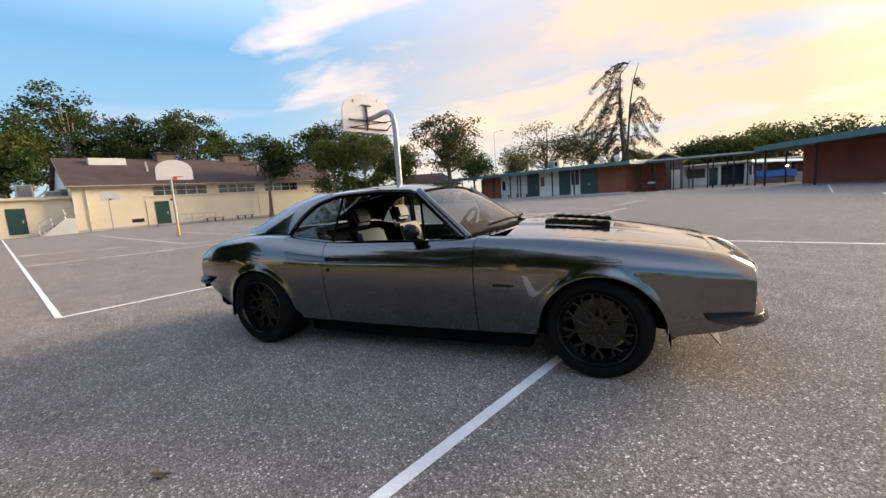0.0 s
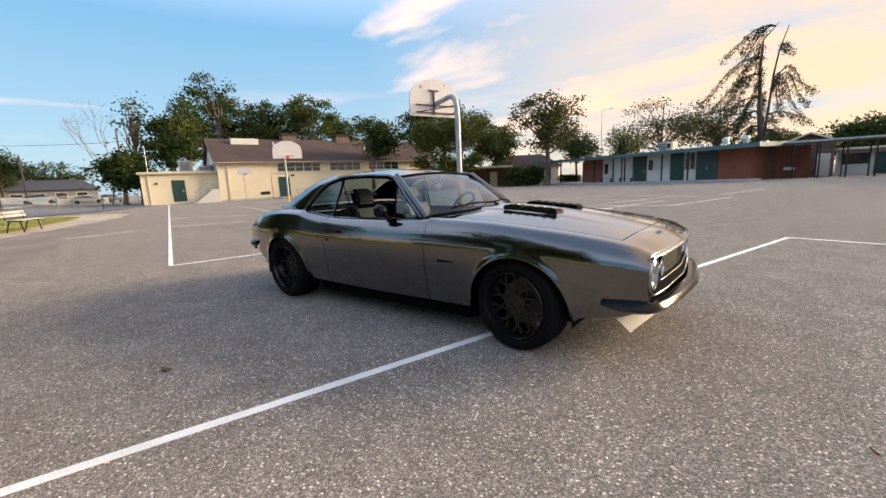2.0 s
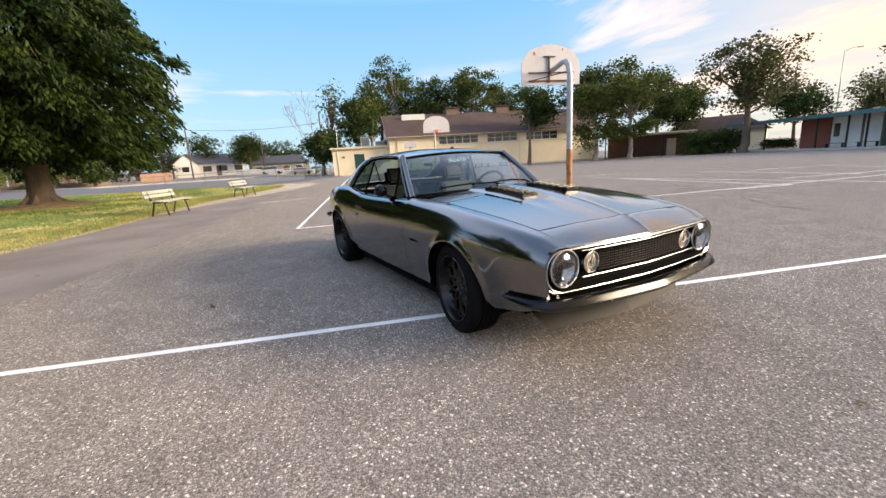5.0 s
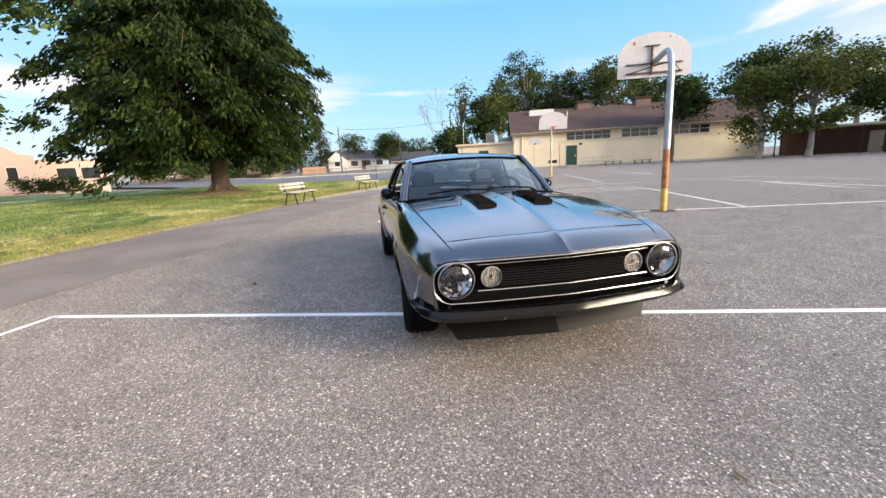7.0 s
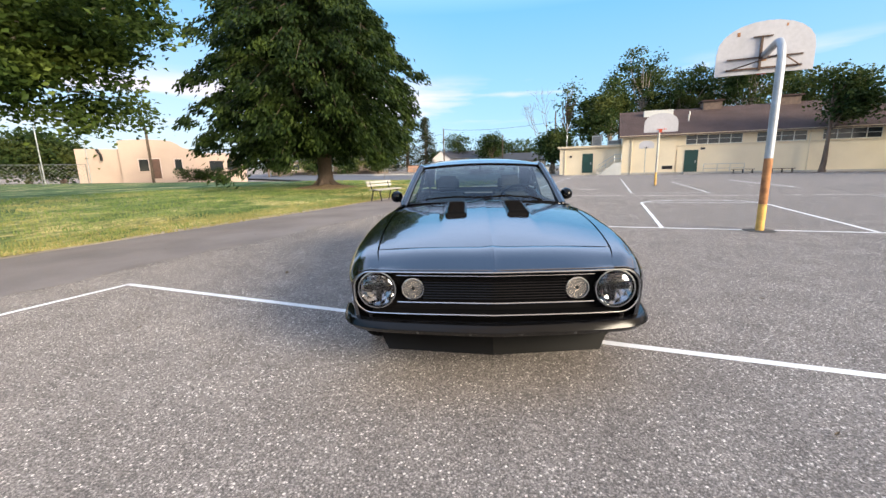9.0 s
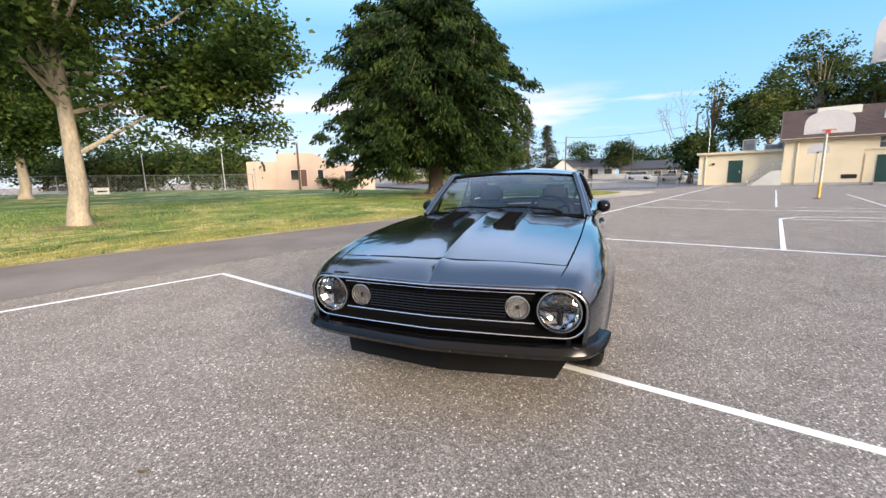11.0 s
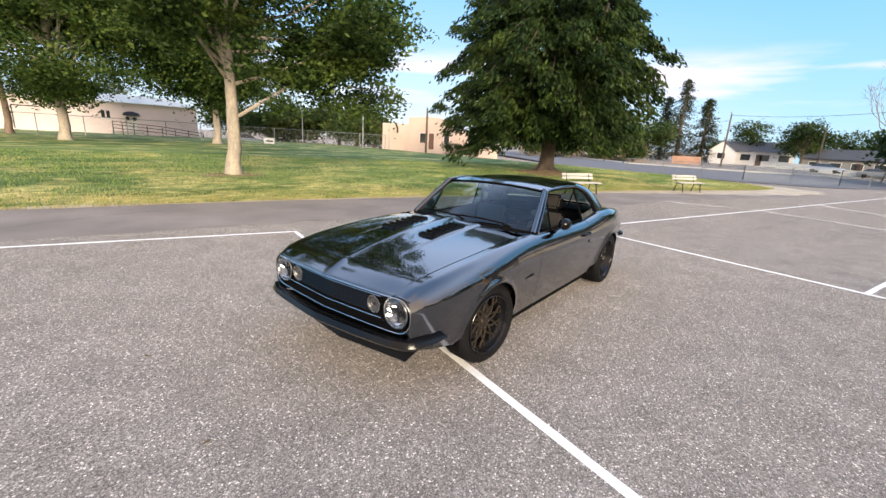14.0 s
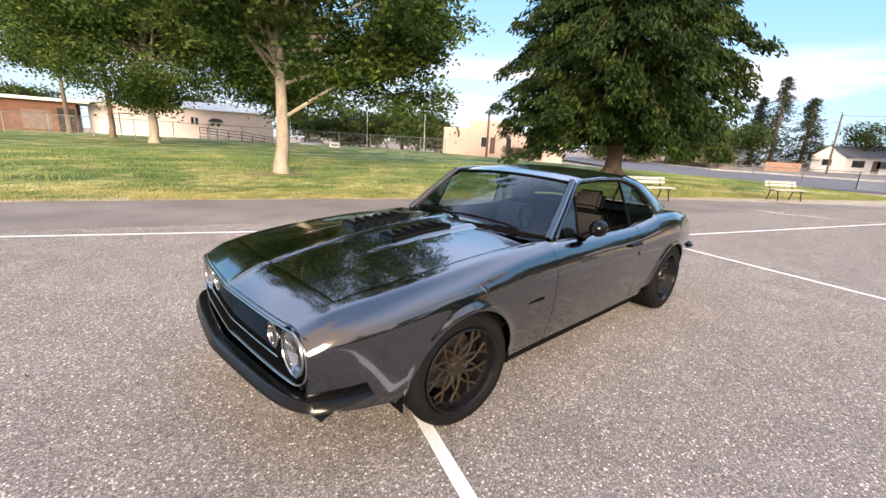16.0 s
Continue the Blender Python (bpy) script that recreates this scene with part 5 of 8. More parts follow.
        leaves("foliage", [(0.9 * math.cos(k * 2.4) * (k / 30) ** 0.5, 0.7 * math.sin(k * 2.4) * (k / 30) ** 0.5, 0.35 + 0.8 * ((k * 7) % 10) / 10) for k in range(30)], 50, 0.22, 0.16, LEAF_FAR, s, 300 + int(x * 10))
    # covered walkway to the next block
    c = thing("covered_walkway", pose(0, 0, 0), "long flat covered walkway on slim dark posts", "walkway")
    p, q = Vector((4.6, 43.2, 0)), Vector((14.5, 43.0, 0))
    d = (q - p).normalized()
    n = Vector((-d.y, d.x, 0))
    def slab(o0, o1, z0, z1):
        vs = [p + n * o0, q + n * o0, q + n * o1, p + n * o1]
        return Shape().add([(v.x, v.y, z0) for v in vs] + [(v.x, v.y, z1) for v in vs], [(3, 2, 1, 0), (4, 5, 6, 7), (0, 1, 5, 4), (1, 2, 6, 5), (2, 3, 7, 6), (3, 0, 4, 7)])
    part("roof", slab(-0.2, 3.0, 3.02, 3.16), STEEL, c)
    part("beam", slab(-0.05, 0.07, 2.88, 3.01), SOFFIT, c)
    for k in range(6):
        v = p.lerp(q, (k + 0.35) / 6)
        part("post", Shape().box((v.x - 0.05, v.y - 0.05, 0), (v.x + 0.05, v.y + 0.05, 2.88)), BLACK_METAL, c)
        v = v + n * 2.7
        part("post", Shape().box((v.x - 0.05, v.y - 0.05, 0), (v.x + 0.05, v.y + 0.05, 3.0)), BLACK_METAL, c)
    # what stands behind the walkway
    h = thing("portable_classroom", pose(6.55, 48.3, 0, 0, 0, -5), "pale gable-roofed classroom behind the covered walkway", "building")
    part("wall", Shape().box((-1.75, 0, -0.2), (1.75, 8, 3.1)), SOFFIT, h)
    part("gable_wall", Shape().add([(-1.75, 0.0, 3.1), (1.75, 0.0, 3.1), (0, 0.0, 3.85), (-1.75, 0.2, 3.1), (1.75, 0.2, 3.1), (0, 0.2, 3.85)], [(0, 1, 2), (5, 4, 3), (0, 3, 4, 1), (1, 4, 5, 2), (2, 5, 3, 0)]), SOFFIT, h)
    for sg in (-1, 1):
        part("roof", Shape().add([(-2.2 * sg, -0.7, 2.98), (0, -0.7, 3.95), (0, 8.2, 3.95), (-2.2 * sg, 8.2, 2.98), (-2.2 * sg, -0.7, 3.12), (0, -0.7, 4.09), (0, 8.2, 4.09), (-2.2 * sg, 8.2, 3.12)], [(0, 1, 2, 3), (4, 7, 6, 5), (0, 4, 5, 1), (2, 6, 7, 3), (0, 3, 7, 4), (1, 5, 6, 2)]), CREAM_TRIM, h, "pale low-pitched roof")
    part("door", Shape().box((0.6, -0.04, 0.05), (1.5, -0.004, 2.1)), WHITE_PANEL, h)
    bb = thing("back_block", pose(9.3, 56.0, 0, 0, 0, -14), "dim grey classroom block behind the covered walkway", "building")
    part("wall", Shape().box((0, 0, -0.2), (13.5, 6, 2.45)), WHITE_PANEL, bb)
    part("roof", Shape().box((-0.5, -1.2, 2.45), (14.0, 6.5, 2.65), 0.02), CREAM_TRIM, bb)
    # the DARK one is a black sheet painted as shade, not a hole
    for x0, x1, z0, z1, mm, nm in ((0.5, 2.4, 1.0, 2.1, WINDOW, "window"), (2.8, 3.7, 0.0, 2.1, GREEN_DOOR, "door"), (4.0, 6.2, 0.0, 2.3, DARK, "opening"), (6.7, 7.9, 1.0, 2.1, WINDOW, "window"), (8.3, 10.0, 0.2, 2.2, SOFFIT, "wall_panel"), (10.4, 12.6, 1.0, 2.1, WINDOW, "window")):
        part(nm, Shape().box((x0, -0.04, z0), (x1, -0.004, z1)), mm, bb)
    for x0 in (0.2, 3.9, 6.4, 9.9, 13.2):
        part("post", Shape().box((x0 - 0.05, -1.1, -0.1), (x0 + 0.05, -1.0, 2.44)), WHITE_PANEL, bb)
    b = thing("storage_cover", pose(17.0, 50.2, 0, 0, 0, -14), "blue tarpaulin over a stack beneath a white awning", "cover")
    part("body", Shape().box((-1.6, 0, 0), (1.6, 1.4, 0.6), 0.04), SOFFIT, b)
    part("tarpaulin", Shape().grid(lambda x, y: (x, y, 1.30 + 0.06 * math.sin(3 * x) * math.cos(2 * y) - (0.65 if y < 0 or y > 1.45 else 0.0)), np.linspace(-1.75, 1.75, 15), [-0.08, 0.0, 0.4, 0.8, 1.2, 1.45, 1.5]).box((-1.7, 0.02, 0.6), (1.7, 1.4, 1.22)), mat("blue_tarpaulin", (0.03, 0.14, 0.42), 0.5, var=0.2), b, "sagging blue tarpaulin")
    part("awning", Shape().add([(-2.0, -0.6, 2.25), (2.3, -0.6, 2.0), (2.3, 2.6, 2.3), (-2.0, 2.6, 2.6), (-2.0, -0.6, 2.32), (2.3, -0.6, 2.07), (2.3, 2.6, 2.37), (-2.0, 2.6, 2.67)], [(3, 2, 1, 0), (4, 5, 6, 7), (0, 1, 5, 4), (1, 2, 6, 5), (2, 3, 7, 6), (3, 0, 4, 7)]), WHITE_PANEL, b)
    for x in (-1.9, 2.2):
        part("post", Shape().box((x - 0.05, -0.5, 0), (x + 0.05, -0.4, 2.03)), WHITE_PANEL, b)
    wl = thing("wall_lamp", pose(16.55, 45.6, 1.62), "small lit wall lamp under the eaves", "lamp")
    part("bracket", Shape().tube([(0, 0.25, 0.1), (0, 0.1, 0.12), (0, 0, 0.08)], 0.02, 6), BLACK_METAL, wl)
    glow = bpy.data.materials.new("lit_bulb")
    glow.use_nodes = True
    glow.node_tree.nodes["Principled BSDF"].inputs["Emission Color"].default_value = (1.0, 0.9, 0.75, 1)
    glow.node_tree.nodes["Principled BSDF"].inputs["Emission Strength"].default_value = 6.0
    part("bulb", Shape().lathe([(0.0, -0.10), (0.08, -0.07), (0.10, 0.0), (0.07, 0.06), (0.0, 0.08)], 16), glow, wl, "glowing bulb", smooth=True)
    part("lamp_post", Shape().box((-0.06, 0.2, -1.62), (0.06, 0.32, 1.4)), BLACK_METAL, wl)
    d2 = thing("drinking_fountain", pose(3.7, 45.4, 0), "small brick-backed drinking fountain", "fountain")
    part("back", Shape().box((0.4, 0.6, -0.1), (2.76, 0.8, 2.9)), BRICK_RED, d2)
    part("basin", Shape().box((1.0, 0.25, 0.75), (1.8, 0.6, 1.0), 0.05), WHITE_PANEL, d2)
    # the red block with its wide eaves
    r = thing("red_block", pose(0, 0, 0), "dark red school block under wide teal-edged eaves", "building")
    wall = [(16.5, 41.9), (20.6, 24.0), (34, 27), (30, 45)]
    part("wall", Shape().prism(wall, -0.2, 3.05), BRICK_RED, r)
    ro = [(12.8, 41.1), (17.4, 23.0), (36, 25.5), (32, 47), (17, 45)]
    rf = part("roof", Shape().prism(ro, 3.12, 3.30), STEEL, r)
    s = Shape()
    for (x0, y0), (x1, y1) in zip(ro, ro[1:] + ro[:1]):
        a, e = Vector((x0, y0, 0)), Vector((x1, y1, 0))
        nn = Vector((e - a).yx.to_3d()).normalized() * 0.06
        nn = Vector(((e - a).y, -(e - a).x, 0)).normalized() * -0.05
        s.add([a, e, e - nn, a - nn, *(v + Vector((0, 0, 0.42)) for v in (a, e, e - nn, a - nn))], [(0, 1, 5, 4), (3, 7, 6, 2), (4, 5, 6, 7), (0, 3, 2, 1)], Matrix.Translation((0, 0, 2.98)))
    part("fascia", s, TEAL, rf)
    part("soffit", Shape().prism(ro, 3.06, 3.115), SOFFIT, rf)
    for t in (0.02, 0.35, 0.7):
        v = Vector((13.3, 40.6, 0)).lerp(Vector((17.6, 23.6, 0)), t)
        part("post", Shape().box((v.x - 0.06, v.y - 0.06, 0), (v.x + 0.06, v.y + 0.06, 3.0)), BLACK_METAL, r)
    part("roof_box", Shape().box((18.2, 36, 3.3), (19.4, 37, 3.8), 0.03), STEEL, r)
    # carport and roofs beside the gym
    x, y = polar(E35, 123.0, 60)
    cp = thing("carport", pose(x, y, 0, 0, 0, 33), "flat-roofed open shelter with a pale edge", "shelter")
    part("roof", Shape().box((-5.2, -1, 2.75), (5.2, 5, 2.95), 0.02), CREAM_TRIM, cp)
    for q in (-5, -1.7, 1.7, 5):
        part("post", Shape().box((q - 0.06, -0.8, 0), (q + 0.06, -0.68, 2.75)), BLACK_METAL, cp)
    part("back_wall", Shape().box((-5.2, 4.8, 0), (5.2, 5, 2.75)), BROWN_DOOR, cp)
    part("door", Shape().box((2.2, 4.7, 0), (3.3, 4.79, 2.2)), WHITE_PANEL, cp)
    x, y = polar(E35, 116.5, 74)
    hh = thing("neighbouring_house", pose(x, y, 0, 0, 0, 20), "cream house with a brown hipped roof", "house")
    part("wall", Shape().box((-6, 0, 0), (6, 8, 2.9)), CREAM_TRIM, hh)
    part("roof", Shape().add([(-6.6, -0.6, 2.9), (6.6, -0.6, 2.9), (6.6, 8.6, 2.9), (-6.6, 8.6, 2.9), (-3, 4, 5.2), (3, 4, 5.2)], [(0, 1, 5, 4), (2, 3, 4, 5), (3, 0, 4), (1, 2, 5), (3, 2, 1, 0)]), ROOF, hh)
    for q in (-3, 2):
        part("window", Shape().box((q, -0.02, 1.0), (q + 1.6, -0.004, 2.1)), WINDOW, hh)
    for az, d in ((117.9, 58), (116.5, 59), (115.1, 60)):
        x, y = polar(E35, az, d)
        s = thing("shrub", pose(x, y, 0), "tall dark clipped shrub", "shrub")
        leaves("foliage", [(1.2 * math.cos(k * 2.4) * (k / 40) ** 0.5, 1.2 * math.sin(k * 2.4) * (k / 40) ** 0.5, 0.3 + 2.4 * ((k * 7) % 10) / 10) for k in range(40)], 45, 0.4, 0.3, LEAF_FAR, s, 310 + int(az))


def house(az, d, eye, w, roof_mat, wall_mat, label, turn, gable=False, z=None):
    x, y = polar(eye, az, d)
    g = ground_z(x, y) + 0.1 if z is None else z
    h = thing("house", pose(x, y, g, 0, 0, turn), label, "house", "houses across the street")
    part("wall", Shape().box((-w / 2, 0, -0.5), (w / 2, 8, 2.6)), wall_mat, h)
    part("roof", Shape().add([(-w / 2 - 0.5, -0.6, 2.6), (w / 2 + 0.5, -0.6, 2.6), (w / 2 + 0.5, 8.6, 2.6), (-w / 2 - 0.5, 8.6, 2.6), (-w / 2 + 2.0, 4, 4.5), (w / 2 - 2.0, 4, 4.5)], [(0, 1, 5, 4), (2, 3, 4, 5), (3, 0, 4), (1, 2, 5), (3, 2, 1, 0)]), roof_mat, h)
    if gable:
        part("gable_wing", Shape().add([(-w / 2, -2.2, -0.5), (-w / 2 + 4.2, -2.2, -0.5), (-w / 2 + 4.2, -2.2, 2.6), (-w / 2 + 2.1, -2.2, 4.3), (-w / 2, -2.2, 2.6), (-w / 2, 0.1, -0.5), (-w / 2 + 4.2, 0.1, -0.5), (-w / 2 + 4.2, 0.1, 2.6), (-w / 2 + 2.1, 0.1, 4.3), (-w / 2, 0.1, 2.6)], [(0, 1, 2, 3, 4), (5, 9, 8, 7, 6), (1, 6, 7, 2), (0, 4, 9, 5)]), wall_mat, h)
        part("gable_roof", Shape().add([(-w / 2 - 0.3, -2.5, 2.40), (-w / 2 + 2.1, -2.5, 4.40), (-w / 2 + 4.5, -2.5, 2.40), (-w / 2 - 0.3, 3.5, 2.40), (-w / 2 + 2.1, 3.5, 4.40), (-w / 2 + 4.5, 3.5, 2.40)], [(0, 1, 4, 3), (1, 2, 5, 4)]), roof_mat, h)
        part("window", Shape().box((-w / 2 + 1.4, -2.23, 1.0), (-w / 2 + 2.6, -2.205, 2.0)), WINDOW, h)
    n = int(w // 3.2)
    for k in range(n):
        x0 = -w / 2 + (5.0 if gable else 1.2) + k * 2.9
        if x0 + 1.4 < w / 2:
            wd = part("window", Shape().box((x0, -0.03, 0.9), (x0 + 1.5, -0.005, 2.0)), WINDOW, h)
            part("window_frame", Shape().box((x0 - 0.08, -0.015, 0.82), (x0 + 1.58, -0.002, 2.08)), WHITE_PANEL, wd)
    part("door", Shape().box((0.9, -0.03, 0), (1.8, -0.005, 2.05)), ROOF_EDGE, h)
    return h


def face_about(ob):
    """Mirrors the parts of a building so that its front faces local +y."""
    for c in ob.children_recursive:
        c.data.transform(Matrix.Scale(-1, 4, Vector((0, 1, 0))))
        c.data.flip_normals()


def build_street():
    house(178.6, 98, E35, 13.0, GREY_ROOF, WHITE_WALL, "white bungalow with a grey roof across the street", 90, gable=True)
    # The wall colour carries the shade of a porch; no porch is modelled.
    house(170.8, 104, E35, 13.0, mat("dark_slate_roof", (0.045, 0.05, 0.062), 0.8, var=0.15), mat("porch_shade_wall", (0.17, 0.17, 0.175), 0.9, var=0.15), "bungalow with a slate roof, its front coloured dark as porch shade", 82)
    house(195.5, 100, E145, 12.0, ROOF, TAN_WALL, "small tan bungalow half hidden by trees", 100)
    house(203.0, 92, E145, 12.0, GREY_ROOF, TAN_WALL, "brown bungalow behind the street trees", 110)
    # boundary walls and fences across the street
    def strip(a, b, h, material, name, label, category, base=None):
        s = Shape()
        A, B = Vector(a), Vector(b)
        d = (B - A)
        n = Vector((-d.y, d.x)).normalized() * 0.06
        k = 8
        for i in range(k):
            p, q = A.lerp(B, i / k), A.lerp(B, (i + 1) / k)
            z0, z1 = (ground_z(*p), ground_z(*q)) if base is None else (base, base)
            s.add([(p.x, p.y, z0 - 0.2), (q.x, q.y, z1 - 0.2), (q.x, q.y, z1 + h), (p.x, p.y, z0 + h), (p.x + n.x, p.y + n.y, z0 - 0.2), (q.x + n.x, q.y + n.y, z1 - 0.2), (q.x + n.x, q.y + n.y, z1 + h), (p.x + n.x, p.y + n.y, z0 + h)], [(0, 1, 2, 3), (4, 7, 6, 5), (3, 2, 6, 7), (0, 3, 7, 4), (1, 5, 6, 2)])
        return solo(name, s, material, label, category)
    strip(polar(E145, 189.2, 84), polar(E145, 186.2, 84), 1.3, mat("orange_boards", (0.45, 0.27, 0.19), 0.8, var=0.2), "board_fence", "orange-brown board fence across the street", "fence")
    strip(polar(E35, 176.0, 92), polar(E35, 166.5, 92), 1.0, WHITE_PANEL, "low_wall", "low white picket wall across the street", "wall")
    strip(polar(E145, 207, 78), polar(E145, 192, 80), 0.7, TAN_WALL, "low_wall", "low tan garden wall across the street", "wall")
    # buildings past the lawn
    w = thing("hall", pose(-18.4, -53.3, 0.85, 0, 0, -18.7), "long pale pink stucco hall with a white roof", "building")
    L, H = 18.8, 3.3
    part("wall", Shape().box((0, 0, -1.2), (L, 0.3, H)).box((0, 0.3, -1.2), (0.3, 12, H)).box((L - 0.3, 0.3, -1.2), (L, 12, H)).box((0.3, 11.7, -1.2), (L - 0.3, 12, H)), HALL_WALL, w)
    part("roof", Shape().add([(-0.25, -0.25, H), (L + 0.3, -0.25, H), (L + 0.3, 12.3, H), (-0.25, 12.3, H), (2.4, 2.6, H + 1.0), (L - 0.6, 2.6, H + 1.0), (L - 0.6, 9.5, H + 1.0), (2.4, 9.5, H + 1.0)], [(0, 1, 5, 4), (1, 2, 6, 5), (2, 3, 7, 6), (3, 0, 4, 7), (4, 5, 6, 7), (3, 2, 1, 0)]), WHITE_PANEL, w, "low white sheet roof")
    part("eaves_trim", Shape().box((-0.28, -0.30, H - 0.06), (L + 0.3, -0.02, H + 0.05), 0.01), WHITE_PANEL, w)
    part("awning", Shape().lathe([(0.0, 0.42), (0.45, 0.36), (0.72, 0.2), (0.82, 0.0), (0.78, -0.03)], 20, m=pose(6.4, -0.1, 2.0)), BLACK_METAL, w, "dark arched door awning", smooth=True)
    for x0 in (5.85, 6.5):
        d = part("door", Shape().box((x0, -0.05, 0.3), (x0 + 0.56, -0.004, 1.9), 0.01), WHITE_PANEL, w)
        part("fanlight", Shape().lathe([(0.0, 0.03), (0.18, 0.03), (0.2, 0.0)], 16, m=pose(x0 + 0.28, -0.07, 1.62, 90, 0, 0)), WINDOW, d)
    for x0 in (8.3, 8.75):
        wn = part("window", Shape().box((x0, -0.03, 1.55), (x0 + 0.30, -0.005, 2.35)), WINDOW, w)
        part("sill", Shape().box((x0 - 0.04, -0.07, 1.48), (x0 + 0.34, -0.004, 1.545)), WHITE_PANEL, wn)
    dr = part("door", Shape().box((14.2, -0.03, 0.0), (16.0, -0.005, 2.2)), HALL_WALL, w)
    part("door_frame", Shape().box((14.0, -0.06, 2.21), (16.1, -0.004, 2.32)).box((16.0, -0.06, 0.0), (16.1, -0.004, 2.20)), BLACK_METAL, dr)
    part("landing", Shape().box((5.4, -2.0, -1.0), (8.2, -0.02, 0.25), 0.02), CONCRETE, w)
    r = Shape()
    for z in (0.30, 0.66, 0.98):
        r.tube([(-0.4, -2.2, z - 0.55), (3.6, -2.2, z - 0.05), (8.0, -2.2, z + 0.25)], 0.04, 6)
    for x in (-0.4, 1.1, 2.4, 3.6, 5.0, 6.2, 7.2, 8.0):
        zb = lerp(-0.55, 0.25, (x + 0.4) / 8.4)
        r.tube([(x, -2.2, zb - 0.6), (x, -2.2, zb + 1.0)], 0.045, 6)
    r.tube([(8.0, -2.2, 1.23), (8.0, -0.1, 1.23)], 0.04, 6)
    part("ramp_rail", r, BLACK_METAL, w, "dark steel ramp rail", smooth=True)
    face_about(w)
    # pale building behind the large tree
    x, y = polar((4.27, -0.40), 220.2, 50)
    b = thing("chapel", pose(x, y, 0.9, 0, 0, 128), "pale cream stucco building with a stepped parapet", "building")
    part("wall", Shape().box((-3.2, 0.5, -1.2), (0, 9, 2.85)), PINK_WALL, b)
    part("wall", Shape().box((0, 0, -1.2), (6.2, 9, 2.75)), PINK_WALL, b)
    part("parapet", Shape().prism([(0, 2.75), (6.2, 2.75), (6.0, 2.82), (5.3, 2.96), (4.8, 3.35), (4.3, 3.62), (3.5, 3.74), (2.2, 3.78), (0.9, 3.72), (0, 3.60)], -0.3, 0.0, m=pose(0, 0, 0, 90, 0, 0)), PINK_WALL, b, "stepped stucco parapet")
    part("wing_wall", Shape().box((6.2, 1.2, -1.2), (11.2, 9, 2.35)), PINK_WALL, b)
    part("coping", Shape().box((6.21, 1.05, 2.36), (11.3, 9.1, 2.50), 0.02), PINK_WALL, b)
    for x0, w0, z0, z1 in ((1.45, 0.75, 0.75, 1.85), (2.5, 0.65, 0.0, 1.9), (4.4, 0.6, 0.75, 1.85)):
        d = part("door" if z0 == 0 else "window", Shape().box((x0, -0.03, z0), (x0 + w0, -0.004, z1)), BROWN_DOOR if z0 == 0 else WINDOW, b)
        part("frame", Shape().box((x0 - 0.07, -0.05, z1 + 0.002), (x0 + w0 + 0.07, -0.003, z1 + 0.08)).box((x0 - 0.07, -0.05, z0), (x0 - 0.003, -0.003, z1)).box((x0 + w0 + 0.003, -0.05, z0), (x0 + w0 + 0.07, -0.003, z1)), HALL_WALL, d)
    for x0 in (7.6, 9.3):
        part("window", Shape().box((x0, 1.16, 0.7), (x0 + 1.3, 1.19, 1.7)), WINDOW, b)
    part("flue", Shape().tube([(-1.35, 0.30, 1.75), (-1.35, 0.30, 2.3), (-1.6, 0.30, 2.85)], 0.11, 8), BLACK_METAL, b, "black flue pipe", smooth=True)
    # hedge, low rail and a leaning pole before it
    rng = np.random.default_rng(3)
    hx, hy = polar((4.27, -0.40), 212.4, 47)
    hd = thing("hedge", pose(hx, hy, 0.5, 0, 0, 124), "dark clipped hedge before the chapel", "hedge")
    leaves("hedge_leaves", [(rng.uniform(-2.2, 1.9), rng.uniform(-0.4, 0.4), rng.uniform(0.2, 1.15)) for _ in range(90)], 50, 0.16, 0.16, LEAF_FAR, hd, 5, 0.0, 1.0)
    part("stems", Shape().tube([(-2.2, 0, 0.1), (0, 0, 0.35), (1.9, 0, 0.1)], 0.05, 6), BARK, hd)
    px, py = polar((4.27, -0.40), 217.4, 46)
    solo("utility_pole", Shape().tube([(0, 0, -0.5), (0.05, 0.02, 2.5), (0.1, 0.05, 5.0)], [0.13, 0.12, 0.10], 10), BARK, "weathered brown wooden pole before the chapel", "pole", smooth=True, m=pose(px, py, 0.4))
    sx, sy = polar((3.64, 2.53), 267.0, 60)
    sh = thing("brown_shed", pose(sx, sy, 0.85, 0, 0, -6), "dark reddish brown shed with a flat pale roof", "shed")
    part("wall", Shape().box((0, 0, -1.2), (9, 6, 2.9)), SHED_BROWN, sh)
    part("roof", Shape().box((-1.2, -0.7, 2.9), (9.4, 6.5, 3.2), 0.03), WHITE_PANEL, sh, "pale flat roof edge")
    # no hole in the wall: a black sheet paints the shade inside
    part("door", Shape().box((0.1, -0.03, -0.3), (1.5, -0.004, 2.3)), DARK, sh, "doorway as a black sheet painted for its unlit inside")
    part("panel", Shape().box((2.0, -0.03, 0.1), (4.2, -0.004, 2.0)), SOFFIT, sh)
    face_about(sh)


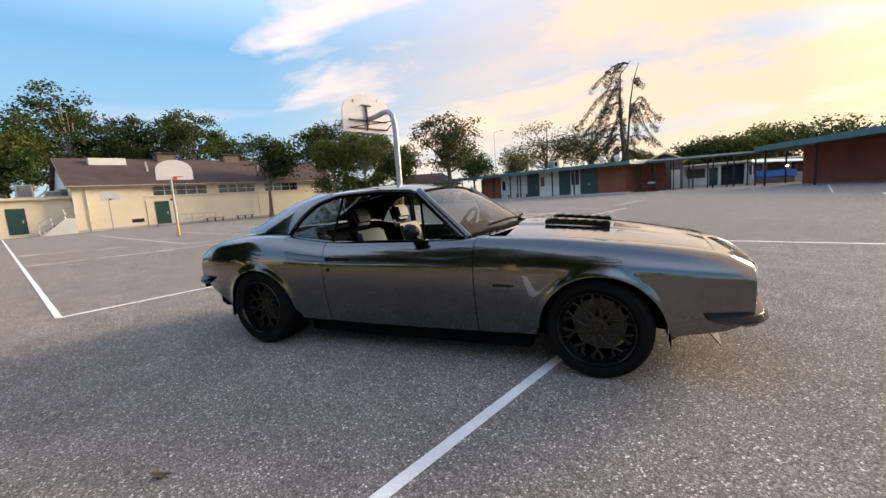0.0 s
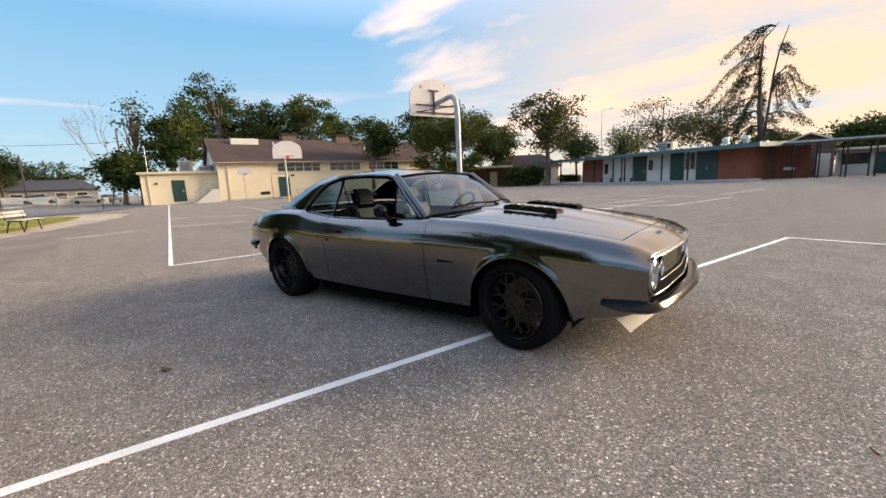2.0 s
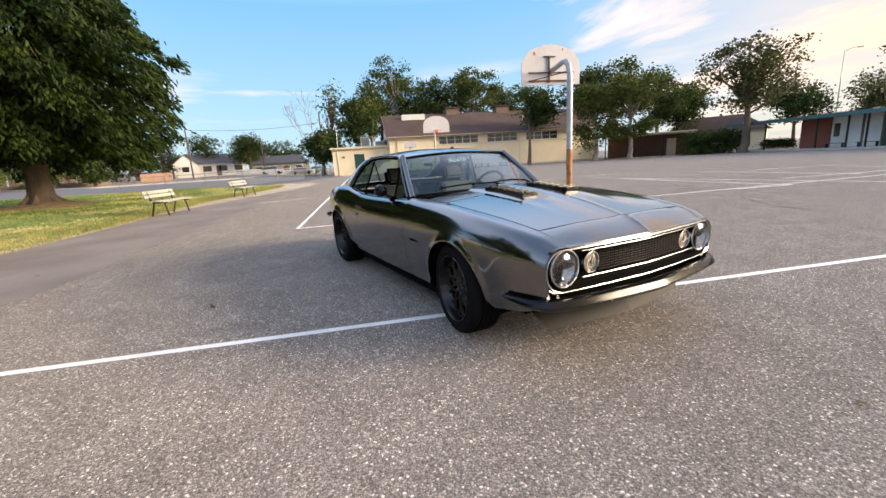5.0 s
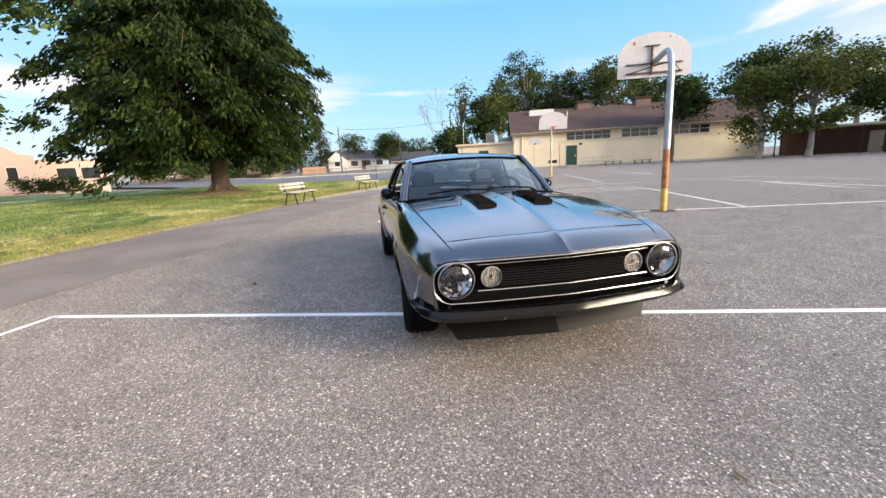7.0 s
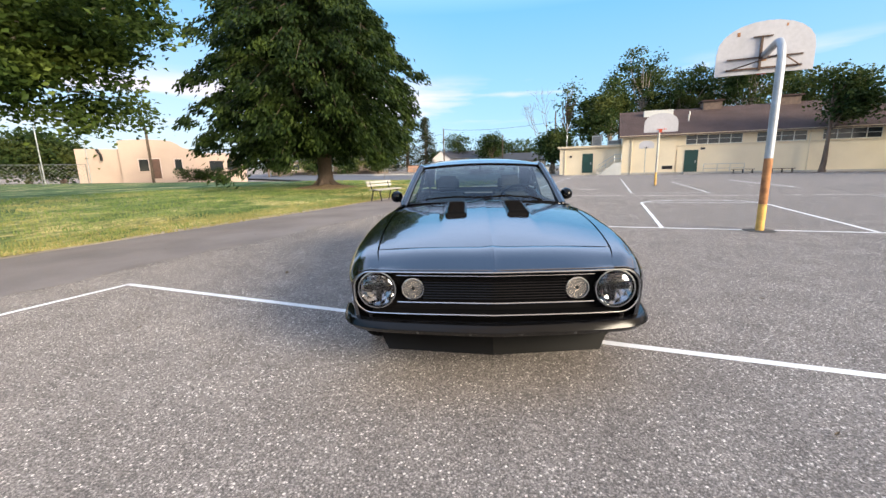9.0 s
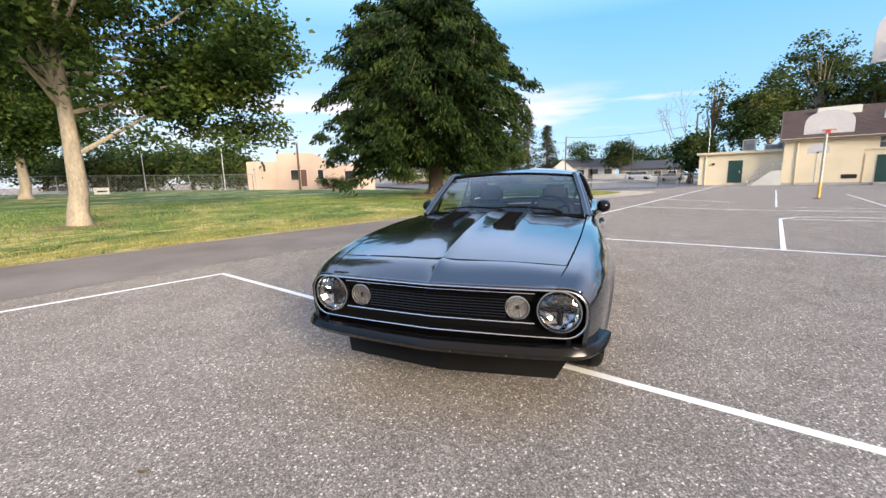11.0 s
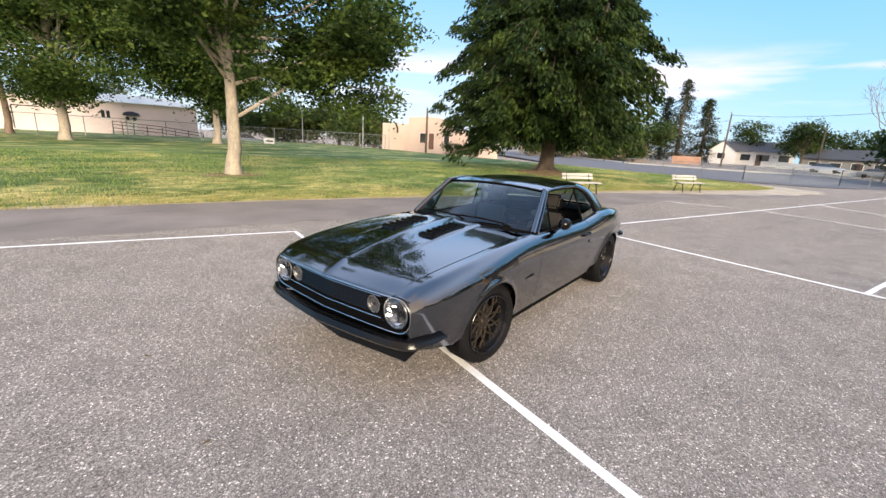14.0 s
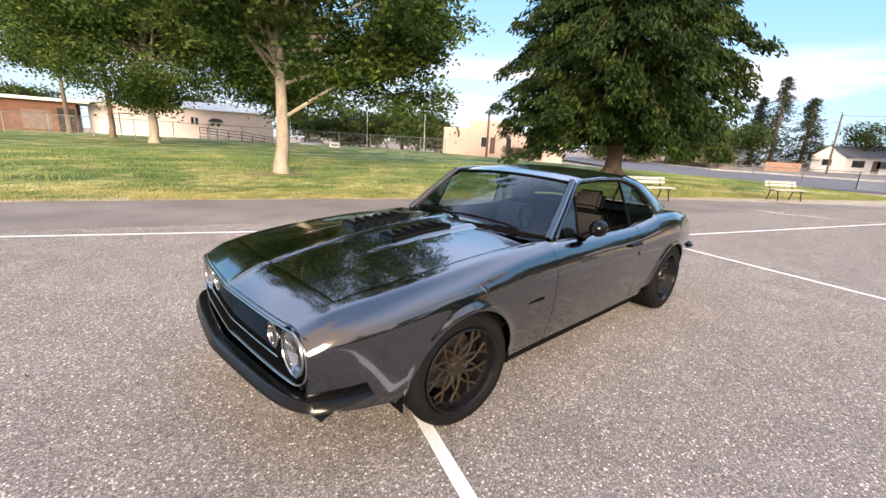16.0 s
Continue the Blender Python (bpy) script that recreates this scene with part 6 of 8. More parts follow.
def chain_fence(points, h, label, step=3.0, base=None, wire=0.011, cell=0.22):
    f = thing("chain_link_fence", pose(0, 0, 0), label, "fence")
    mesh, rail = Shape(), Shape()
    for a, b in zip(points, points[1:]):
        A, B = Vector((*a, 0)), Vector((*b, 0))
        L = (B - A).length
        n = max(1, round(L / step))
        zb = lambda p: (lawn_z(p.x, p.y) if base is None else ground_z(p.x, p.y) + base)
        for i in range(n + 1):
            p = A.lerp(B, i / n)
            part("post", Shape().tube([(p.x, p.y, zb(p) - 0.1), (p.x, p.y, zb(p) + h + 0.05)], 0.035, 6), WIRE, f, smooth=True)
        p, q = A, B
        za, zq = zb(A), zb(B)
        rail.tube([(A.x, A.y, za + h), (B.x, B.y, zq + h)], 0.025, 5)
        d = (B - A) / L
        k = int(L / cell)
        for i in range(-int(h / cell), k):
            for sg in (1, -1):
                s0, s1 = (i * cell, i * cell + h) if sg > 0 else (i * cell + h, i * cell)
                t0, t1 = max(0, min(L, s0)), max(0, min(L, s1))
                if abs(t1 - t0) < 0.02:
                    continue
                u0, u1 = abs(t0 - s0) / h, 1 - abs(t1 - s1) / h
                p0, p1 = A + d * t0, A + d * t1
                z0 = lerp(za, zq, t0 / L) + u0 * h
                z1 = lerp(za, zq, t1 / L) + u1 * h
                sd = Vector((-d.y, d.x, 0)) * wire * 0.5
                up = Vector((0, 0, wire * 0.5))
                mesh.add([p0 + Vector((0, 0, z0)) + up, p1 + Vector((0, 0, z1)) + up, p1 + Vector((0, 0, z1)) - up, p0 + Vector((0, 0, z0)) - up], [(0, 1, 2, 3)])
    part("top_rail", rail, WIRE, f, smooth=True)
    part("wire_mesh", mesh, WIRE, f)
    return f


build_gym()
build_wing()
build_street()
chain_fence([polar(E145, 272, 50), polar(E145, 262, 46), polar(E145, 248, 47), polar(E145, 236, 47), polar(E145, 226, 46)], 1.6, "grey chain-link fence along the far side of the lawn", cell=0.30, wire=0.014)
chain_fence([(-46.6, 11.3), (-41.5, 7.2), (-38.5, 1.0), (-37.6, -8.0)], 1.25, "grey chain-link fence beside the street", base=0.0, cell=0.22)


# ---- the car ----
def paint_mat():
    m = mat("gunmetal_grey_metallic_paint", (0.080, 0.080, 0.085), 0.17, metal=1.0, var=0.05, scale=2.0, fine=900, bump=0.0, spec=0.5, coat=1.0)
    b = m.node_tree.nodes["Principled BSDF"]
    b.inputs["Coat Roughness"].default_value = 0.015
    nt = m.node_tree  # faint waviness of sheet metal and clear coat
    no, bp, tc = nt.nodes.new("ShaderNodeTexNoise"), nt.nodes.new("ShaderNodeBump"), nt.nodes.new("ShaderNodeTexCoord")
    no.inputs["Scale"].default_value, no.inputs["Detail"].default_value = 5.0, 2.0
    bp.inputs["Strength"].default_value, bp.inputs["Distance"].default_value = 0.05, 0.02
    nt.links.new(tc.outputs["Object"], no.inputs["Vector"])
    nt.links.new(no.outputs["Fac"], bp.inputs["Height"])
    nt.links.new(bp.outputs[0], b.inputs["Normal"])
    nt.links.new(bp.outputs[0], b.inputs["Coat Normal"])
    b.inputs["Coat IOR"].default_value = 1.92
    b.inputs["Specular Tint"].default_value = (1.0, 1.0, 1.0, 1)
    return m


CAR_PAINT = paint_mat()
SATIN_BLACK = mat("satin_black_paint", (0.003, 0.0031, 0.0036), 0.16, var=0.15, scale=6, fine=200, bump=0.0, spec=0.26)
GLOSS_BLACK = mat("gloss_black_louvre", (0.004, 0.004, 0.0045), 0.16, var=0.1, scale=10, bump=0.0, spec=0.28)
MATT_BLACK = mat("matt_black_plastic", (0.003, 0.003, 0.0034), 0.85, spec=0.06, var=0.2, scale=6, fine=150, bump=0.1)
SPOILER_BLACK = mat("black_air_dam", (0.004, 0.004, 0.004), 0.40, spec=0.12, var=0.15, scale=4, fine=150, bump=0.05)
RUBBER = mat("tyre_rubber", (0.005, 0.005, 0.0054), 0.75, spec=0.12, var=0.25, scale=8, fine=120, bump=0.2)
CHROME = mat("chrome", (0.46, 0.47, 0.48), 0.20, metal=1.0, var=0.04, scale=8, bump=0.0)
BRONZE = mat("dark_bronze_wheel", (0.045, 0.035, 0.026), 0.40, metal=0.7, var=0.15, scale=10, fine=90, bump=0.05)
RIM_BLACK = mat("gloss_black_rim", (0.006, 0.006, 0.007), 0.15, metal=0.0, spec=0.35, var=0.1, scale=10, bump=0.0)
DISC = mat("brake_disc", (0.10, 0.095, 0.09), 0.4, metal=0.9, var=0.15, scale=30)
LAMP_SILVER = mat("frosted_lamp_reflector", (0.17, 0.16, 0.15), 0.26, metal=0.9, var=0.12, scale=40, fine=220, bump=0.5)
TAN = mat("beige_leather", (0.019, 0.0168, 0.0148), 0.55, var=0.12, scale=8, fine=120, bump=0.25)
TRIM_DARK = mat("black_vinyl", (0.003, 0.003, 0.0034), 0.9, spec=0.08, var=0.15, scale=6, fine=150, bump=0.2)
HEADLINER = mat("grey_headliner", (0.05, 0.05, 0.05), 0.9, var=0.1)
TINTED = glass_mat("car_glass", (0.36, 0.48, 0.50), ior=1.52)
LAMP_BOWL = mat("bright_lamp_bowl", (0.50, 0.50, 0.51), 0.04, metal=1.0, var=0.1, scale=30, bump=0.0)
LENS = glass_mat("lamp_glass", (0.82, 0.83, 0.84), ior=1.52)
DRIED = mat("dry_brown_leaf", (0.13, 0.09, 0.045), 0.85, var=0.3, scale=20)

zf = curve1([-2.20, -2.05, -1.8, -1.4, -1.1, -0.85, -0.65, -0.3, 0.2, 0.6, 1.0, 1.5, 1.8, 2.06, 2.17], [0.80, 0.862, 0.912, 0.942, 0.935, 0.905, 0.885, 0.878, 0.878, 0.886, 0.876, 0.836, 0.80, 0.750, 0.698])
yf = curve1([-2.2, -1.8, -1.4, -0.85, -0.3, 0.6, 1.0, 1.5, 1.8, 2.06, 2.17], [0.70, 0.765, 0.79, 0.775, 0.768, 0.768, 0.78, 0.792, 0.777, 0.737, 0.705])
yw = curve1([-2.2, -1.9, -1.4, -0.7, 0, 0.6, 1.37, 1.8, 2.0, 2.1, 2.17], [0.745, 0.82, 0.872, 0.857, 0.852, 0.857, 0.878, 0.86, 0.828, 0.797, 0.765])
zw = curve1([-2.2, -1.4, 0, 1.4, 2.17], [0.66, 0.68, 0.67, 0.66, 0.62])
rocker = curve1([-2.2, -2.08, -1.86, -1.72, -1.0, 0, 1.0, 1.76, 1.80, 2.03, 2.17], [0.56, 0.50, 0.37, 0.30, 0.25, 0.235, 0.25, 0.27, 0.30, 0.34, 0.40])
ARCHES = ((1.385, 0.290, 0.366), (-1.36, 0.290, 0.372))


def low_z(x):
    z = rocker(x)
    for cx, cz, r in ARCHES:
        if abs(x - cx) < r:
            z = max(z, cz + math.sqrt(r * r - (x - cx) ** 2))
    return z


def side_y(x, z):
    """How far out the flank stands at x and height z."""
    top, mid = zf(x), zw(x)
    if z >= mid:
        t = min(1.0, (top - z) / (top - mid))
        y = yf(x) + (yw(x) - yf(x)) * (1 - (1 - t) ** 2.0)
    else:
        t = (mid - z) / (mid - 0.235)
        y = yw(x) - 0.065 * t ** 2
    for cx, cz, r in ARCHES:
        d = math.hypot(x - cx, z - cz) - r
        if z > cz - 0.05 and d > -0.02:
            y += 0.017 * math.exp(-(d / 0.032) ** 2) * smooth01((z - cz + 0.05) / 0.12)
    return y


def stations(x0, x1, step=0.03):
    xs = set(np.linspace(x0, x1, max(3, int((x1 - x0) / step))).round(4).tolist())
    for cx, cz, r in ARCHES:
        for a in np.linspace(0, math.pi, 25):
            x = cx + (r + 0.0005) * math.cos(a)
            if x0 < x < x1:
                xs.add(round(x, 4))
    return sorted(xs)


def flank(x0, x1, inner, sign, deep=0.02):
    """One outer panel: from its inner top edge over the crown and down to its lower lip."""
    xs = stations(x0, x1)
    rows = []
    for x in xs:
        yi, zi = inner(x)
        c = zf(x)
        a = Vector((yi, zi))
        zb = c - 0.075
        b = Vector((side_y(x, zb), zb))
        start = Vector((max(yi, yf(x) - 0.055), lerp(zi, c, 0.5) if yi < yf(x) - 0.055 else zi))
        mid = Vector((yf(x) + 0.012, c + 0.002))
        pts = [a] if yi < yf(x) - 0.056 else []
        for k in range(9):
            t = k / 8
            pts.append(start * (1 - t) ** 2 + mid * 2 * t * (1 - t) + b * t * t)
        while len(pts) < 10:
            pts.insert(0, a)
        zl = low_z(x)
        for k in range(1, 19):
            t = k / 18
            z = lerp(zb, zl, 1 - (1 - t) ** 1.15)
            pts.append(Vector((side_y(x, z), z)))
        e = pts[-1]
        pts += [Vector((e.x - 0.012, e.y - 0.002)), Vector((e.x - 0.06, e.y + 0.004)), Vector((e.x - 0.065, e.y + 0.05))]
        rows.append([Vector((x, p.x * sign, p.y)) for p in pts])
    for at, x in ((0, xs[0]), (-1, xs[-1])):
        lip = [Vector((x, p.y - sign * deep, p.z - 0.004)) for p in rows[at]]
        rows.insert(0, lip) if at == 0 else rows.append(lip)
    k = len(rows[0])
    s = Shape()
    s.add([p for r in rows for p in r], [(i * k + j, (i + 1) * k + j, (i + 1) * k + j + 1, i * k + j + 1) for i in range(len(rows) - 1) for j in range(k - 1)])
    return s


hood_y = curve1([0.7, 0.9, 1.4, 2.0, 2.17], [0.708, 0.705, 0.692, 0.645, 0.60])
hood_c = curve1([0.62, 0.80, 1.0, 1.5, 1.8, 2.0, 2.12, 2.24], [0.925, 0.928, 0.922, 0.878, 0.832, 0.788, 0.75, 0.692])


def hood_z(x, y):
    e = zf(x) + 0.004
    w = hood_y(x)
    t = min(1.0, abs(y) / w)
    z = e + (hood_c(x) - e) * (1 - t ** 2.2)
    z += 0.016 * (1 - smooth01((abs(y) - 0.285) / 0.055)) * (1 - smooth01((x - 1.15) / 0.80)) * smooth01((x - 0.66) / 0.12)
    return z + 0.010 * math.exp(-abs(y) / 0.035)


def nose_x(y):
    t = abs(y) / 0.75
    return 2.238 - 0.045 * t - 0.028 * t ** 4


def sail_front(s):
    return Vector((curve1([0, 0.3, 0.65, 1], [-0.60, -0.79, -0.945, -1.06])(s), curve1([0, 0.3, 0.65, 1], [0.607, 0.640, 0.688, 0.738])(s), curve1([0, 0.3, 0.65, 1], [1.246, 1.195, 1.085, 0.948])(s)))


def sail_rear(s):
    return Vector((curve1([0, 0.3, 0.65, 1], [-0.92, -1.20, -1.51, -1.78])(s), curve1([0, 0.3, 0.65, 1], [0.500, 0.550, 0.585, 0.597])(s), curve1([0, 0.3, 0.65, 1], [1.266, 1.178, 1.038, 0.940])(s)))


roof_c = curve1([-0.92, -0.7, -0.42, -0.1, 0.11], [1.276, 1.302, 1.312, 1.292, 1.254])
roof_e = curve1([-0.92, -0.6, -0.3, -0.1, 0.11], [1.262, 1.250, 1.256, 1.248, 1.222])
roof_w = curve1([-0.92, -0.75, -0.6, -0.2, 0.11], [0.500, 0.575, 0.607, 0.606, 0.572])


def wheel(x, y, sign, steer, width, dish, r):
    """A mesh-spoked wheel with a deep lip in a low tyre; its outer face looks along +y before it is turned."""
    w = new("wheel")
    w.parent = CAR
    w.matrix_world = pose(x, y, r, 0, 0, steer + (0 if sign > 0 else 180)) @ pose(0, 0, 0, -90, 0, 0)
    h = width / 2
    g = r - 0.0005
    tyre = Shape().lathe([(0.222, -h + 0.02), (0.246, -h - 0.002), (g - 0.030, -h + 0.000), (g - 0.010, -h + 0.020), (g - 0.001, -h + 0.045), *[(g - (0.009 if k else 0), q + o) for q in (-0.055, -0.018, 0.018, 0.055) for k, o in ((0, -0.006), (1, -0.005), (1, 0.005), (0, 0.006))], (g - 0.001, h - 0.045), (g - 0.010, h - 0.020), (g - 0.026, h - 0.004), (g - 0.034, h + 0.001), (g - 0.040, h - 0.001), (0.262, h + 0.005), (0.246, h + 0.002), (0.230, h - 0.014), (0.226, h - 0.03)], 64)
    part("tyre", tyre, RUBBER, w, smooth=True)
    zf_ = h - 0.045 - dish
    rim = Shape().lathe([(0.228, h - 0.014), (0.233, h - 0.001), (0.229, h + 0.004), (0.222, h + 0.001), (0.217, h - 0.010), (0.212, h - 0.022), (0.206, zf_ + 0.012), (0.200, zf_ + 0.004), (0.194, zf_ - 0.02), (0.190, -h + 0.03), (0.212, -h + 0.015), (0.228, -h + 0.01)], 64)
    part("rim", rim, RIM_BLACK, w, smooth=True)
    for k in range(24):  # small bolts that hold the lip
        a = 2 * math.pi * (k + 0.5) / 24
        part("rim_bolt", Shape().lathe([(0.0, 0.005), (0.0035, 0.005), (0.0045, 0.0)], 6, m=pose(0.203 * math.cos(a), 0.203 * math.sin(a), zf_ + 0.008)), DISC, w)
    for k in range(10):
        a = 2 * math.pi * k / 10
        s = Shape()
        def pt(rr, da, z):
            return Vector((rr * math.cos(a + da), rr * math.sin(a + da), z))
        for sg in (-1, 1):  # arms that cross their neighbours like a mesh
            s.tube([pt(0.055, 0, zf_ - 0.010), pt(0.085, sg * 0.05, zf_), pt(0.117, sg * 0.18, zf_ + 0.004), pt(0.149, sg * 0.33, zf_ + 0.005), pt(0.176, sg * 0.42, zf_ + 0.004), pt(0.201, sg * 0.46, zf_ + 0.003)], [0.011, 0.009, 0.008, 0.008, 0.0085, 0.011], 8)
        part("spoke", s, BRONZE, w, smooth=True)
    hub = Shape().lathe([(0.0, zf_ + 0.010), (0.026, zf_ + 0.010), (0.030, zf_ + 0.004), (0.064, zf_), (0.068, zf_ - 0.014), (0.064, zf_ - 0.06)], 32)
    part("hub", hub, BRONZE, w, smooth=True)
    for k in range(5):
        a = 2 * math.pi * (k + 0.5) / 5
        nut = Shape().lathe([(0.0, 0.018), (0.007, 0.018), (0.010, 0.012), (0.010, 0.0)], 6, m=pose(0.048 * math.cos(a), 0.048 * math.sin(a), zf_ - 0.002))
        part("lug_nut", nut, DISC, w)
    disc = Shape().lathe([(0.06, -0.02), (0.160, -0.02), (0.160, -0.045), (0.06, -0.045)], 40)
    part("brake_disc", disc, DISC, w, smooth=True)
    return w


def loop(pts_fn, n, r, sq=1.0, shape=None, k=6):
    """A closed thin tube through pts_fn(t), t in 0 to 1."""
    s = shape or Shape()
    s.tube([pts_fn(i / n) for i in range(n)] + [pts_fn(0.0), pts_fn(1 / n)], r, k, caps=False, squash=sq)
    return s


def bezel_pt(t, hw, z0, z1, rad, dx=0.0):
    """A rounded rectangle across the nose, bent along its plan."""
    w, h = 2 * (hw - rad), (z1 - z0) - 2 * rad
    seg = [w, math.pi / 2 * rad, h, math.pi / 2 * rad] * 2
    L = sum(seg)
    d = (t % 1.0) * L
    y, z = -hw + rad, z1
    i = 0
    while i < 7 and d > seg[i]:
        d -= seg[i]
        i += 1
    corners = [(hw - rad, z1 - rad, 90), (hw - rad, z0 + rad, 0), (-hw + rad, z0 + rad, -90), (-hw + rad, z1 - rad, 180)]
    if i == 0:
        y, z = -hw + rad + d, z1
    elif i == 2:
        y, z = hw, z1 - rad - d
    elif i == 4:
        y, z = hw - rad - d, z0
    elif i == 6:
        y, z = -hw, z0 + rad + d
    else:
        cy, cz, a0 = corners[i // 2]
        a = radians(a0) - d / rad
        y, z = cy + rad * math.cos(a), cz + rad * math.sin(a)
    return Vector((nose_x(y) + dx, y, z))


CAR = thing("car", pose(0, 0, 0), "dark grey metallic two-door muscle coupe with black bumpers", "car")


def build_body():
    gap = 0.0025
    for sg in (-1, 1):
        part("front_fender", flank(0.60 + gap, 2.168, lambda x: (hood_y(x) + 0.0065, zf(x) + 0.004) if x > 0.72 else (lerp(0.735, hood_y(0.72), (x - 0.6) / 0.12), zf(x) + 0.004), sg), CAR_PAINT, CAR, smooth=True)
        door = part("door", flank(-0.655 + gap, 0.60 - gap, lambda x: (yf(x) - 0.05, zf(x) - 0.003), sg), CAR_PAINT, CAR, smooth=True)
        part("quarter_panel", flank(-2.195, -0.655 - gap, lambda x: (yf(x) - 0.045, zf(x)) if x > -1.06 else (lerp(0.738, 0.590, (-1.06 - x) / 0.70) if x > -1.76 else lerp(0.590, 0.575, (-1.76 - x) / 0.44), zf(x) + 0.004 if x > -1.9 else zf(x) + 0.004), sg), CAR_PAINT, CAR, smooth=True)
        # handle and lock
        y = side_y(-0.51, 0.757) * sg
        h = Shape().box((-0.615, -0.016, 0.742), (-0.415, 0.016, 0.768), 0.008, m=pose(0, y + 0.014 * sg, 0))
        h.box((-0.612, -0.02, 0.738), (-0.575, 0.02, 0.772), 0.008, m=pose(0, y + 0.008 * sg, 0))
        part("door_handle", h, SATIN_BLACK, door, "satin black door handle", smooth=True)
        part("door_lock", Shape().lathe([(0, 0.008), (0.012, 0.008), (0.014, 0)], 12, m=pose(-0.60, side_y(-0.6, 0.67) * sg, 0.67, -90 * sg)), SATIN_BLACK, door)
        y = side_y(0.82, 0.58)
        b = Shape()
        for k in range(9):
            b.box((0.735 + k * 0.02, -0.002, 0.573), (0.750 + k * 0.02, 0.003, 0.589), 0.001, m=pose(0, y * sg, 0))
        part("badge", b, MATT_BLACK, CAR, "plain black fender badge", smooth=False)
        # mirror
        mir = part("mirror", Shape().lathe([(0.0, -0.075), (0.026, -0.070), (0.046, -0.050), (0.056, -0.02), (0.058, 0.012), (0.055, 0.02), (0.050, 0.018), (0.0, 0.014)], 24, m=pose(0.14, 0.845 * sg, 0.945, 0, -90, 0)), SATIN_BLACK, CAR, "round satin black door mirror", smooth=True)
        part("mirror_stem", Shape().tube([(0.18, 0.768 * sg, 0.875), (0.17, 0.80 * sg, 0.90), (0.155, 0.835 * sg, 0.925)], [0.022, 0.014, 0.014], 10), SATIN_BLACK, mir, smooth=True)
        part("mirror_base", Shape().box((0.12, -0.03, 0), (0.24, 0.03, 0.012), 0.005, m=pose(0, 0.765 * sg, 0.876)), SATIN_BLACK, mir, smooth=True)
        # sail panel from roof to haunch
        s = Shape()
        us, vs = np.linspace(0, 1, 19), np.linspace(0, 1, 15)
        def sail(u, v):
            a, b = sail_front(u), sail_rear(u)
            p = a.lerp(b, v)
            bulge = 4 * v * (1 - v) * (0.016 + 0.030 * u * (1 - 0.6 * u))
            q = p + Vector((0, bulge, bulge * 0.7))
            return (q.x, q.y * sg, q.z)
        s.grid(sail, us, vs)
        part("rear_pillar", s, CAR_PAINT, CAR, smooth=True)
        # screen pillar and drip rail
        s = Shape().tube([(0.535, 0.712 * sg, 0.880), (0.33, 0.655 * sg, 1.055), (0.11, 0.583 * sg, 1.232)], [0.030, 0.027, 0.026], 10)
        part("screen_pillar", s, CAR_PAINT, CAR, smooth=True)
        rail = [(0.50, 0.745 * sg, 0.890), (0.30, 0.686 * sg, 1.06), (0.115, 0.618 * sg, 1.216), (0.05, 0.612 * sg, 1.238), (-0.2, 0.622 * sg, 1.254), (-0.45, 0.622 * sg, 1.252)] + [(p.x, (p.y + 0.012) * sg, p.z) for p in (sail_front(t) for t in np.linspace(0, 1, 8))]
        part("drip_rail", Shape().tube(rail, 0.012, 8), CAR_PAINT, CAR, smooth=True)
        seal = [(0.47, 0.728 * sg, 0.890), (0.28, 0.672 * sg, 1.055), (0.10, 0.606 * sg, 1.203), (0.03, 0.600 * sg, 1.224), (-0.2, 0.607 * sg, 1.236), (-0.45, 0.607 * sg, 1.235)] + [(p.x + 0.012, (p.y - 0.004) * sg, p.z - 0.014) for p in (sail_front(t) for t in np.linspace(0, 1, 8))]
        part("window_seal", Shape().tube(seal, 0.011, 8), MATT_BLACK, CAR, smooth=True)
        # vent window, its post, and the fixed quarter glass
        part("vent_glass", Shape().add([(0.46, 0.725 * sg, 0.885), (0.205, 0.733 * sg, 0.885), (0.135, 0.612 * sg, 1.20), (0.12, 0.608 * sg, 1.205)], [(0, 1, 2, 3)]), TINTED, CAR)
        part("vent_post", Shape().tube([(0.205, 0.735 * sg, 0.88), (0.165, 0.668 * sg, 1.05), (0.13, 0.608 * sg, 1.215)], 0.009, 8), MATT_BLACK, CAR, smooth=True)
        part("quarter_post", Shape().tube([(-0.615, 0.735 * sg, 0.88), (-0.595, 0.67 * sg, 1.06), (-0.565, 0.606 * sg, 1.232)], 0.010, 8), MATT_BLACK, CAR, smooth=True)
        q = [(-0.615, 0.733 * sg, 0.88)] + [(-0.615 + 0.05 * t, lerp(0.733, 0.607, t) * sg, lerp(0.88, 1.232, t)) for t in (0.5, 1.0)] + [(p.x + 0.008, (p.y - 0.004) * sg, p.z - 0.008) for p in (sail_front(t) for t in np.linspace(0.02, 1, 8))]
        part("quarter_glass", Shape().add(q, [tuple(range(len(q)))]), TINTED, CAR)
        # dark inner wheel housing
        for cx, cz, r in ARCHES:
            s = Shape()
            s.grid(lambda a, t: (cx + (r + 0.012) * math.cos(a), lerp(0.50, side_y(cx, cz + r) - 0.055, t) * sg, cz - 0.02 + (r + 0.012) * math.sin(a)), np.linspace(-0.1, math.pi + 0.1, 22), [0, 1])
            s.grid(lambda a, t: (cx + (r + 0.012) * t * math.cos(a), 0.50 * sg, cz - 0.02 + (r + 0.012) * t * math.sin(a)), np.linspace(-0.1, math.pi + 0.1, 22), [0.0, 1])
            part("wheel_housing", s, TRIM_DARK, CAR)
    # hood, nose, cowl
    s = Shape()
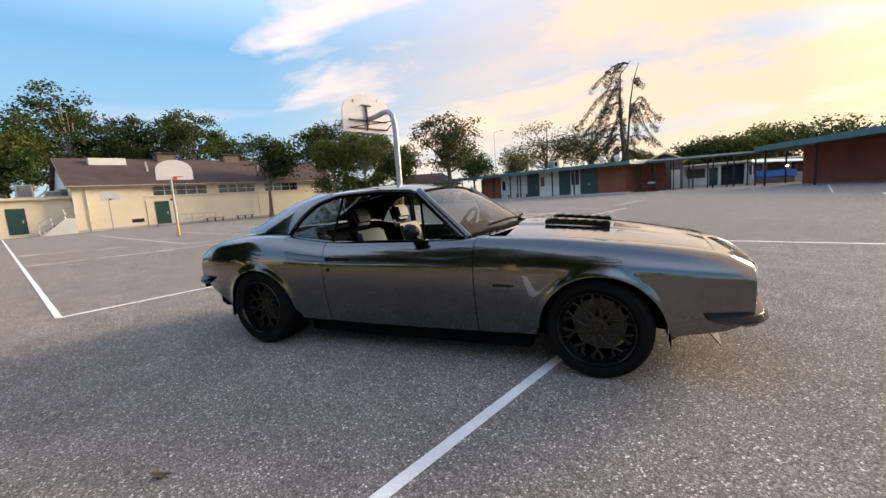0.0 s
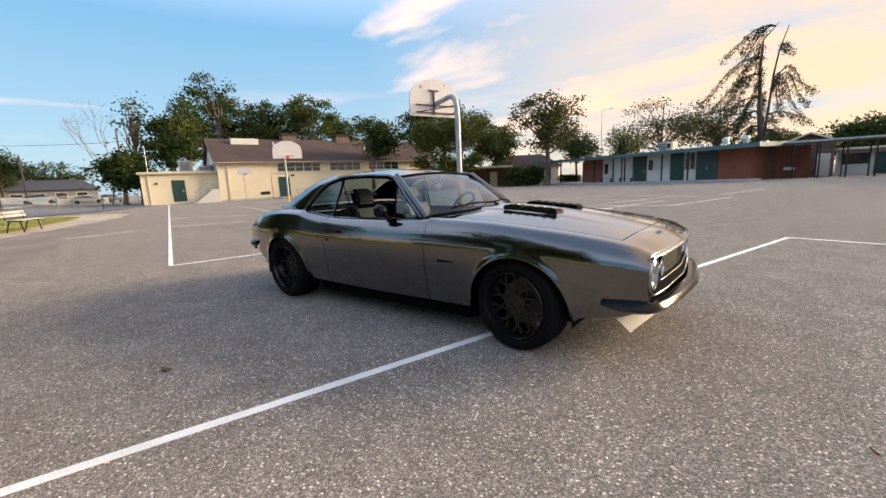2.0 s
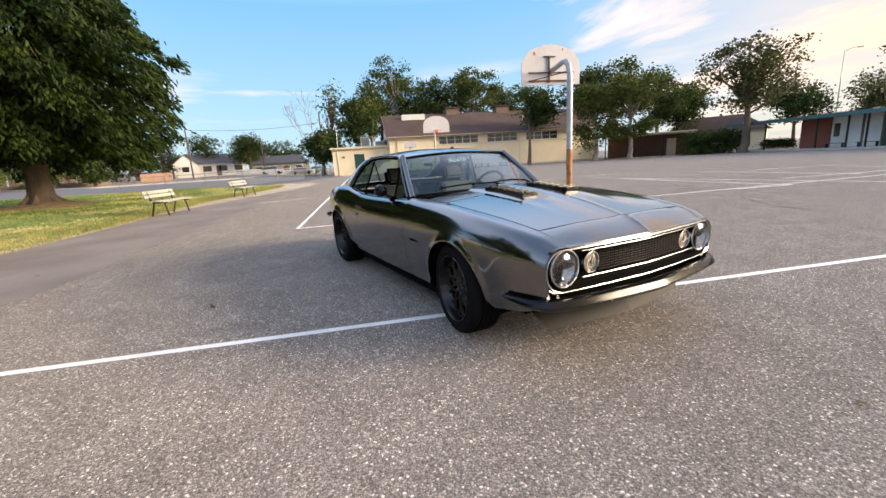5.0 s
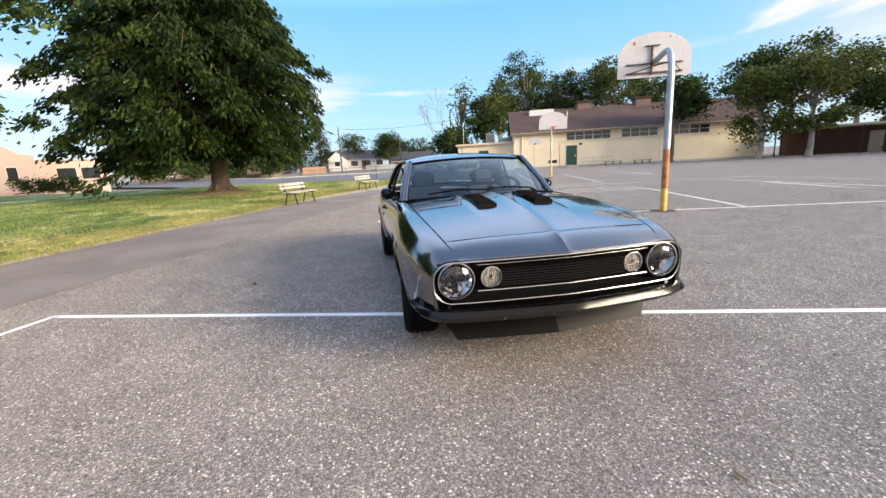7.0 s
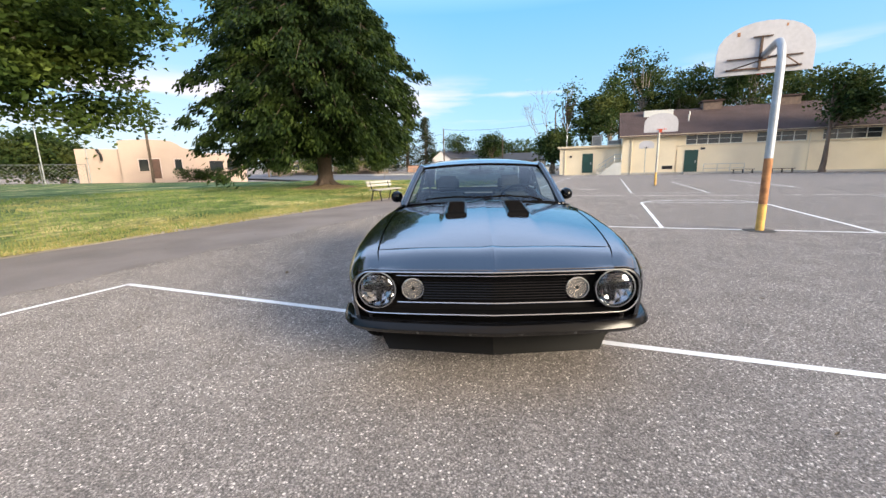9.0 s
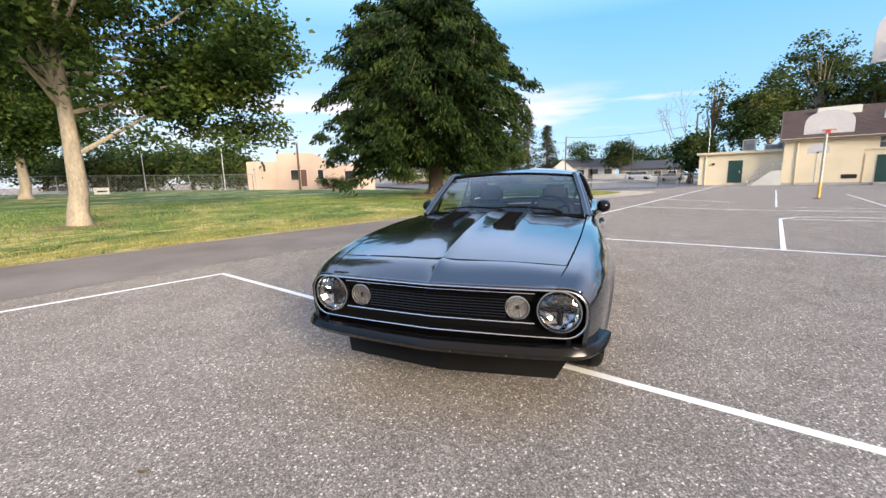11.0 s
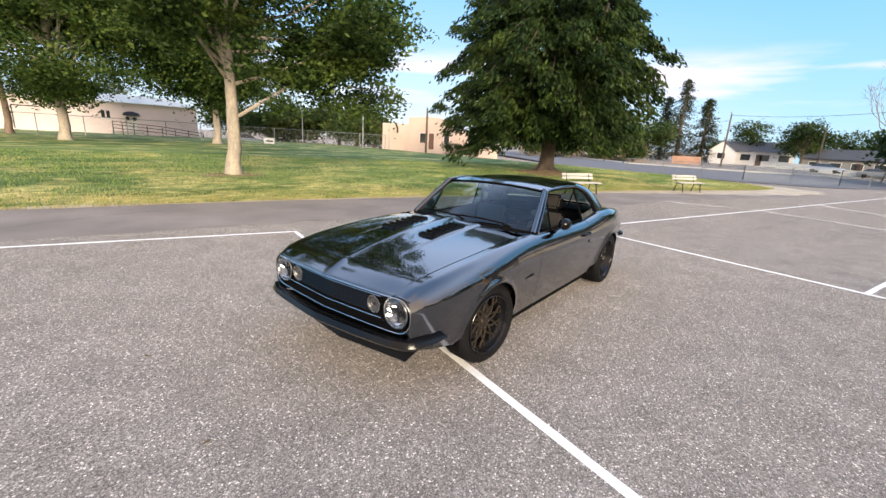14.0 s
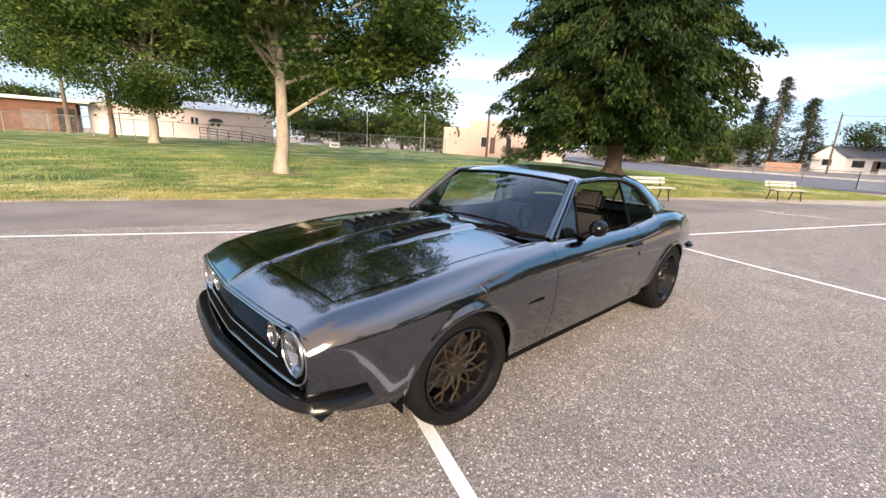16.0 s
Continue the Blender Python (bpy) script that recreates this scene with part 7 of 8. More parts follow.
    ts = sorted({*np.linspace(-1, 1, 81).round(4).tolist(), -0.02, 0.02, -0.008, 0.008})
    xs = np.linspace(0.80, 1.992, 44)
    s.grid(lambda x, t: (x + 0.03 * (1 - abs(t)) * smooth01((x - 1.7) / 0.3), t * (hood_y(x) - 0.003), hood_z(x + 0.03 * (1 - abs(t)) * smooth01((x - 1.7) / 0.3), t * hood_y(x))), xs, ts)
    part("hood", s, CAR_PAINT, CAR, smooth=True)
    s = Shape()
    def header(u, t):
        y0 = t * hood_y(2.0)
        x0 = 1.996 + 0.03 * (1 - abs(t))
        y1 = t * (hood_y(2.17) + 0.008)
        x1 = nose_x(y1)
        x = lerp(x0, x1, u)
        y = lerp(y0, y1, u)
        z0 = hood_z(x0, y0)
        z1 = 0.690
        k = u ** 1.7
        return (x, y, lerp(lerp(z0, z1, k), min(zf(min(x, 2.168)) + 0.003, lerp(z0, z1, u * u) + 0.004), abs(t) ** 6) + 0.006 * math.exp(-abs(y) / 0.02) * u)
    s.grid(header, np.linspace(0, 1, 16), ts)
    s.grid(lambda u, t: (nose_x(t * 0.735) - 0.014 * u, t * 0.735, 0.690 - 0.007 * u), [0, 1], ts)
    for sg in (-1, 1):  # closes the corner between the header and the fender
        s.grid(lambda x, v: (x, sg * (hood_y(x) + 0.003), lerp(zf(x) + 0.0035, 0.672, v)), np.linspace(1.99, 2.166, 12), [0, 0.5, 1])
    part("nose_panel", s, CAR_PAINT, CAR, smooth=True)
    s = Shape()
    s.grid(lambda x, t: (x - 0.17 * t * t, t * 0.70, 0.918 - 0.034 * t * t + 0.01 * (x - 0.62)), np.linspace(0.60, 0.84, 7), np.linspace(-1, 1, 25))
    part("cowl", s, CAR_PAINT, CAR, smooth=True)
    s = Shape()
    for i in range(2):
        for k in range(15):
            x = 0.745 + i * 0.03
            t = -0.84 + k * 0.12
            s.box((x - 0.17 * t * t - 0.009, t * 0.70 - 0.03, 0.919 - 0.034 * t * t), (x - 0.17 * t * t + 0.009, t * 0.70 + 0.03, 0.9225 - 0.034 * t * t))
    part("cowl_grille", s, MATT_BLACK, CAR)
    # louvred hood inserts
    for sg in (-1, 1):
        v = Shape()
        xa, xb, yc = 0.99, 1.44, 0.215 * sg
        z = lambda x: hood_z(x, yc)
        tilt = math.degrees(math.atan2(z(xa) - z(xb), xb - xa))
        vm = pose((xa + xb) / 2, yc, (z(xa) + z(xb)) / 2, 0, tilt, 0)
        v.box((-0.225, -0.075, -0.02), (0.225, -0.060, 0.020), 0.004, m=vm)
        v.box((-0.225, 0.060, -0.02), (0.225, 0.075, 0.020), 0.004, m=vm)
        v.box((-0.225, -0.075, -0.02), (-0.212, 0.075, 0.020), 0.004, m=vm)
        v.box((0.212, -0.075, -0.02), (0.225, 0.075, 0.020), 0.004, m=vm)
        v.box((-0.22, -0.07, -0.02), (0.22, 0.07, -0.006), m=vm)
        ins = part("hood_vent", v, GLOSS_BLACK, CAR, "black louvred hood vent", smooth=True)
        for k in range(6):
            x = -0.178 + k * 0.071
            part("louvre", Shape().box((-0.030, -0.060, -0.003), (0.030, 0.060, 0.003), 0.0025, m=vm @ pose(x, 0, 0.024, 0, -13, 0)).box((0.024, -0.060, -0.012), (0.030, 0.060, 0.0), m=vm @ pose(x, 0, 0.030, 0, 0, 0)), GLOSS_BLACK, ins, smooth=True)
    # roof, screens
    s = Shape()
    s.grid(lambda x, t: (x - 0.05 * t * t * smooth01((x + 0.1) / 0.2) + (0.0 if x > -0.8 else 0), t * roof_w(x), roof_e(x) + (roof_c(x) - roof_e(x)) * (1 - abs(t) ** 2.4)), np.linspace(0.11, -0.92, 36), np.linspace(-1, 1, 41))
    part("roof", s, CAR_PAINT, CAR, smooth=True)
    s = Shape()
    s.grid(lambda x, t: (x - 0.04 * t * t, t * roof_w(x) * 0.97, roof_e(x) + (roof_c(x) - roof_e(x)) * (1 - abs(t) ** 2.4) - 0.03), np.linspace(0.09, -0.90, 14), np.linspace(-1, 1, 17))
    part("headliner", s, HEADLINER, CAR, smooth=True)
    def screen(u, t):
        lo = Vector((0.745 - 0.235 * t * t, 0.700 * t, 0.922 - 0.034 * t * t))
        hi = Vector((0.135 - 0.045 * t * t, 0.572 * t, 1.248 - 0.030 * t * t))
        p = lo.lerp(hi, u)
        return p + Vector((0.5, 0, 0.85)) * 0.025 * 4 * u * (1 - u)
    part("windscreen", Shape().grid(screen, np.linspace(0, 1, 14), np.linspace(-1, 1, 31)), TINTED, CAR, smooth=True)
    edge = [screen(0, t) for t in np.linspace(-1, 1, 21)] + [screen(u, 1) for u in np.linspace(0.1, 1, 8)] + [screen(1, t) for t in np.linspace(1, -1, 21)] + [screen(u, -1) for u in np.linspace(1, 0, 8)]
    part("windscreen_seal", Shape().tube(edge, 0.013, 6, caps=False), MATT_BLACK, CAR, smooth=True)
    def backlight(u, t):
        a, b = sail_rear(0.03), sail_rear(0.97)
        hi = Vector((a.x - 0.01 * (1 - t * t), a.y * t, a.z - 0.006))
        lo = Vector((b.x + 0.03, b.y * t, b.z + 0.004))
        p = hi.lerp(lo, u)
        return p - Vector((-0.4, 0, 0.9)) * 0.035 * 4 * u * (1 - u) * (0.6 + 0.4 * (1 - t * t))
    part("rear_window", Shape().grid(backlight, np.linspace(0, 1, 10), np.linspace(-1, 1, 21)), TINTED, CAR, smooth=True)
    # decklid with a small lip, tail panel
    s = Shape()
    deck_w = lambda x: lerp(0.588, 0.573, (-1.76 - x) / 0.44)
    def deck(x, t):
        c = zf(x) + 0.004 + 0.022 * (1 - abs(t) ** 2.4) + 0.012 * smooth01((-2.03 - x) / 0.14)
        return (x, t * deck_w(x), c)
    s.grid(deck, np.linspace(-1.72, -2.19, 22), np.linspace(-1, 1, 25))
    part("decklid", s, CAR_PAINT, CAR, smooth=True)
    s = Shape()
    s.grid(lambda z, t: (-2.19 - 0.02 * math.sin(math.pi * z) * (1 - t * t), t * lerp(0.66, 0.742, smooth01(z / 0.4)), lerp(zf(-2.19) + 0.002 + 0.020 * (1 - abs(t) ** 2.4), 0.46, z)), np.linspace(0, 1, 8), np.linspace(-1, 1, 15))
    part("tail_panel", s, CAR_PAINT, CAR, smooth=True)
    for sg in (-1, 1):
        part("tail_lamp", Shape().box((-2.235, -0.19, 0.62), (-2.19, 0.19, 0.74), 0.02, m=pose(0, 0.44 * sg, 0)), mat("red_lamp_plastic", (0.35, 0.01, 0.01), 0.15), CAR, smooth=True)
    part("lip_spoiler", Shape().grid(lambda x, t: (x, t * 0.66, zf(x) + 0.006 + 0.048 * smooth01((-2.0 - x) / 0.16) * (1 - 0.5 * abs(t) ** 6) - 0.05 * max(0, abs(t) - 0.86)), np.linspace(-2.0, -2.215, 9), np.linspace(-1, 1, 27)), CAR_PAINT, CAR, smooth=True)
    # underbody keeps daylight out
    u = Shape().box((-2.12, -0.66, 0.26), (-1.78, 0.66, 0.80), 0.03).box((-0.95, -0.72, 0.115), (0.95, 0.72, 0.30), 0.02).box((-1.9, -0.5, 0.14), (1.70, 0.5, 0.33), 0.02).box((0.60, -0.60, 0.3), (1.90, 0.60, 0.66), 0.03)
    part("underbody", u, TRIM_DARK, CAR)


def build_front():
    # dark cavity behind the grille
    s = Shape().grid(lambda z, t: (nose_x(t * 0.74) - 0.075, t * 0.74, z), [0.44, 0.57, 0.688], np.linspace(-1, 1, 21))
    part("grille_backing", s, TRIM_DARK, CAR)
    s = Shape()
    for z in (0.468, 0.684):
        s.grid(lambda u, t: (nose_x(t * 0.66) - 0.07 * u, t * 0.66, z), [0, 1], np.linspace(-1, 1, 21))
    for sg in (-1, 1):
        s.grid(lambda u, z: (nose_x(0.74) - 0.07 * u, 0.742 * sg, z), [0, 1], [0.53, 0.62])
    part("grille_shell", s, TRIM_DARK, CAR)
    part("grille_trim", loop(lambda t: bezel_pt(t, 0.752, 0.462, 0.690, 0.098, 0.004), 120, 0.0044), CHROME, CAR, "thin chrome grille surround", smooth=True)
    part("grille_trim", loop(lambda t: bezel_pt(t, 0.762, 0.452, 0.699, 0.105, -0.012), 120, 0.004), CAR_PAINT, CAR, smooth=True)
    bar = [Vector((nose_x(y) - 0.012, y, 0.522)) for y in np.linspace(-0.515, 0.515, 41)]
    part("grille_moulding", Shape().tube(bar, 0.0042, 6), CHROME, CAR, smooth=True)
    top = [Vector((nose_x(y) - 0.012, y, 0.668)) for y in np.linspace(-0.515, 0.515, 41)]
    part("grille_moulding", Shape().tube(top, 0.0028, 6), CHROME, CAR, smooth=True)
    for k in range(9):
        z = 0.538 + k * 0.0145
        part("grille_bar", Shape().tube([Vector((nose_x(y) - 0.035, y, z)) for y in np.linspace(-0.38, 0.38, 23)], 0.0042, 5), SATIN_BLACK, CAR, smooth=True)
    s = Shape()
    for y in np.linspace(-0.37, 0.37, 24):
        s.box((nose_x(y) - 0.047, y - 0.002, 0.528), (nose_x(y) - 0.043, y + 0.002, 0.664))
    part("grille_screen", s, MATT_BLACK, CAR)
    for sg in (-1, 1):
        face = pose(2.168, 0.627 * sg, 0.585, 0, 90, 0)
        lamp = part("headlight", Shape().lathe([(0.104, -0.05), (0.107, 0.0), (0.103, 0.009), (0.097, 0.010), (0.094, 0.004), (0.092, -0.012)], 48, m=face), CHROME, CAR, "round headlight with a chrome ring", smooth=True)
        refl = Shape()
        n = 20  # a faceted bowl
        for i in range(n):
            a0, a1 = 2 * math.pi * i / n, 2 * math.pi * (i + 1) / n
            for k, ((r0, z0), (r1, z1)) in enumerate((((0.092, -0.008), (0.072, -0.030)), ((0.072, -0.030), (0.046, -0.046)), ((0.046, -0.046), (0.0, -0.056)))):
                j = 0.004 if (i + k) % 2 else -0.002
                refl.add([(r0 * math.cos(a0), r0 * math.sin(a0), z0), (r0 * math.cos(a1), r0 * math.sin(a1), z0), (r1 * math.cos(a1), r1 * math.sin(a1), z1 + j), (r1 * math.cos(a0), r1 * math.sin(a0), z1 - j)], [(0, 1, 2, 3)], face)
        part("reflector", refl, LAMP_BOWL, lamp)
        cross = Shape().box((-0.088, -0.013, -0.040), (0.088, 0.013, -0.022), 0.003, m=face).box((-0.013, -0.088, -0.041), (0.013, 0.088, -0.023), 0.003, m=face)
        part("lamp_bridge", cross, GLOSS_BLACK, lamp, "black cross in front of the bowl")
        part("bulb_shield", Shape().lathe([(0.0, -0.016), (0.016, -0.018), (0.020, -0.03), (0.020, -0.05)], 20, m=face), MATT_BLACK, lamp, smooth=True)
        part("lens", Shape().lathe([(0.094, 0.0), (0.080, 0.012), (0.05, 0.020), (0.0, 0.024)], 40, m=face), LENS, lamp, smooth=True)
        face = pose(2.172, 0.432 * sg, 0.590, 0, 90, 0)
        lamp = part("parking_lamp", Shape().lathe([(0.058, -0.05), (0.062, 0.0), (0.060, 0.008), (0.055, 0.009), (0.052, 0.002), (0.051, -0.01)], 40, m=face), CHROME, CAR, "small round parking lamp", smooth=True)
        ribs = Shape()
        for i in range(48):  # a fan of fine radial ribs
            a0, a1 = 2 * math.pi * i / 48, 2 * math.pi * (i + 1) / 48
            h0, h1 = (0.0035, 0.002) if i % 2 else (0.002, 0.0035)
            ribs.add([(0.010 * math.cos(a0), 0.010 * math.sin(a0), 0.0), (0.010 * math.cos(a1), 0.010 * math.sin(a1), 0.0), (0.052 * math.cos(a1), 0.052 * math.sin(a1), h1 - 0.004), (0.052 * math.cos(a0), 0.052 * math.sin(a0), h0 - 0.004)], [(0, 1, 2, 3)], face)
        part("lens", ribs, LAMP_SILVER, lamp)
        part("lens_screw", Shape().lathe([(0.0, 0.006), (0.007, 0.005), (0.011, -0.002)], 14, m=face), GLOSS_BLACK, lamp, smooth=True)
    # body-coloured valance
    s = Shape().grid(lambda z, t: (nose_x(t * 0.76) - 0.075 - 0.05 * z, t * (0.765 - 0.03 * z), lerp(0.455, 0.325, z)), np.linspace(0, 1, 5), np.linspace(-1, 1, 31))
    part("front_valance", s, MATT_BLACK, CAR, smooth=True)
    # bumpers: a blade with a peak in the middle, wrapped round the corners
    def blade(path, zc, h, name, up):
        s = Shape()
        ks = np.linspace(0, len(path) - 1, 73)
        fx, fy, ft = (curve1(range(len(path)), [v(q) for q in path]) for v in (lambda q: q[0][0], lambda q: q[0][1], lambda q: q[1]))
        path = [((fx(k), fy(k), 0.0), ft(k)) for k in ks]
        prof = [(-0.055, 0.5), (-0.016, 0.5), (-0.004, 0.44), (0.013, 0.06), (0.015, -0.02), (0.011, -0.10), (-0.016, -0.46), (-0.05, -0.5)]
        rows = []
        for i, (p, taper) in enumerate(path):
            p = Vector(p)
            d = Vector(path[min(i + 1, len(path) - 1)][0]) - Vector(path[max(i - 1, 0)][0])
            n = Vector((d.y, -d.x, 0)).normalized() * up
            rows.append([p + n * a * (0.5 + 0.5 * taper) + Vector((0, 0, zc + b * h * taper + 0.03 * (1 - taper))) for a, b in prof])
        k = len(prof)
        s.add([p for r in rows for p in r], [(i * k + j, (i + 1) * k + j, (i + 1) * k + (j + 1) % k, i * k + (j + 1) % k) for i in range(len(rows) - 1) for j in range(k)] + [tuple(range(k)), tuple(reversed([(len(rows) - 1) * k + j for j in range(k)]))])
        return part(name, s, SATIN_BLACK, CAR, "satin black blade bumper", smooth=True)
    half = [((2.318, 0.0, 0), 1.0), ((2.31, 0.12, 0), 1.0), ((2.288, 0.35, 0), 1.0), ((2.262, 0.55, 0), 1.0), ((2.232, 0.68, 0), 1.0), ((2.195, 0.755, 0), 1.0), ((2.145, 0.800, 0), 0.95), ((2.07, 0.832, 0), 0.8), ((1.99, 0.850, 0), 0.55), ((1.935, 0.858, 0), 0.25)]
    path = [((x, -y, z), t) for (x, y, z), t in reversed(half[1:])] + half
    fb = blade(path, 0.402, 0.070, "front_bumper", 1)
    for y in (-0.40, -0.13, 0.13, 0.40):
        part("bumper_bolt", Shape().lathe([(0, 0.005), (0.006, 0.004), (0.008, 0.0)], 12, m=pose(2.318 - 0.075 * abs(y) + 0.002, y, 0.390, 0, 90, 0)), DISC, fb)
    half = [((-2.262, 0.0, 0), 1.0), ((-2.26, 0.40, 0), 1.0), ((-2.245, 0.62, 0), 1.0), ((-2.215, 0.74, 0), 1.0), ((-2.15, 0.795, 0), 0.9), ((-2.07, 0.826, 0), 0.6), ((-2.02, 0.835, 0), 0.25)]
    path = [((x, -y, z), t) for (x, y, z), t in reversed(half[1:])] + half
    blade(path, 0.535, 0.085, "rear_bumper", -1)
    # air dam under the bumper, raked back towards its top
    s = Shape()
    def dam(k, t, off):
        return (lerp(2.125, 2.047, abs(t)) - 0.10 * k - off, t * lerp(0.606, 0.70, k), lerp(0.186, 0.325, k))
    ks, across = np.linspace(0, 1, 8), np.linspace(-1, 1, 31)
    rows = [[dam(k, t, 0.0) for t in across] for k in ks] + [[dam(k, t, 0.006) for t in across] for k in reversed(ks)]
    n, m = len(rows), len(across)
    s.add([q for r in rows for q in r], [(i * m + j, i * m + j + 1, (i + 1) % n * m + j + 1, (i + 1) % n * m + j) for i in range(n) for j in range(m - 1)] + [tuple(i * m for i in range(n)), tuple(i * m + m - 1 for i in reversed(range(n)))])
    part("valance", Shape().grid(lambda u, t: (lerp(2.022 - 0.078 * abs(t), nose_x(t * 0.70) + 0.02, u), t * 0.70, lerp(0.322, 0.385, u)), [0, 0.5, 1], np.linspace(-1, 1, 21)), MATT_BLACK, CAR)
    part("air_dam", s, SPOILER_BLACK, CAR, "flat black air dam")


def build_cabin():
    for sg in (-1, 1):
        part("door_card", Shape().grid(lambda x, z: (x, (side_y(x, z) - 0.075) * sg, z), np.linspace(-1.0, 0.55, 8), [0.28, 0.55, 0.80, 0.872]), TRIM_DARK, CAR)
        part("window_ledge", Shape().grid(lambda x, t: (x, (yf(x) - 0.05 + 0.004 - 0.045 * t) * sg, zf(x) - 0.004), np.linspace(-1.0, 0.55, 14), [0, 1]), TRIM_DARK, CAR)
        seat = new("front_seat")
        seat.parent = CAR
        y = 0.36 * sg
        cu = Shape().box((-0.45, -0.25, 0.34), (0.10, 0.25, 0.50), 0.05, m=pose(0, y, 0))
        part("cushion", cu, TAN, seat, smooth=True)
        bm_ = pose(-0.42, y, 0.44, 0, -17, 0)
        part("backrest", Shape().box((-0.07, -0.25, 0.0), (0.055, 0.25, 0.52), 0.055, m=bm_), TRIM_DARK, seat, smooth=True)
        part("back_pad", Shape().box((0.03, -0.20, 0.06), (0.085, 0.20, 0.50), 0.026, m=bm_), TAN, seat, "beige leather seat pad", smooth=True)
        part("headrest", Shape().box((-0.055, -0.135, 0.53), (0.035, 0.135, 0.72), 0.04, m=bm_), TRIM_DARK, seat, smooth=True)
        part("headrest_pad", Shape().box((0.0, -0.115, 0.55), (0.055, 0.115, 0.70), 0.026, m=bm_), TAN, seat, "beige leather headrest pad", smooth=True)
        # belt and rear bench
        part("seat_belt", Shape().tube([(-0.60, 0.60 * sg, 1.18), (-0.56, 0.56 * sg, 0.95), (-0.50, 0.50 * sg, 0.60)], 0.018, 6, squash=0.2), TRIM_DARK, CAR)
    part("rear_seat", Shape().box((-1.22, -0.60, 0.35), (-0.80, 0.60, 0.50), 0.05).box((-0.06, -0.60, 0), (0.06, 0.60, 0.45), 0.05, m=pose(-1.16, 0, 0.44, 0, -20, 0)), TRIM_DARK, CAR, smooth=True)
    part("parcel_shelf", Shape().grid(lambda x, t: (x, 0.60 * t, 0.905 - 0.02 * (x + 1.3)), [-1.72, -1.28], [-1, 1]), TRIM_DARK, CAR)
    s = Shape().grid(lambda u, t: (lerp(0.70, 0.27, u) - 0.20 * t * t * (1 - u), 0.70 * t, curve1([0, 0.6, 0.85, 1], [0.905, 0.905, 0.88, 0.62])(u)), np.linspace(0, 1, 10), np.linspace(-1, 1, 15))
    part("dashboard", s, TRIM_DARK, CAR, smooth=True)
    sw = part("steering_wheel", loop(lambda t: (pose(0.13, 0.37, 0.875, 0, -62, 0) @ Vector((0.185 * math.cos(2 * math.pi * t), 0.185 * math.sin(2 * math.pi * t), 0))), 40, 0.014, k=8), TRIM_DARK, CAR, smooth=True)
    for a in (90, 210, 330):
        part("wheel_spoke", Shape().box((0.03, -0.018, -0.004), (0.178, 0.018, 0.004), 0.003, m=pose(0.13, 0.37, 0.875, 0, -62, 0) @ pose(0, 0, 0, 0, 0, a + 90)), CHROME, sw)
    part("wheel_boss", Shape().lathe([(0, 0.02), (0.04, 0.015), (0.045, -0.02)], 20, m=pose(0.13, 0.37, 0.875, 0, -62, 0)), TRIM_DARK, sw, smooth=True)
    part("steering_column", Shape().tube([(0.14, 0.37, 0.87), (0.45, 0.37, 0.72)], 0.03, 10), TRIM_DARK, CAR)
    part("rear_view_mirror", Shape().box((-0.012, -0.11, -0.028), (0.012, 0.11, 0.028), 0.01, m=pose(0.115, 0.0, 1.175, 0, 12, 6)), CHROME, CAR, "interior mirror", smooth=True)
    part("mirror_arm", Shape().tube([(0.13, 0, 1.18), (0.12, 0, 1.245)], 0.008, 6), TRIM_DARK, CAR)
    # wipers parked on the glass
    for y0, y1 in ((-0.02, -0.50), (0.42, -0.06)):
        def g(y, lift):
            t = y / 0.70
            return Vector((0.735 - 0.235 * t * t, y, 0.935 - 0.034 * t * t + lift))
        w = part("wiper", Shape().tube([g(y0 + (y1 - y0) * k / 8, 0.028 + 0.012 * math.sin(math.pi * k / 8)) for k in range(9)], 0.007, 6), MATT_BLACK, CAR, smooth=True)
        part("wiper_arm", Shape().tube([g(y0 + 0.10, 0.0), g(y0 + 0.02, 0.03), g((y0 + y1) / 2, 0.045)], [0.014, 0.008, 0.006], 6), MATT_BLACK, w, smooth=True)
    part("exhaust_tip", Shape().tube([(-1.85, 0.48, 0.27), (-2.12, 0.48, 0.28)], 0.032, 14).tube([(-1.85, -0.48, 0.27), (-2.12, -0.48, 0.28)], 0.032, 14), STEEL, CAR, smooth=True)


build_body()
build_front()
build_cabin()
STEER = -6
wheel(1.372, -0.735, -1, STEER, 0.235, 0.020, 0.320)
wheel(1.372, 0.735, 1, STEER, 0.235, 0.020, 0.320)
wheel(-1.372, -0.722, -1, 0, 0.275, 0.045, 0.330)
wheel(-1.372, 0.722, 1, 0, 0.275, 0.045, 0.330)
CAR.matrix_world = pose(-0.052, 0.124, 0, 0, 0, -0.53)  # parked slightly askew


# ---- the yard ----
PATH_ASPHALT = mat("smooth_brown_asphalt", (0.205, 0.176, 0.158), 0.9, var=0.15, scale=0.7, fine=110, bump=0.35, tint=(0.265, 0.232, 0.210), spec=0.2)
PATCH = mat("dusty_crack_filling", (0.49, 0.445, 0.40), 0.95, var=0.3, scale=2.5, fine=50, bump=0.4)
RUST_DARK = mat("dark_rusty_steel", (0.085, 0.05, 0.035), 0.8, var=0.4, scale=8, fine=70)
TAR = mat("dark_stain", (0.05, 0.045, 0.04), 0.9, var=0.3, scale=6)
POLE_PALE = mat("pale_weathered_pole", (0.40, 0.40, 0.37), 0.55, metal=0.2, var=0.18, scale=5, fine=60)
GALV_OLD = mat("pale_galvanised_pole", (0.38, 0.41, 0.45), 0.45, metal=0.45, var=0.15, scale=5, fine=60)


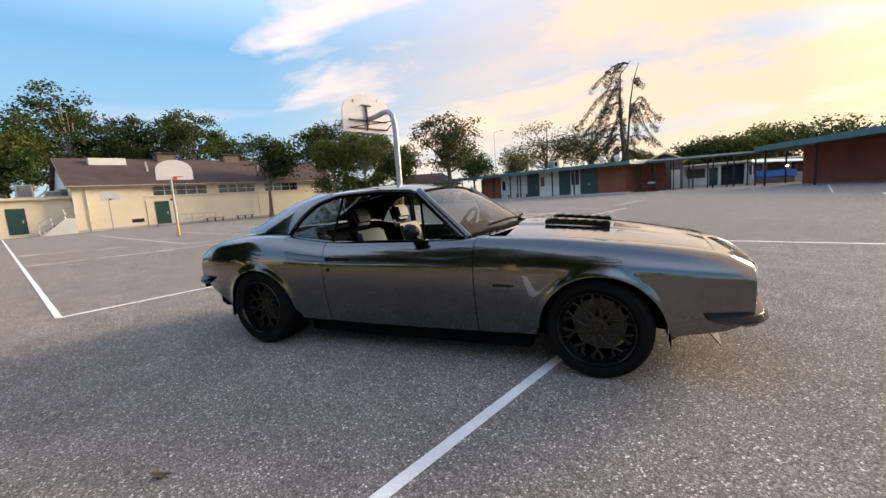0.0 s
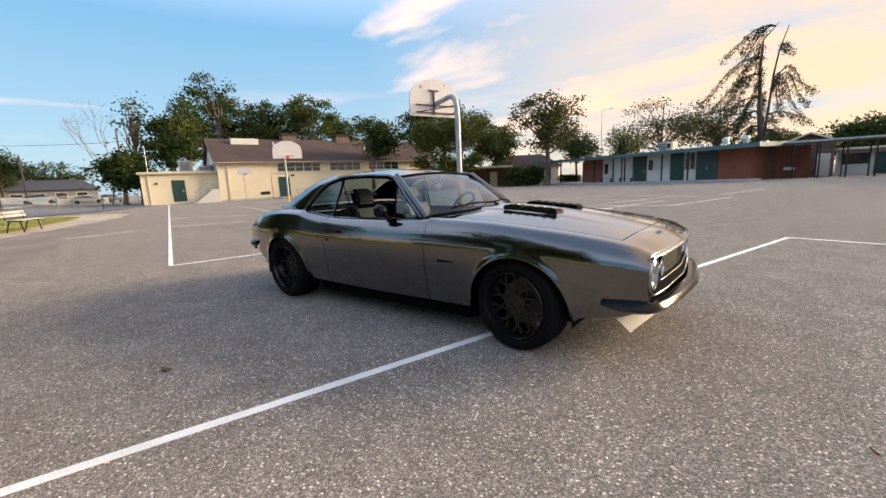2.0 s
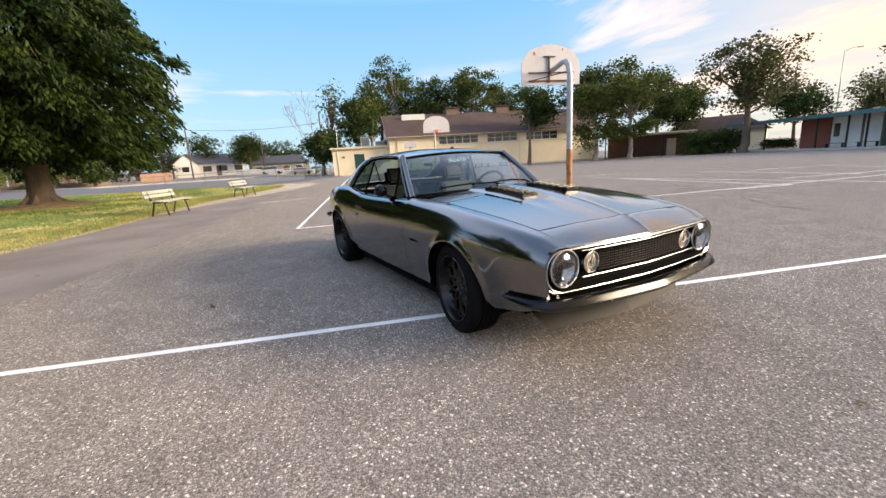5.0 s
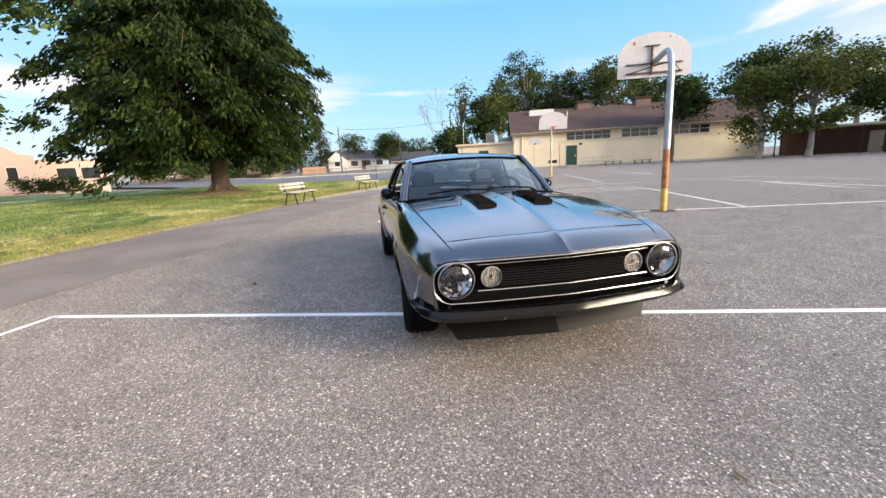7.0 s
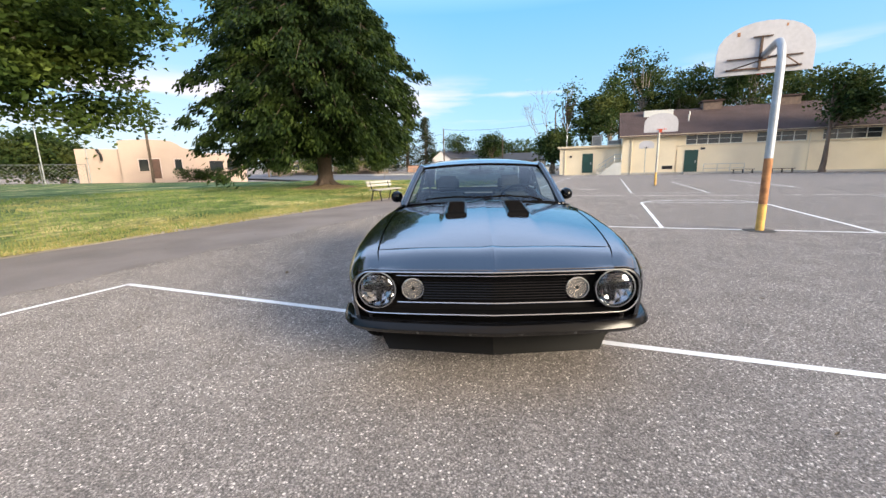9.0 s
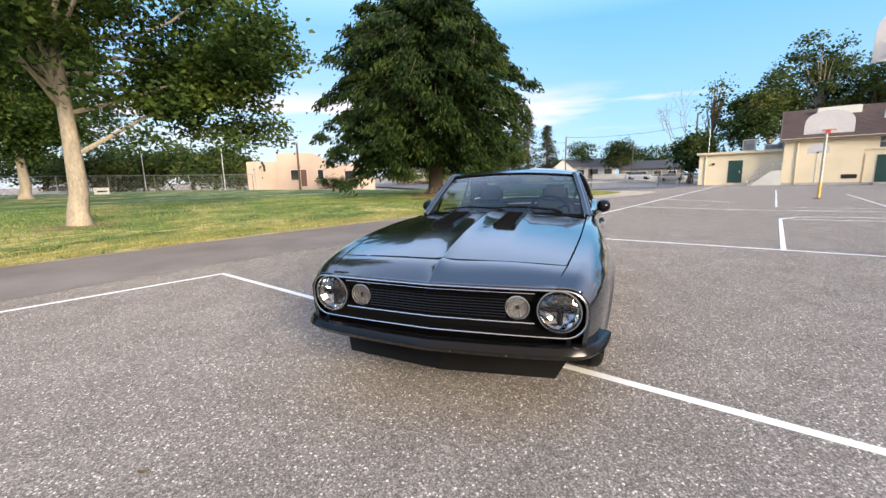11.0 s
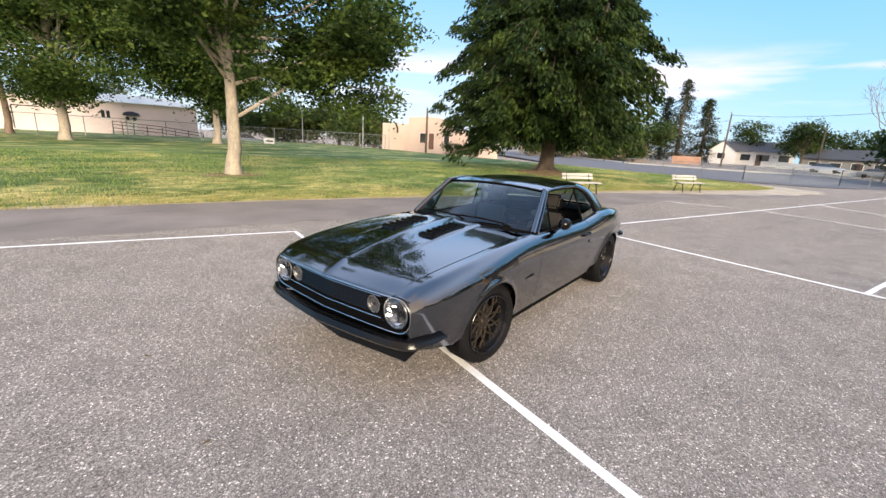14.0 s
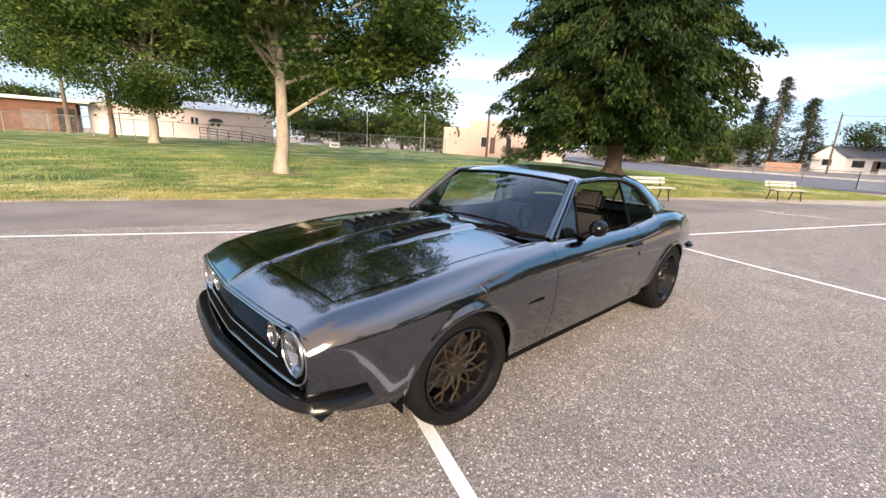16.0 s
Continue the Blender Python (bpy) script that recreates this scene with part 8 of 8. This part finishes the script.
def build_path():
    s = Shape()
    s.grid(lambda x, d: (x, lawn_edge(x) + 0.02 + d + (0.22 * noise.noise((x * 0.5, 3, 1)) + 0.10 * noise.noise((x * 2.3, 9, 1)) if d > 1 else 0), 0.0035), np.linspace(-24, 22, 240), [0, 0.8, 3.0])
    solo("path", s, PATH_ASPHALT, "smoother brownish asphalt strip beside the lawn", "path", "structure")
    rng = np.random.default_rng(5)
    # dusty cracks across the yard
    for p, q, n in (((-13.7, 2.5), (-12.1, 5.6), 18), ((-12.1, 5.6), (-9.9, 15.8), 26), ((-13.3, -0.6), (-13.7, 2.5), 7), ((-19.4, 4.4), (-16.4, 6.5), 16), ((6.05, 4.55), (10.8, 2.9), 14)):
        s = Shape()
        for k in range(n):
            t = (k + rng.uniform(0, 0.6)) / n
            c = Vector(p).lerp(Vector(q), t) + Vector(rng.normal(size=2)) * 0.10
            d = (Vector(q) - Vector(p)).normalized()
            L, w = rng.uniform(0.2, 0.7), rng.uniform(0.03, 0.11)
            ring = []
            for a in range(9):
                ang = 2 * math.pi * a / 9
                rr = rng.uniform(0.65, 1.15)
                ring.append((c.x + d.x * L * math.cos(ang) * rr - d.y * w * math.sin(ang) * rr, c.y + d.y * L * math.cos(ang) * rr + d.x * w * math.sin(ang) * rr, 0.003 + 0.0004 * (k % 3)))
            s.add(ring, [tuple(range(9))])
        solo("crack", s, PATCH, "dusty filled crack in the asphalt", "crack", "structure")


def thin_crack(points, w, label="thin dark crack in the asphalt"):
    """A ragged dark crack along a line of points."""
    rng = np.random.default_rng(int(abs(points[0][0]) * 100))
    s, left, right = Shape(), [], []
    for a, b in zip(points, points[1:]):
        a, b = Vector((*a, 0)), Vector((*b, 0))
        k = max(4, int((b - a).length / 0.16))
        n = Vector((-(b - a).y, (b - a).x, 0)).normalized()
        for i in range(k):
            p = a.lerp(b, i / k) + n * rng.normal() * 0.035
            h = w * rng.uniform(0.25, 1.0)
            left.append((p.x + n.x * h, p.y + n.y * h, 0.0036))
            right.append((p.x - n.x * h, p.y - n.y * h, 0.0036))
    m = len(left)
    s.add(left + right, [(i, i + 1, m + i + 1, m + i) for i in range(m - 1)])
    return solo("crack", s, TAR, label, "crack", "structure")


def fan_board(s, m, w=1.49, h=0.96, th=0.03):
    pts = [(-w / 2, 0), (w / 2, 0), (w / 2, h * 0.42)]
    for k in range(1, 12):
        a = math.pi * k / 12
        pts.append((w / 2 * math.cos(a), h * 0.42 + h * 0.58 * math.sin(a) ** 0.85))
    pts.append((-w / 2, h * 0.42))
    n = len(pts)
    vs = [(0, y, z) for y, z in pts] + [(th, y, z) for y, z in pts]
    s.add(vs, [tuple(range(n)), tuple(reversed(range(n, 2 * n)))] + [(i, n + i, n + (i + 1) % n, (i + 1) % n) for i in range(n)], m)
    return s


def hoop(x, y, turn, label, upper, mid, lower, reach=0.75, pole_r=0.064, scale=1.0, base_z=0.0, cut=(0.47, 1.25), dark_ring=False, wide=1.49, high=0.85):
    """A gooseneck basketball hoop; the board faces local +x."""
    h = thing("basketball_hoop", pose(x, y, base_z, 0, 0, turn), label, "basketball hoop")
    b0 = 2.93 * scale
    bend = [(0, 0, 2.84 * scale), (0.012, 0, 3.02 * scale), (0.07, 0, 3.20 * scale), (0.18, 0, 3.30 * scale), (0.32, 0, 3.32 * scale), (0.55, 0, 3.29 * scale), (reach - 0.01, 0, 3.25 * scale)]
    part("pole", Shape().tube([(0, 0, cut[1]), (0, 0, 2.2 * scale)] + bend, [pole_r] * 3 + [pole_r * 0.92] * 6, 16), upper, h, smooth=True)
    part("pole_band", Shape().tube([(0, 0, cut[0]), (0, 0, cut[1])], pole_r * 1.01, 16, caps=False), mid, h, "rust-brown painted band", smooth=True)
    part("pole_foot", Shape().tube([(0, 0, -0.05), (0, 0, cut[0])], pole_r * 1.012, 16, caps=False), lower, h, "faded yellow pole foot", smooth=True)
    board = part("backboard", fan_board(Shape(), pose(reach, 0, b0), wide, high), BOARD, h, "white fan-shaped backboard with rust stains")
    br = Shape()
    zc = b0 + 0.34 * scale
    for sg in (-1, 1):
        br.tube([(0.04, 0.03 * sg, 3.06 * scale), (reach - 0.02, 0.56 * sg * scale, b0 + 0.09)], 0.012, 6)
    br.box((reach - 0.03, -0.60 * scale, b0 + 0.075), (reach - 0.004, 0.60 * scale, b0 + 0.105)).box((reach - 0.03, -0.60 * scale, b0 + 0.265), (reach - 0.004, 0.60 * scale, b0 + 0.285))
    br.box((reach - 0.04, 0.04, b0 + 0.05), (reach - 0.004, 0.075, b0 + 0.64)).box((reach - 0.035, -0.10, b0 + 0.62), (reach - 0.004, 0.19, b0 + 0.64))
    part("bracket", br, RUST_DARK if not dark_ring else BLACK_METAL, h, "thin rusted steel bracing")
    ring = Shape()
    cx = reach + 0.03 + 0.15 + 0.225
    ring.tube([(cx + 0.225 * math.cos(2 * math.pi * k / 28), 0.225 * math.sin(2 * math.pi * k / 28), 3.05 * scale) for k in range(30)], 0.011, 6, caps=False)
    ring.box((reach + 0.03, -0.07, 3.03 * scale - 0.11), (reach + 0.05, 0.07, 3.05 * scale + 0.03)).box((reach + 0.03, -0.05, 3.035 * scale), (reach + 0.20, 0.05, 3.05 * scale))
    part("rim", ring, RIM_RED if not dark_ring else BLACK_METAL, h, "red steel rim", smooth=True)
    if not dark_ring:
        for yy, zz, w_, h_ in ((0.42, 0.70, 0.05, 0.07), (0.02, 0.22, 0.12, 0.10), (-0.30, 0.80, 0.03, 0.05)):
            part("rust_stain", Shape().box((reach - 0.003, yy - w_ / 2, b0 + zz * scale), (reach + 0.001, yy + w_ / 2, b0 + zz * scale + h_), 0.001), RUST, board)
    part("footing", Shape().lathe([(0.0, 0.012), (0.20, 0.011), (0.26, 0.003)], 20), TAR, h, "dark stain round the pole foot")
    return h


def park_bench(x, y, turn, z):
    b = thing("park_bench", pose(x, y, z, 0, 0, turn), "weathered white slatted bench on dark iron legs", "bench", "lawn benches")
    # local x along the bench, +y is its front
    for k, (yy, zz) in enumerate(((0.02, 0.43), (0.14, 0.435), (0.26, 0.43), (0.38, 0.42))):
        part("seat_slat", Shape().box((0, yy, zz), (1.62, yy + 0.10, zz + 0.035), 0.006), WOOD_GREY, b)
    for k, (yy, zz) in enumerate(((-0.06, 0.56), (-0.10, 0.68))):
        part("back_slat", Shape().box((0, -0.015, 0), (1.62, 0.018, 0.095), 0.006, m=pose(0, yy, zz, 14, 0, 0)), WOOD_GREY, b)
    for xx in (0.22, 1.40):
        leg = Shape().tube([(xx, -0.12, 0.76), (xx, -0.03, 0.50), (xx, 0.02, 0.41), (xx, 0.46, 0.40)], 0.022, 6)
        leg.tube([(xx, 0.06, 0.41), (xx, -0.06, 0.0)], 0.022, 6).tube([(xx, 0.36, 0.40), (xx, 0.44, 0.0)], 0.022, 6)
        part("leg", leg, BLACK_METAL, b, smooth=True)
    return b


def parked_car(x, y, turn, paint, label):
    c = thing("parked_car", pose(x, y, ground_z(x, y) + 0.06, 0, 0, turn), label, "car", "parked cars")
    prof = [(-2.2, 0.35), (-2.25, 0.75), (-2.1, 0.92), (-1.2, 0.98), (1.0, 0.95), (2.0, 0.82), (2.22, 0.62), (2.2, 0.32)]
    s = Shape()
    rows = [[(px, yy * (1 - 0.04 * (pz > 0.8)), pz) for px, pz in prof] for yy in (-0.88, -0.84, 0.84, 0.88)]
    k = len(prof)
    s.add([p for r in rows for p in r], [(i * k + j, (i + 1) * k + j, (i + 1) * k + (j + 1) % k, i * k + (j + 1) % k) for i in range(3) for j in range(k)] + [tuple(range(k)), tuple(reversed(range(3 * k, 4 * k)))])
    part("body", s, paint, c)
    cab = [(-1.75, 0.96, 0.80), (-1.1, 1.42, 0.62), (0.1, 1.45, 0.62), (0.95, 0.95, 0.80)]
    g = Shape()
    vs = [(px, -w, pz) for px, pz, w in cab] + [(px, w, pz) for px, pz, w in cab]
    g.add(vs, [(0, 1, 2, 3), (7, 6, 5, 4), (0, 4, 5, 1), (1, 5, 6, 2), (2, 6, 7, 3)])
    part("cabin_glass", g, WINDOW, c)
    part("roof", Shape().box((-1.08, -0.62, 1.42), (0.08, 0.62, 1.48), 0.03), paint, c, smooth=True)
    for px in (-1.35, 1.4):
        for sg in (-1, 1):
            part("wheel", Shape().lathe([(0.0, 0.10), (0.2, 0.10), (0.31, 0.08), (0.32, 0.0), (0.31, -0.08)], 20, m=pose(px, 0.82 * sg, 0.32, -90 * sg)), RUBBER, c, smooth=True)
    return c


def utility_pole(x, y, z, h, label, arm=False, lamp=False, material=None, r=0.12, name="utility_pole"):
    p = thing(name, pose(x, y, z), label, "pole")
    part("pole", Shape().tube([(0, 0, -0.2), (0, 0, h)], [r, r * 0.7], 10), material or BARK, p, smooth=True)
    if arm:
        part("crossarm", Shape().box((-0.9, -0.05, h - 0.7), (0.9, 0.05, h - 0.58)), BARK, p)
    if lamp:
        part("lamp_arm", Shape().tube([(0, 0, h - 0.1), (0.7, 0, h + 0.15), (1.4, 0, h + 0.12)], 0.04, 6), STEEL, p)
        part("lamp_head", Shape().box((1.2, -0.12, h + 0.03), (1.8, 0.12, h + 0.14), 0.03), STEEL, p)
    return p


build_path()
for pts, w in ((((-6.9, 10.7), (-5.2, 10.35), (-3.9, 9.75), (-2.2, 9.3)), 0.03), (((-3.7, 10.3), (-3.0, 9.9), (-2.3, 9.6)), 0.05), (((-0.9, 8.0), (-0.5, 7.5), (0.2, 6.8), (1.1, 6.5)), 0.03),
               (((-9.1, 12.9), (-11.5, 14.2), (-15.0, 16.0)), 0.03), (((4.2, -6.0), (2.6, -6.9), (0.6, -7.2)), 0.012), (((-8.0, 2.2), (-10.5, 3.0), (-13.0, 3.4)), 0.012)):
    thin_crack(pts, w)
TU = 160.8  # degrees of the long court axis
hoop(-3.17, 5.18, TU, "tall gooseneck basketball hoop with a white fan board and rusty pole", GALV_OLD, RUST, YELLOW, reach=0.93, scale=0.955, wide=1.49, high=0.90)
hoop(-19.1, 10.6, TU + 180, "gooseneck basketball hoop with a pale pole at the far key", POLE_PALE, YELLOW, YELLOW, cut=(0.3, 0.7), base_z=0.02, scale=0.95, wide=1.58, high=0.96, pole_r=0.055)
hoop(-40.6, 19.2, TU + 180, "small basketball hoop close to the gym wall", POLE_PALE, POLE_PALE, POLE_PALE, scale=0.93, pole_r=0.05, dark_ring=True, wide=1.39, high=0.79)
park_bench(-12.95, -3.0, -25.0, lawn_z(-12.1, -3.4) - 0.01)
park_bench(-19.95, -0.20, -31.0, lawn_z(-19.3, -0.6) - 0.01)
x, y = polar(E35, 171.8, 88)
parked_car(x, y, 70, mat("white_car_paint", (0.62, 0.63, 0.64), 0.3, var=0.04, coat=0.6), "white saloon car parked across the street")
x, y = polar(E35, 168.2, 92)
parked_car(x, y, 75, mat("silver_car_paint", (0.30, 0.31, 0.32), 0.3, metal=0.5, var=0.04, coat=0.6), "silver car parked across the street")
x, y = polar(E35, 166.3, 96)
parked_car(x, y, 10, mat("grey_car_paint", (0.12, 0.13, 0.14), 0.3, metal=0.5, var=0.04, coat=0.6), "grey car parked in a driveway")
x, y = polar(E145, 243.0, 60)
parked_car(x, y, 150, mat("blue_grey_car_paint", (0.16, 0.19, 0.24), 0.3, metal=0.5, var=0.04, coat=0.6), "grey car behind the far fence")
for az, d, h, eye, arm, lamp, mm, rr in ((105.1, 76, 11.6, E0, False, True, STEEL, 0.07), (226.6, 50, 5.6, E9, False, False, STEEL, 0.06), (184.2, 82, 8.2, E145, True, True, BARK, 0.14), (176.0, 90, 7.4, E145, True, False, BARK, 0.13), (197.5, 80, 7.5, E145, True, False, BARK, 0.13), (225.5, 52, 4.6, E145, False, False, STEEL, 0.05), (165.0, 64, 9.0, E35, False, False, BARK, 0.13), (236.6, 58, 6.4, E145, False, True, STEEL, 0.06), (207.5, 70, 8.5, E145, True, False, BARK, 0.13)):
    x, y = polar(eye, az, d)
    utility_pole(x, y, max(0.0, ground_z(x, y)), h, "slim street pole with a lamp arm" if lamp else "slim upright utility pole", arm, lamp, mm, rr)


def build_cables():
    for i, (a, b, z) in enumerate((((184.2, 82), (163.8, 64), 8.6), ((184.2, 82), (207.5, 70), 7.7), ((184.2, 82), (176, 90), 7.2))):
        p, q = Vector((*polar(E145, *a), z)), Vector((*polar(E145, *b), z))
        pts = [p.lerp(q, k / 14) - Vector((0, 0, 0.9 * 4 * (k / 14) * (1 - k / 14))) for k in range(15)]
        solo("power_line", Shape().tube(pts, 0.022, 4), BLACK_METAL, "thin black overhead power line", "cable", group="power lines")


build_cables()
x, y = polar(E145, 240.6, 48.0)
fs = thing("fence_sign", pose(x, y, 0.75, 0, 0, 330), "small white notice on the chain-link fence", "sign")
part("panel", Shape().box((-0.55, -0.02, -0.5), (0.55, 0.02, 0.5), 0.01), WHITE_PANEL, fs)
part("writing_bar", Shape().box((-0.35, 0.021, 0.1), (0.35, 0.024, 0.25)).box((-0.3, 0.021, -0.2), (0.3, 0.024, -0.08)), BLACK_METAL, fs)


def fallen_leaf(x, y, turn, size, bend, label="curled dry leaf lying on the asphalt"):
    s = Shape()
    def f(u, v):
        w = 0.16 * math.sin(math.pi * min(1, max(0, u)) ** 0.8) + 0.01
        return (size * (u - 0.5), size * w * v, 0.006 + size * bend * ((u - 0.5) ** 2 * 1.4 + abs(v) * 0.18))
    s.grid(f, np.linspace(0, 1, 9), np.linspace(-1, 1, 7))
    s.grid(lambda u, v: (lambda p: (p[0], p[1], p[2] + 0.002))(f(u, v)), np.linspace(0, 1, 9), np.linspace(-1, 1, 7))
    return solo("fallen_leaf", s, DRIED, label, "leaf", group="fallen leaves", smooth=True, m=pose(x, y, 0.002, 0, 0, turn))


fallen_leaf(-0.51, -2.21, 20, 0.10, 0.30)
fallen_leaf(3.1, 0.3, 5, 0.055, 0.10)
_rng = np.random.default_rng(8)
for px, py, sz in ((3.0, -0.9, 0.05), (2.5, 1.6, 0.04), (3.45, 1.2, 0.035), (1.2, -2.7, 0.03), (-2.4, -2.9, 0.05), (-3.6, -4.2, 0.05), (-2.2, -5.0, 0.05), (2.9, -4.6, 0.05), (4.4, -3.6, 0.04), (0.6, 2.6, 0.04), (-1.2, 3.2, 0.04), (5.2, -2.2, 0.04), (3.6, 3.8, 0.04), (-5.0, -3.0, 0.06), (-7.5, -3.6, 0.06), (1.9, -6.2, 0.06)):
    fallen_leaf(px, py, _rng.uniform(0, 360), sz, _rng.uniform(0.2, 0.5))


def grass(name, n, x0, x1, d0, d1, hgt, material, seed, power=1.0):
    """Blades of grass as bent slivers, one mesh."""
    rng = np.random.default_rng(seed)
    xs = rng.uniform(x0, x1, n)
    ds = d0 + (d1 - d0) * rng.uniform(0, 1, n) ** power
    base = np.array([(x, lawn_edge(x) - d, lawn_z(x, lawn_edge(x) - d) - 0.01) for x, d in zip(xs, ds)])
    a = rng.uniform(0, 2 * np.pi, n)
    h = hgt * rng.uniform(0.5, 1.3, n)
    w = rng.uniform(0.006, 0.012, n) * (1 + ds * 0.12)
    side = np.stack([np.cos(a), np.sin(a), np.zeros(n)], 1) * w[:, None]
    lean = np.stack([-np.sin(a), np.cos(a), np.zeros(n)], 1) * (h * rng.uniform(-0.8, 0.8, n))[:, None]
    tip = base + lean + np.stack([np.zeros(n), np.zeros(n), h], 1)
    v = np.stack([base - side, base + side, tip], 1).reshape(-1, 3)
    me = bpy.data.meshes.new(name)
    me.vertices.add(len(v))
    me.vertices.foreach_set("co", v.ravel())
    me.loops.add(n * 3)
    me.loops.foreach_set("vertex_index", np.arange(n * 3))
    me.polygons.add(n)
    me.polygons.foreach_set("loop_start", np.arange(n) * 3)
    me.polygons.foreach_set("loop_total", np.full(n, 3))
    me.update(calc_edges=True)
    me.materials.append(material)
    return tagged(new(name, me), "short green grass blades of the lawn" if material is BLADES else "dry yellow grass blades at the lawn edge", "grass", kind="stuff")


grass("grass", 90000, -33, 16, 0.1, 16, 0.07, BLADES, 1, 1.5)
grass("dry_grass", 26000, -33, 16, -0.12, 1.5, 0.06, STRAW, 2, 1.4)
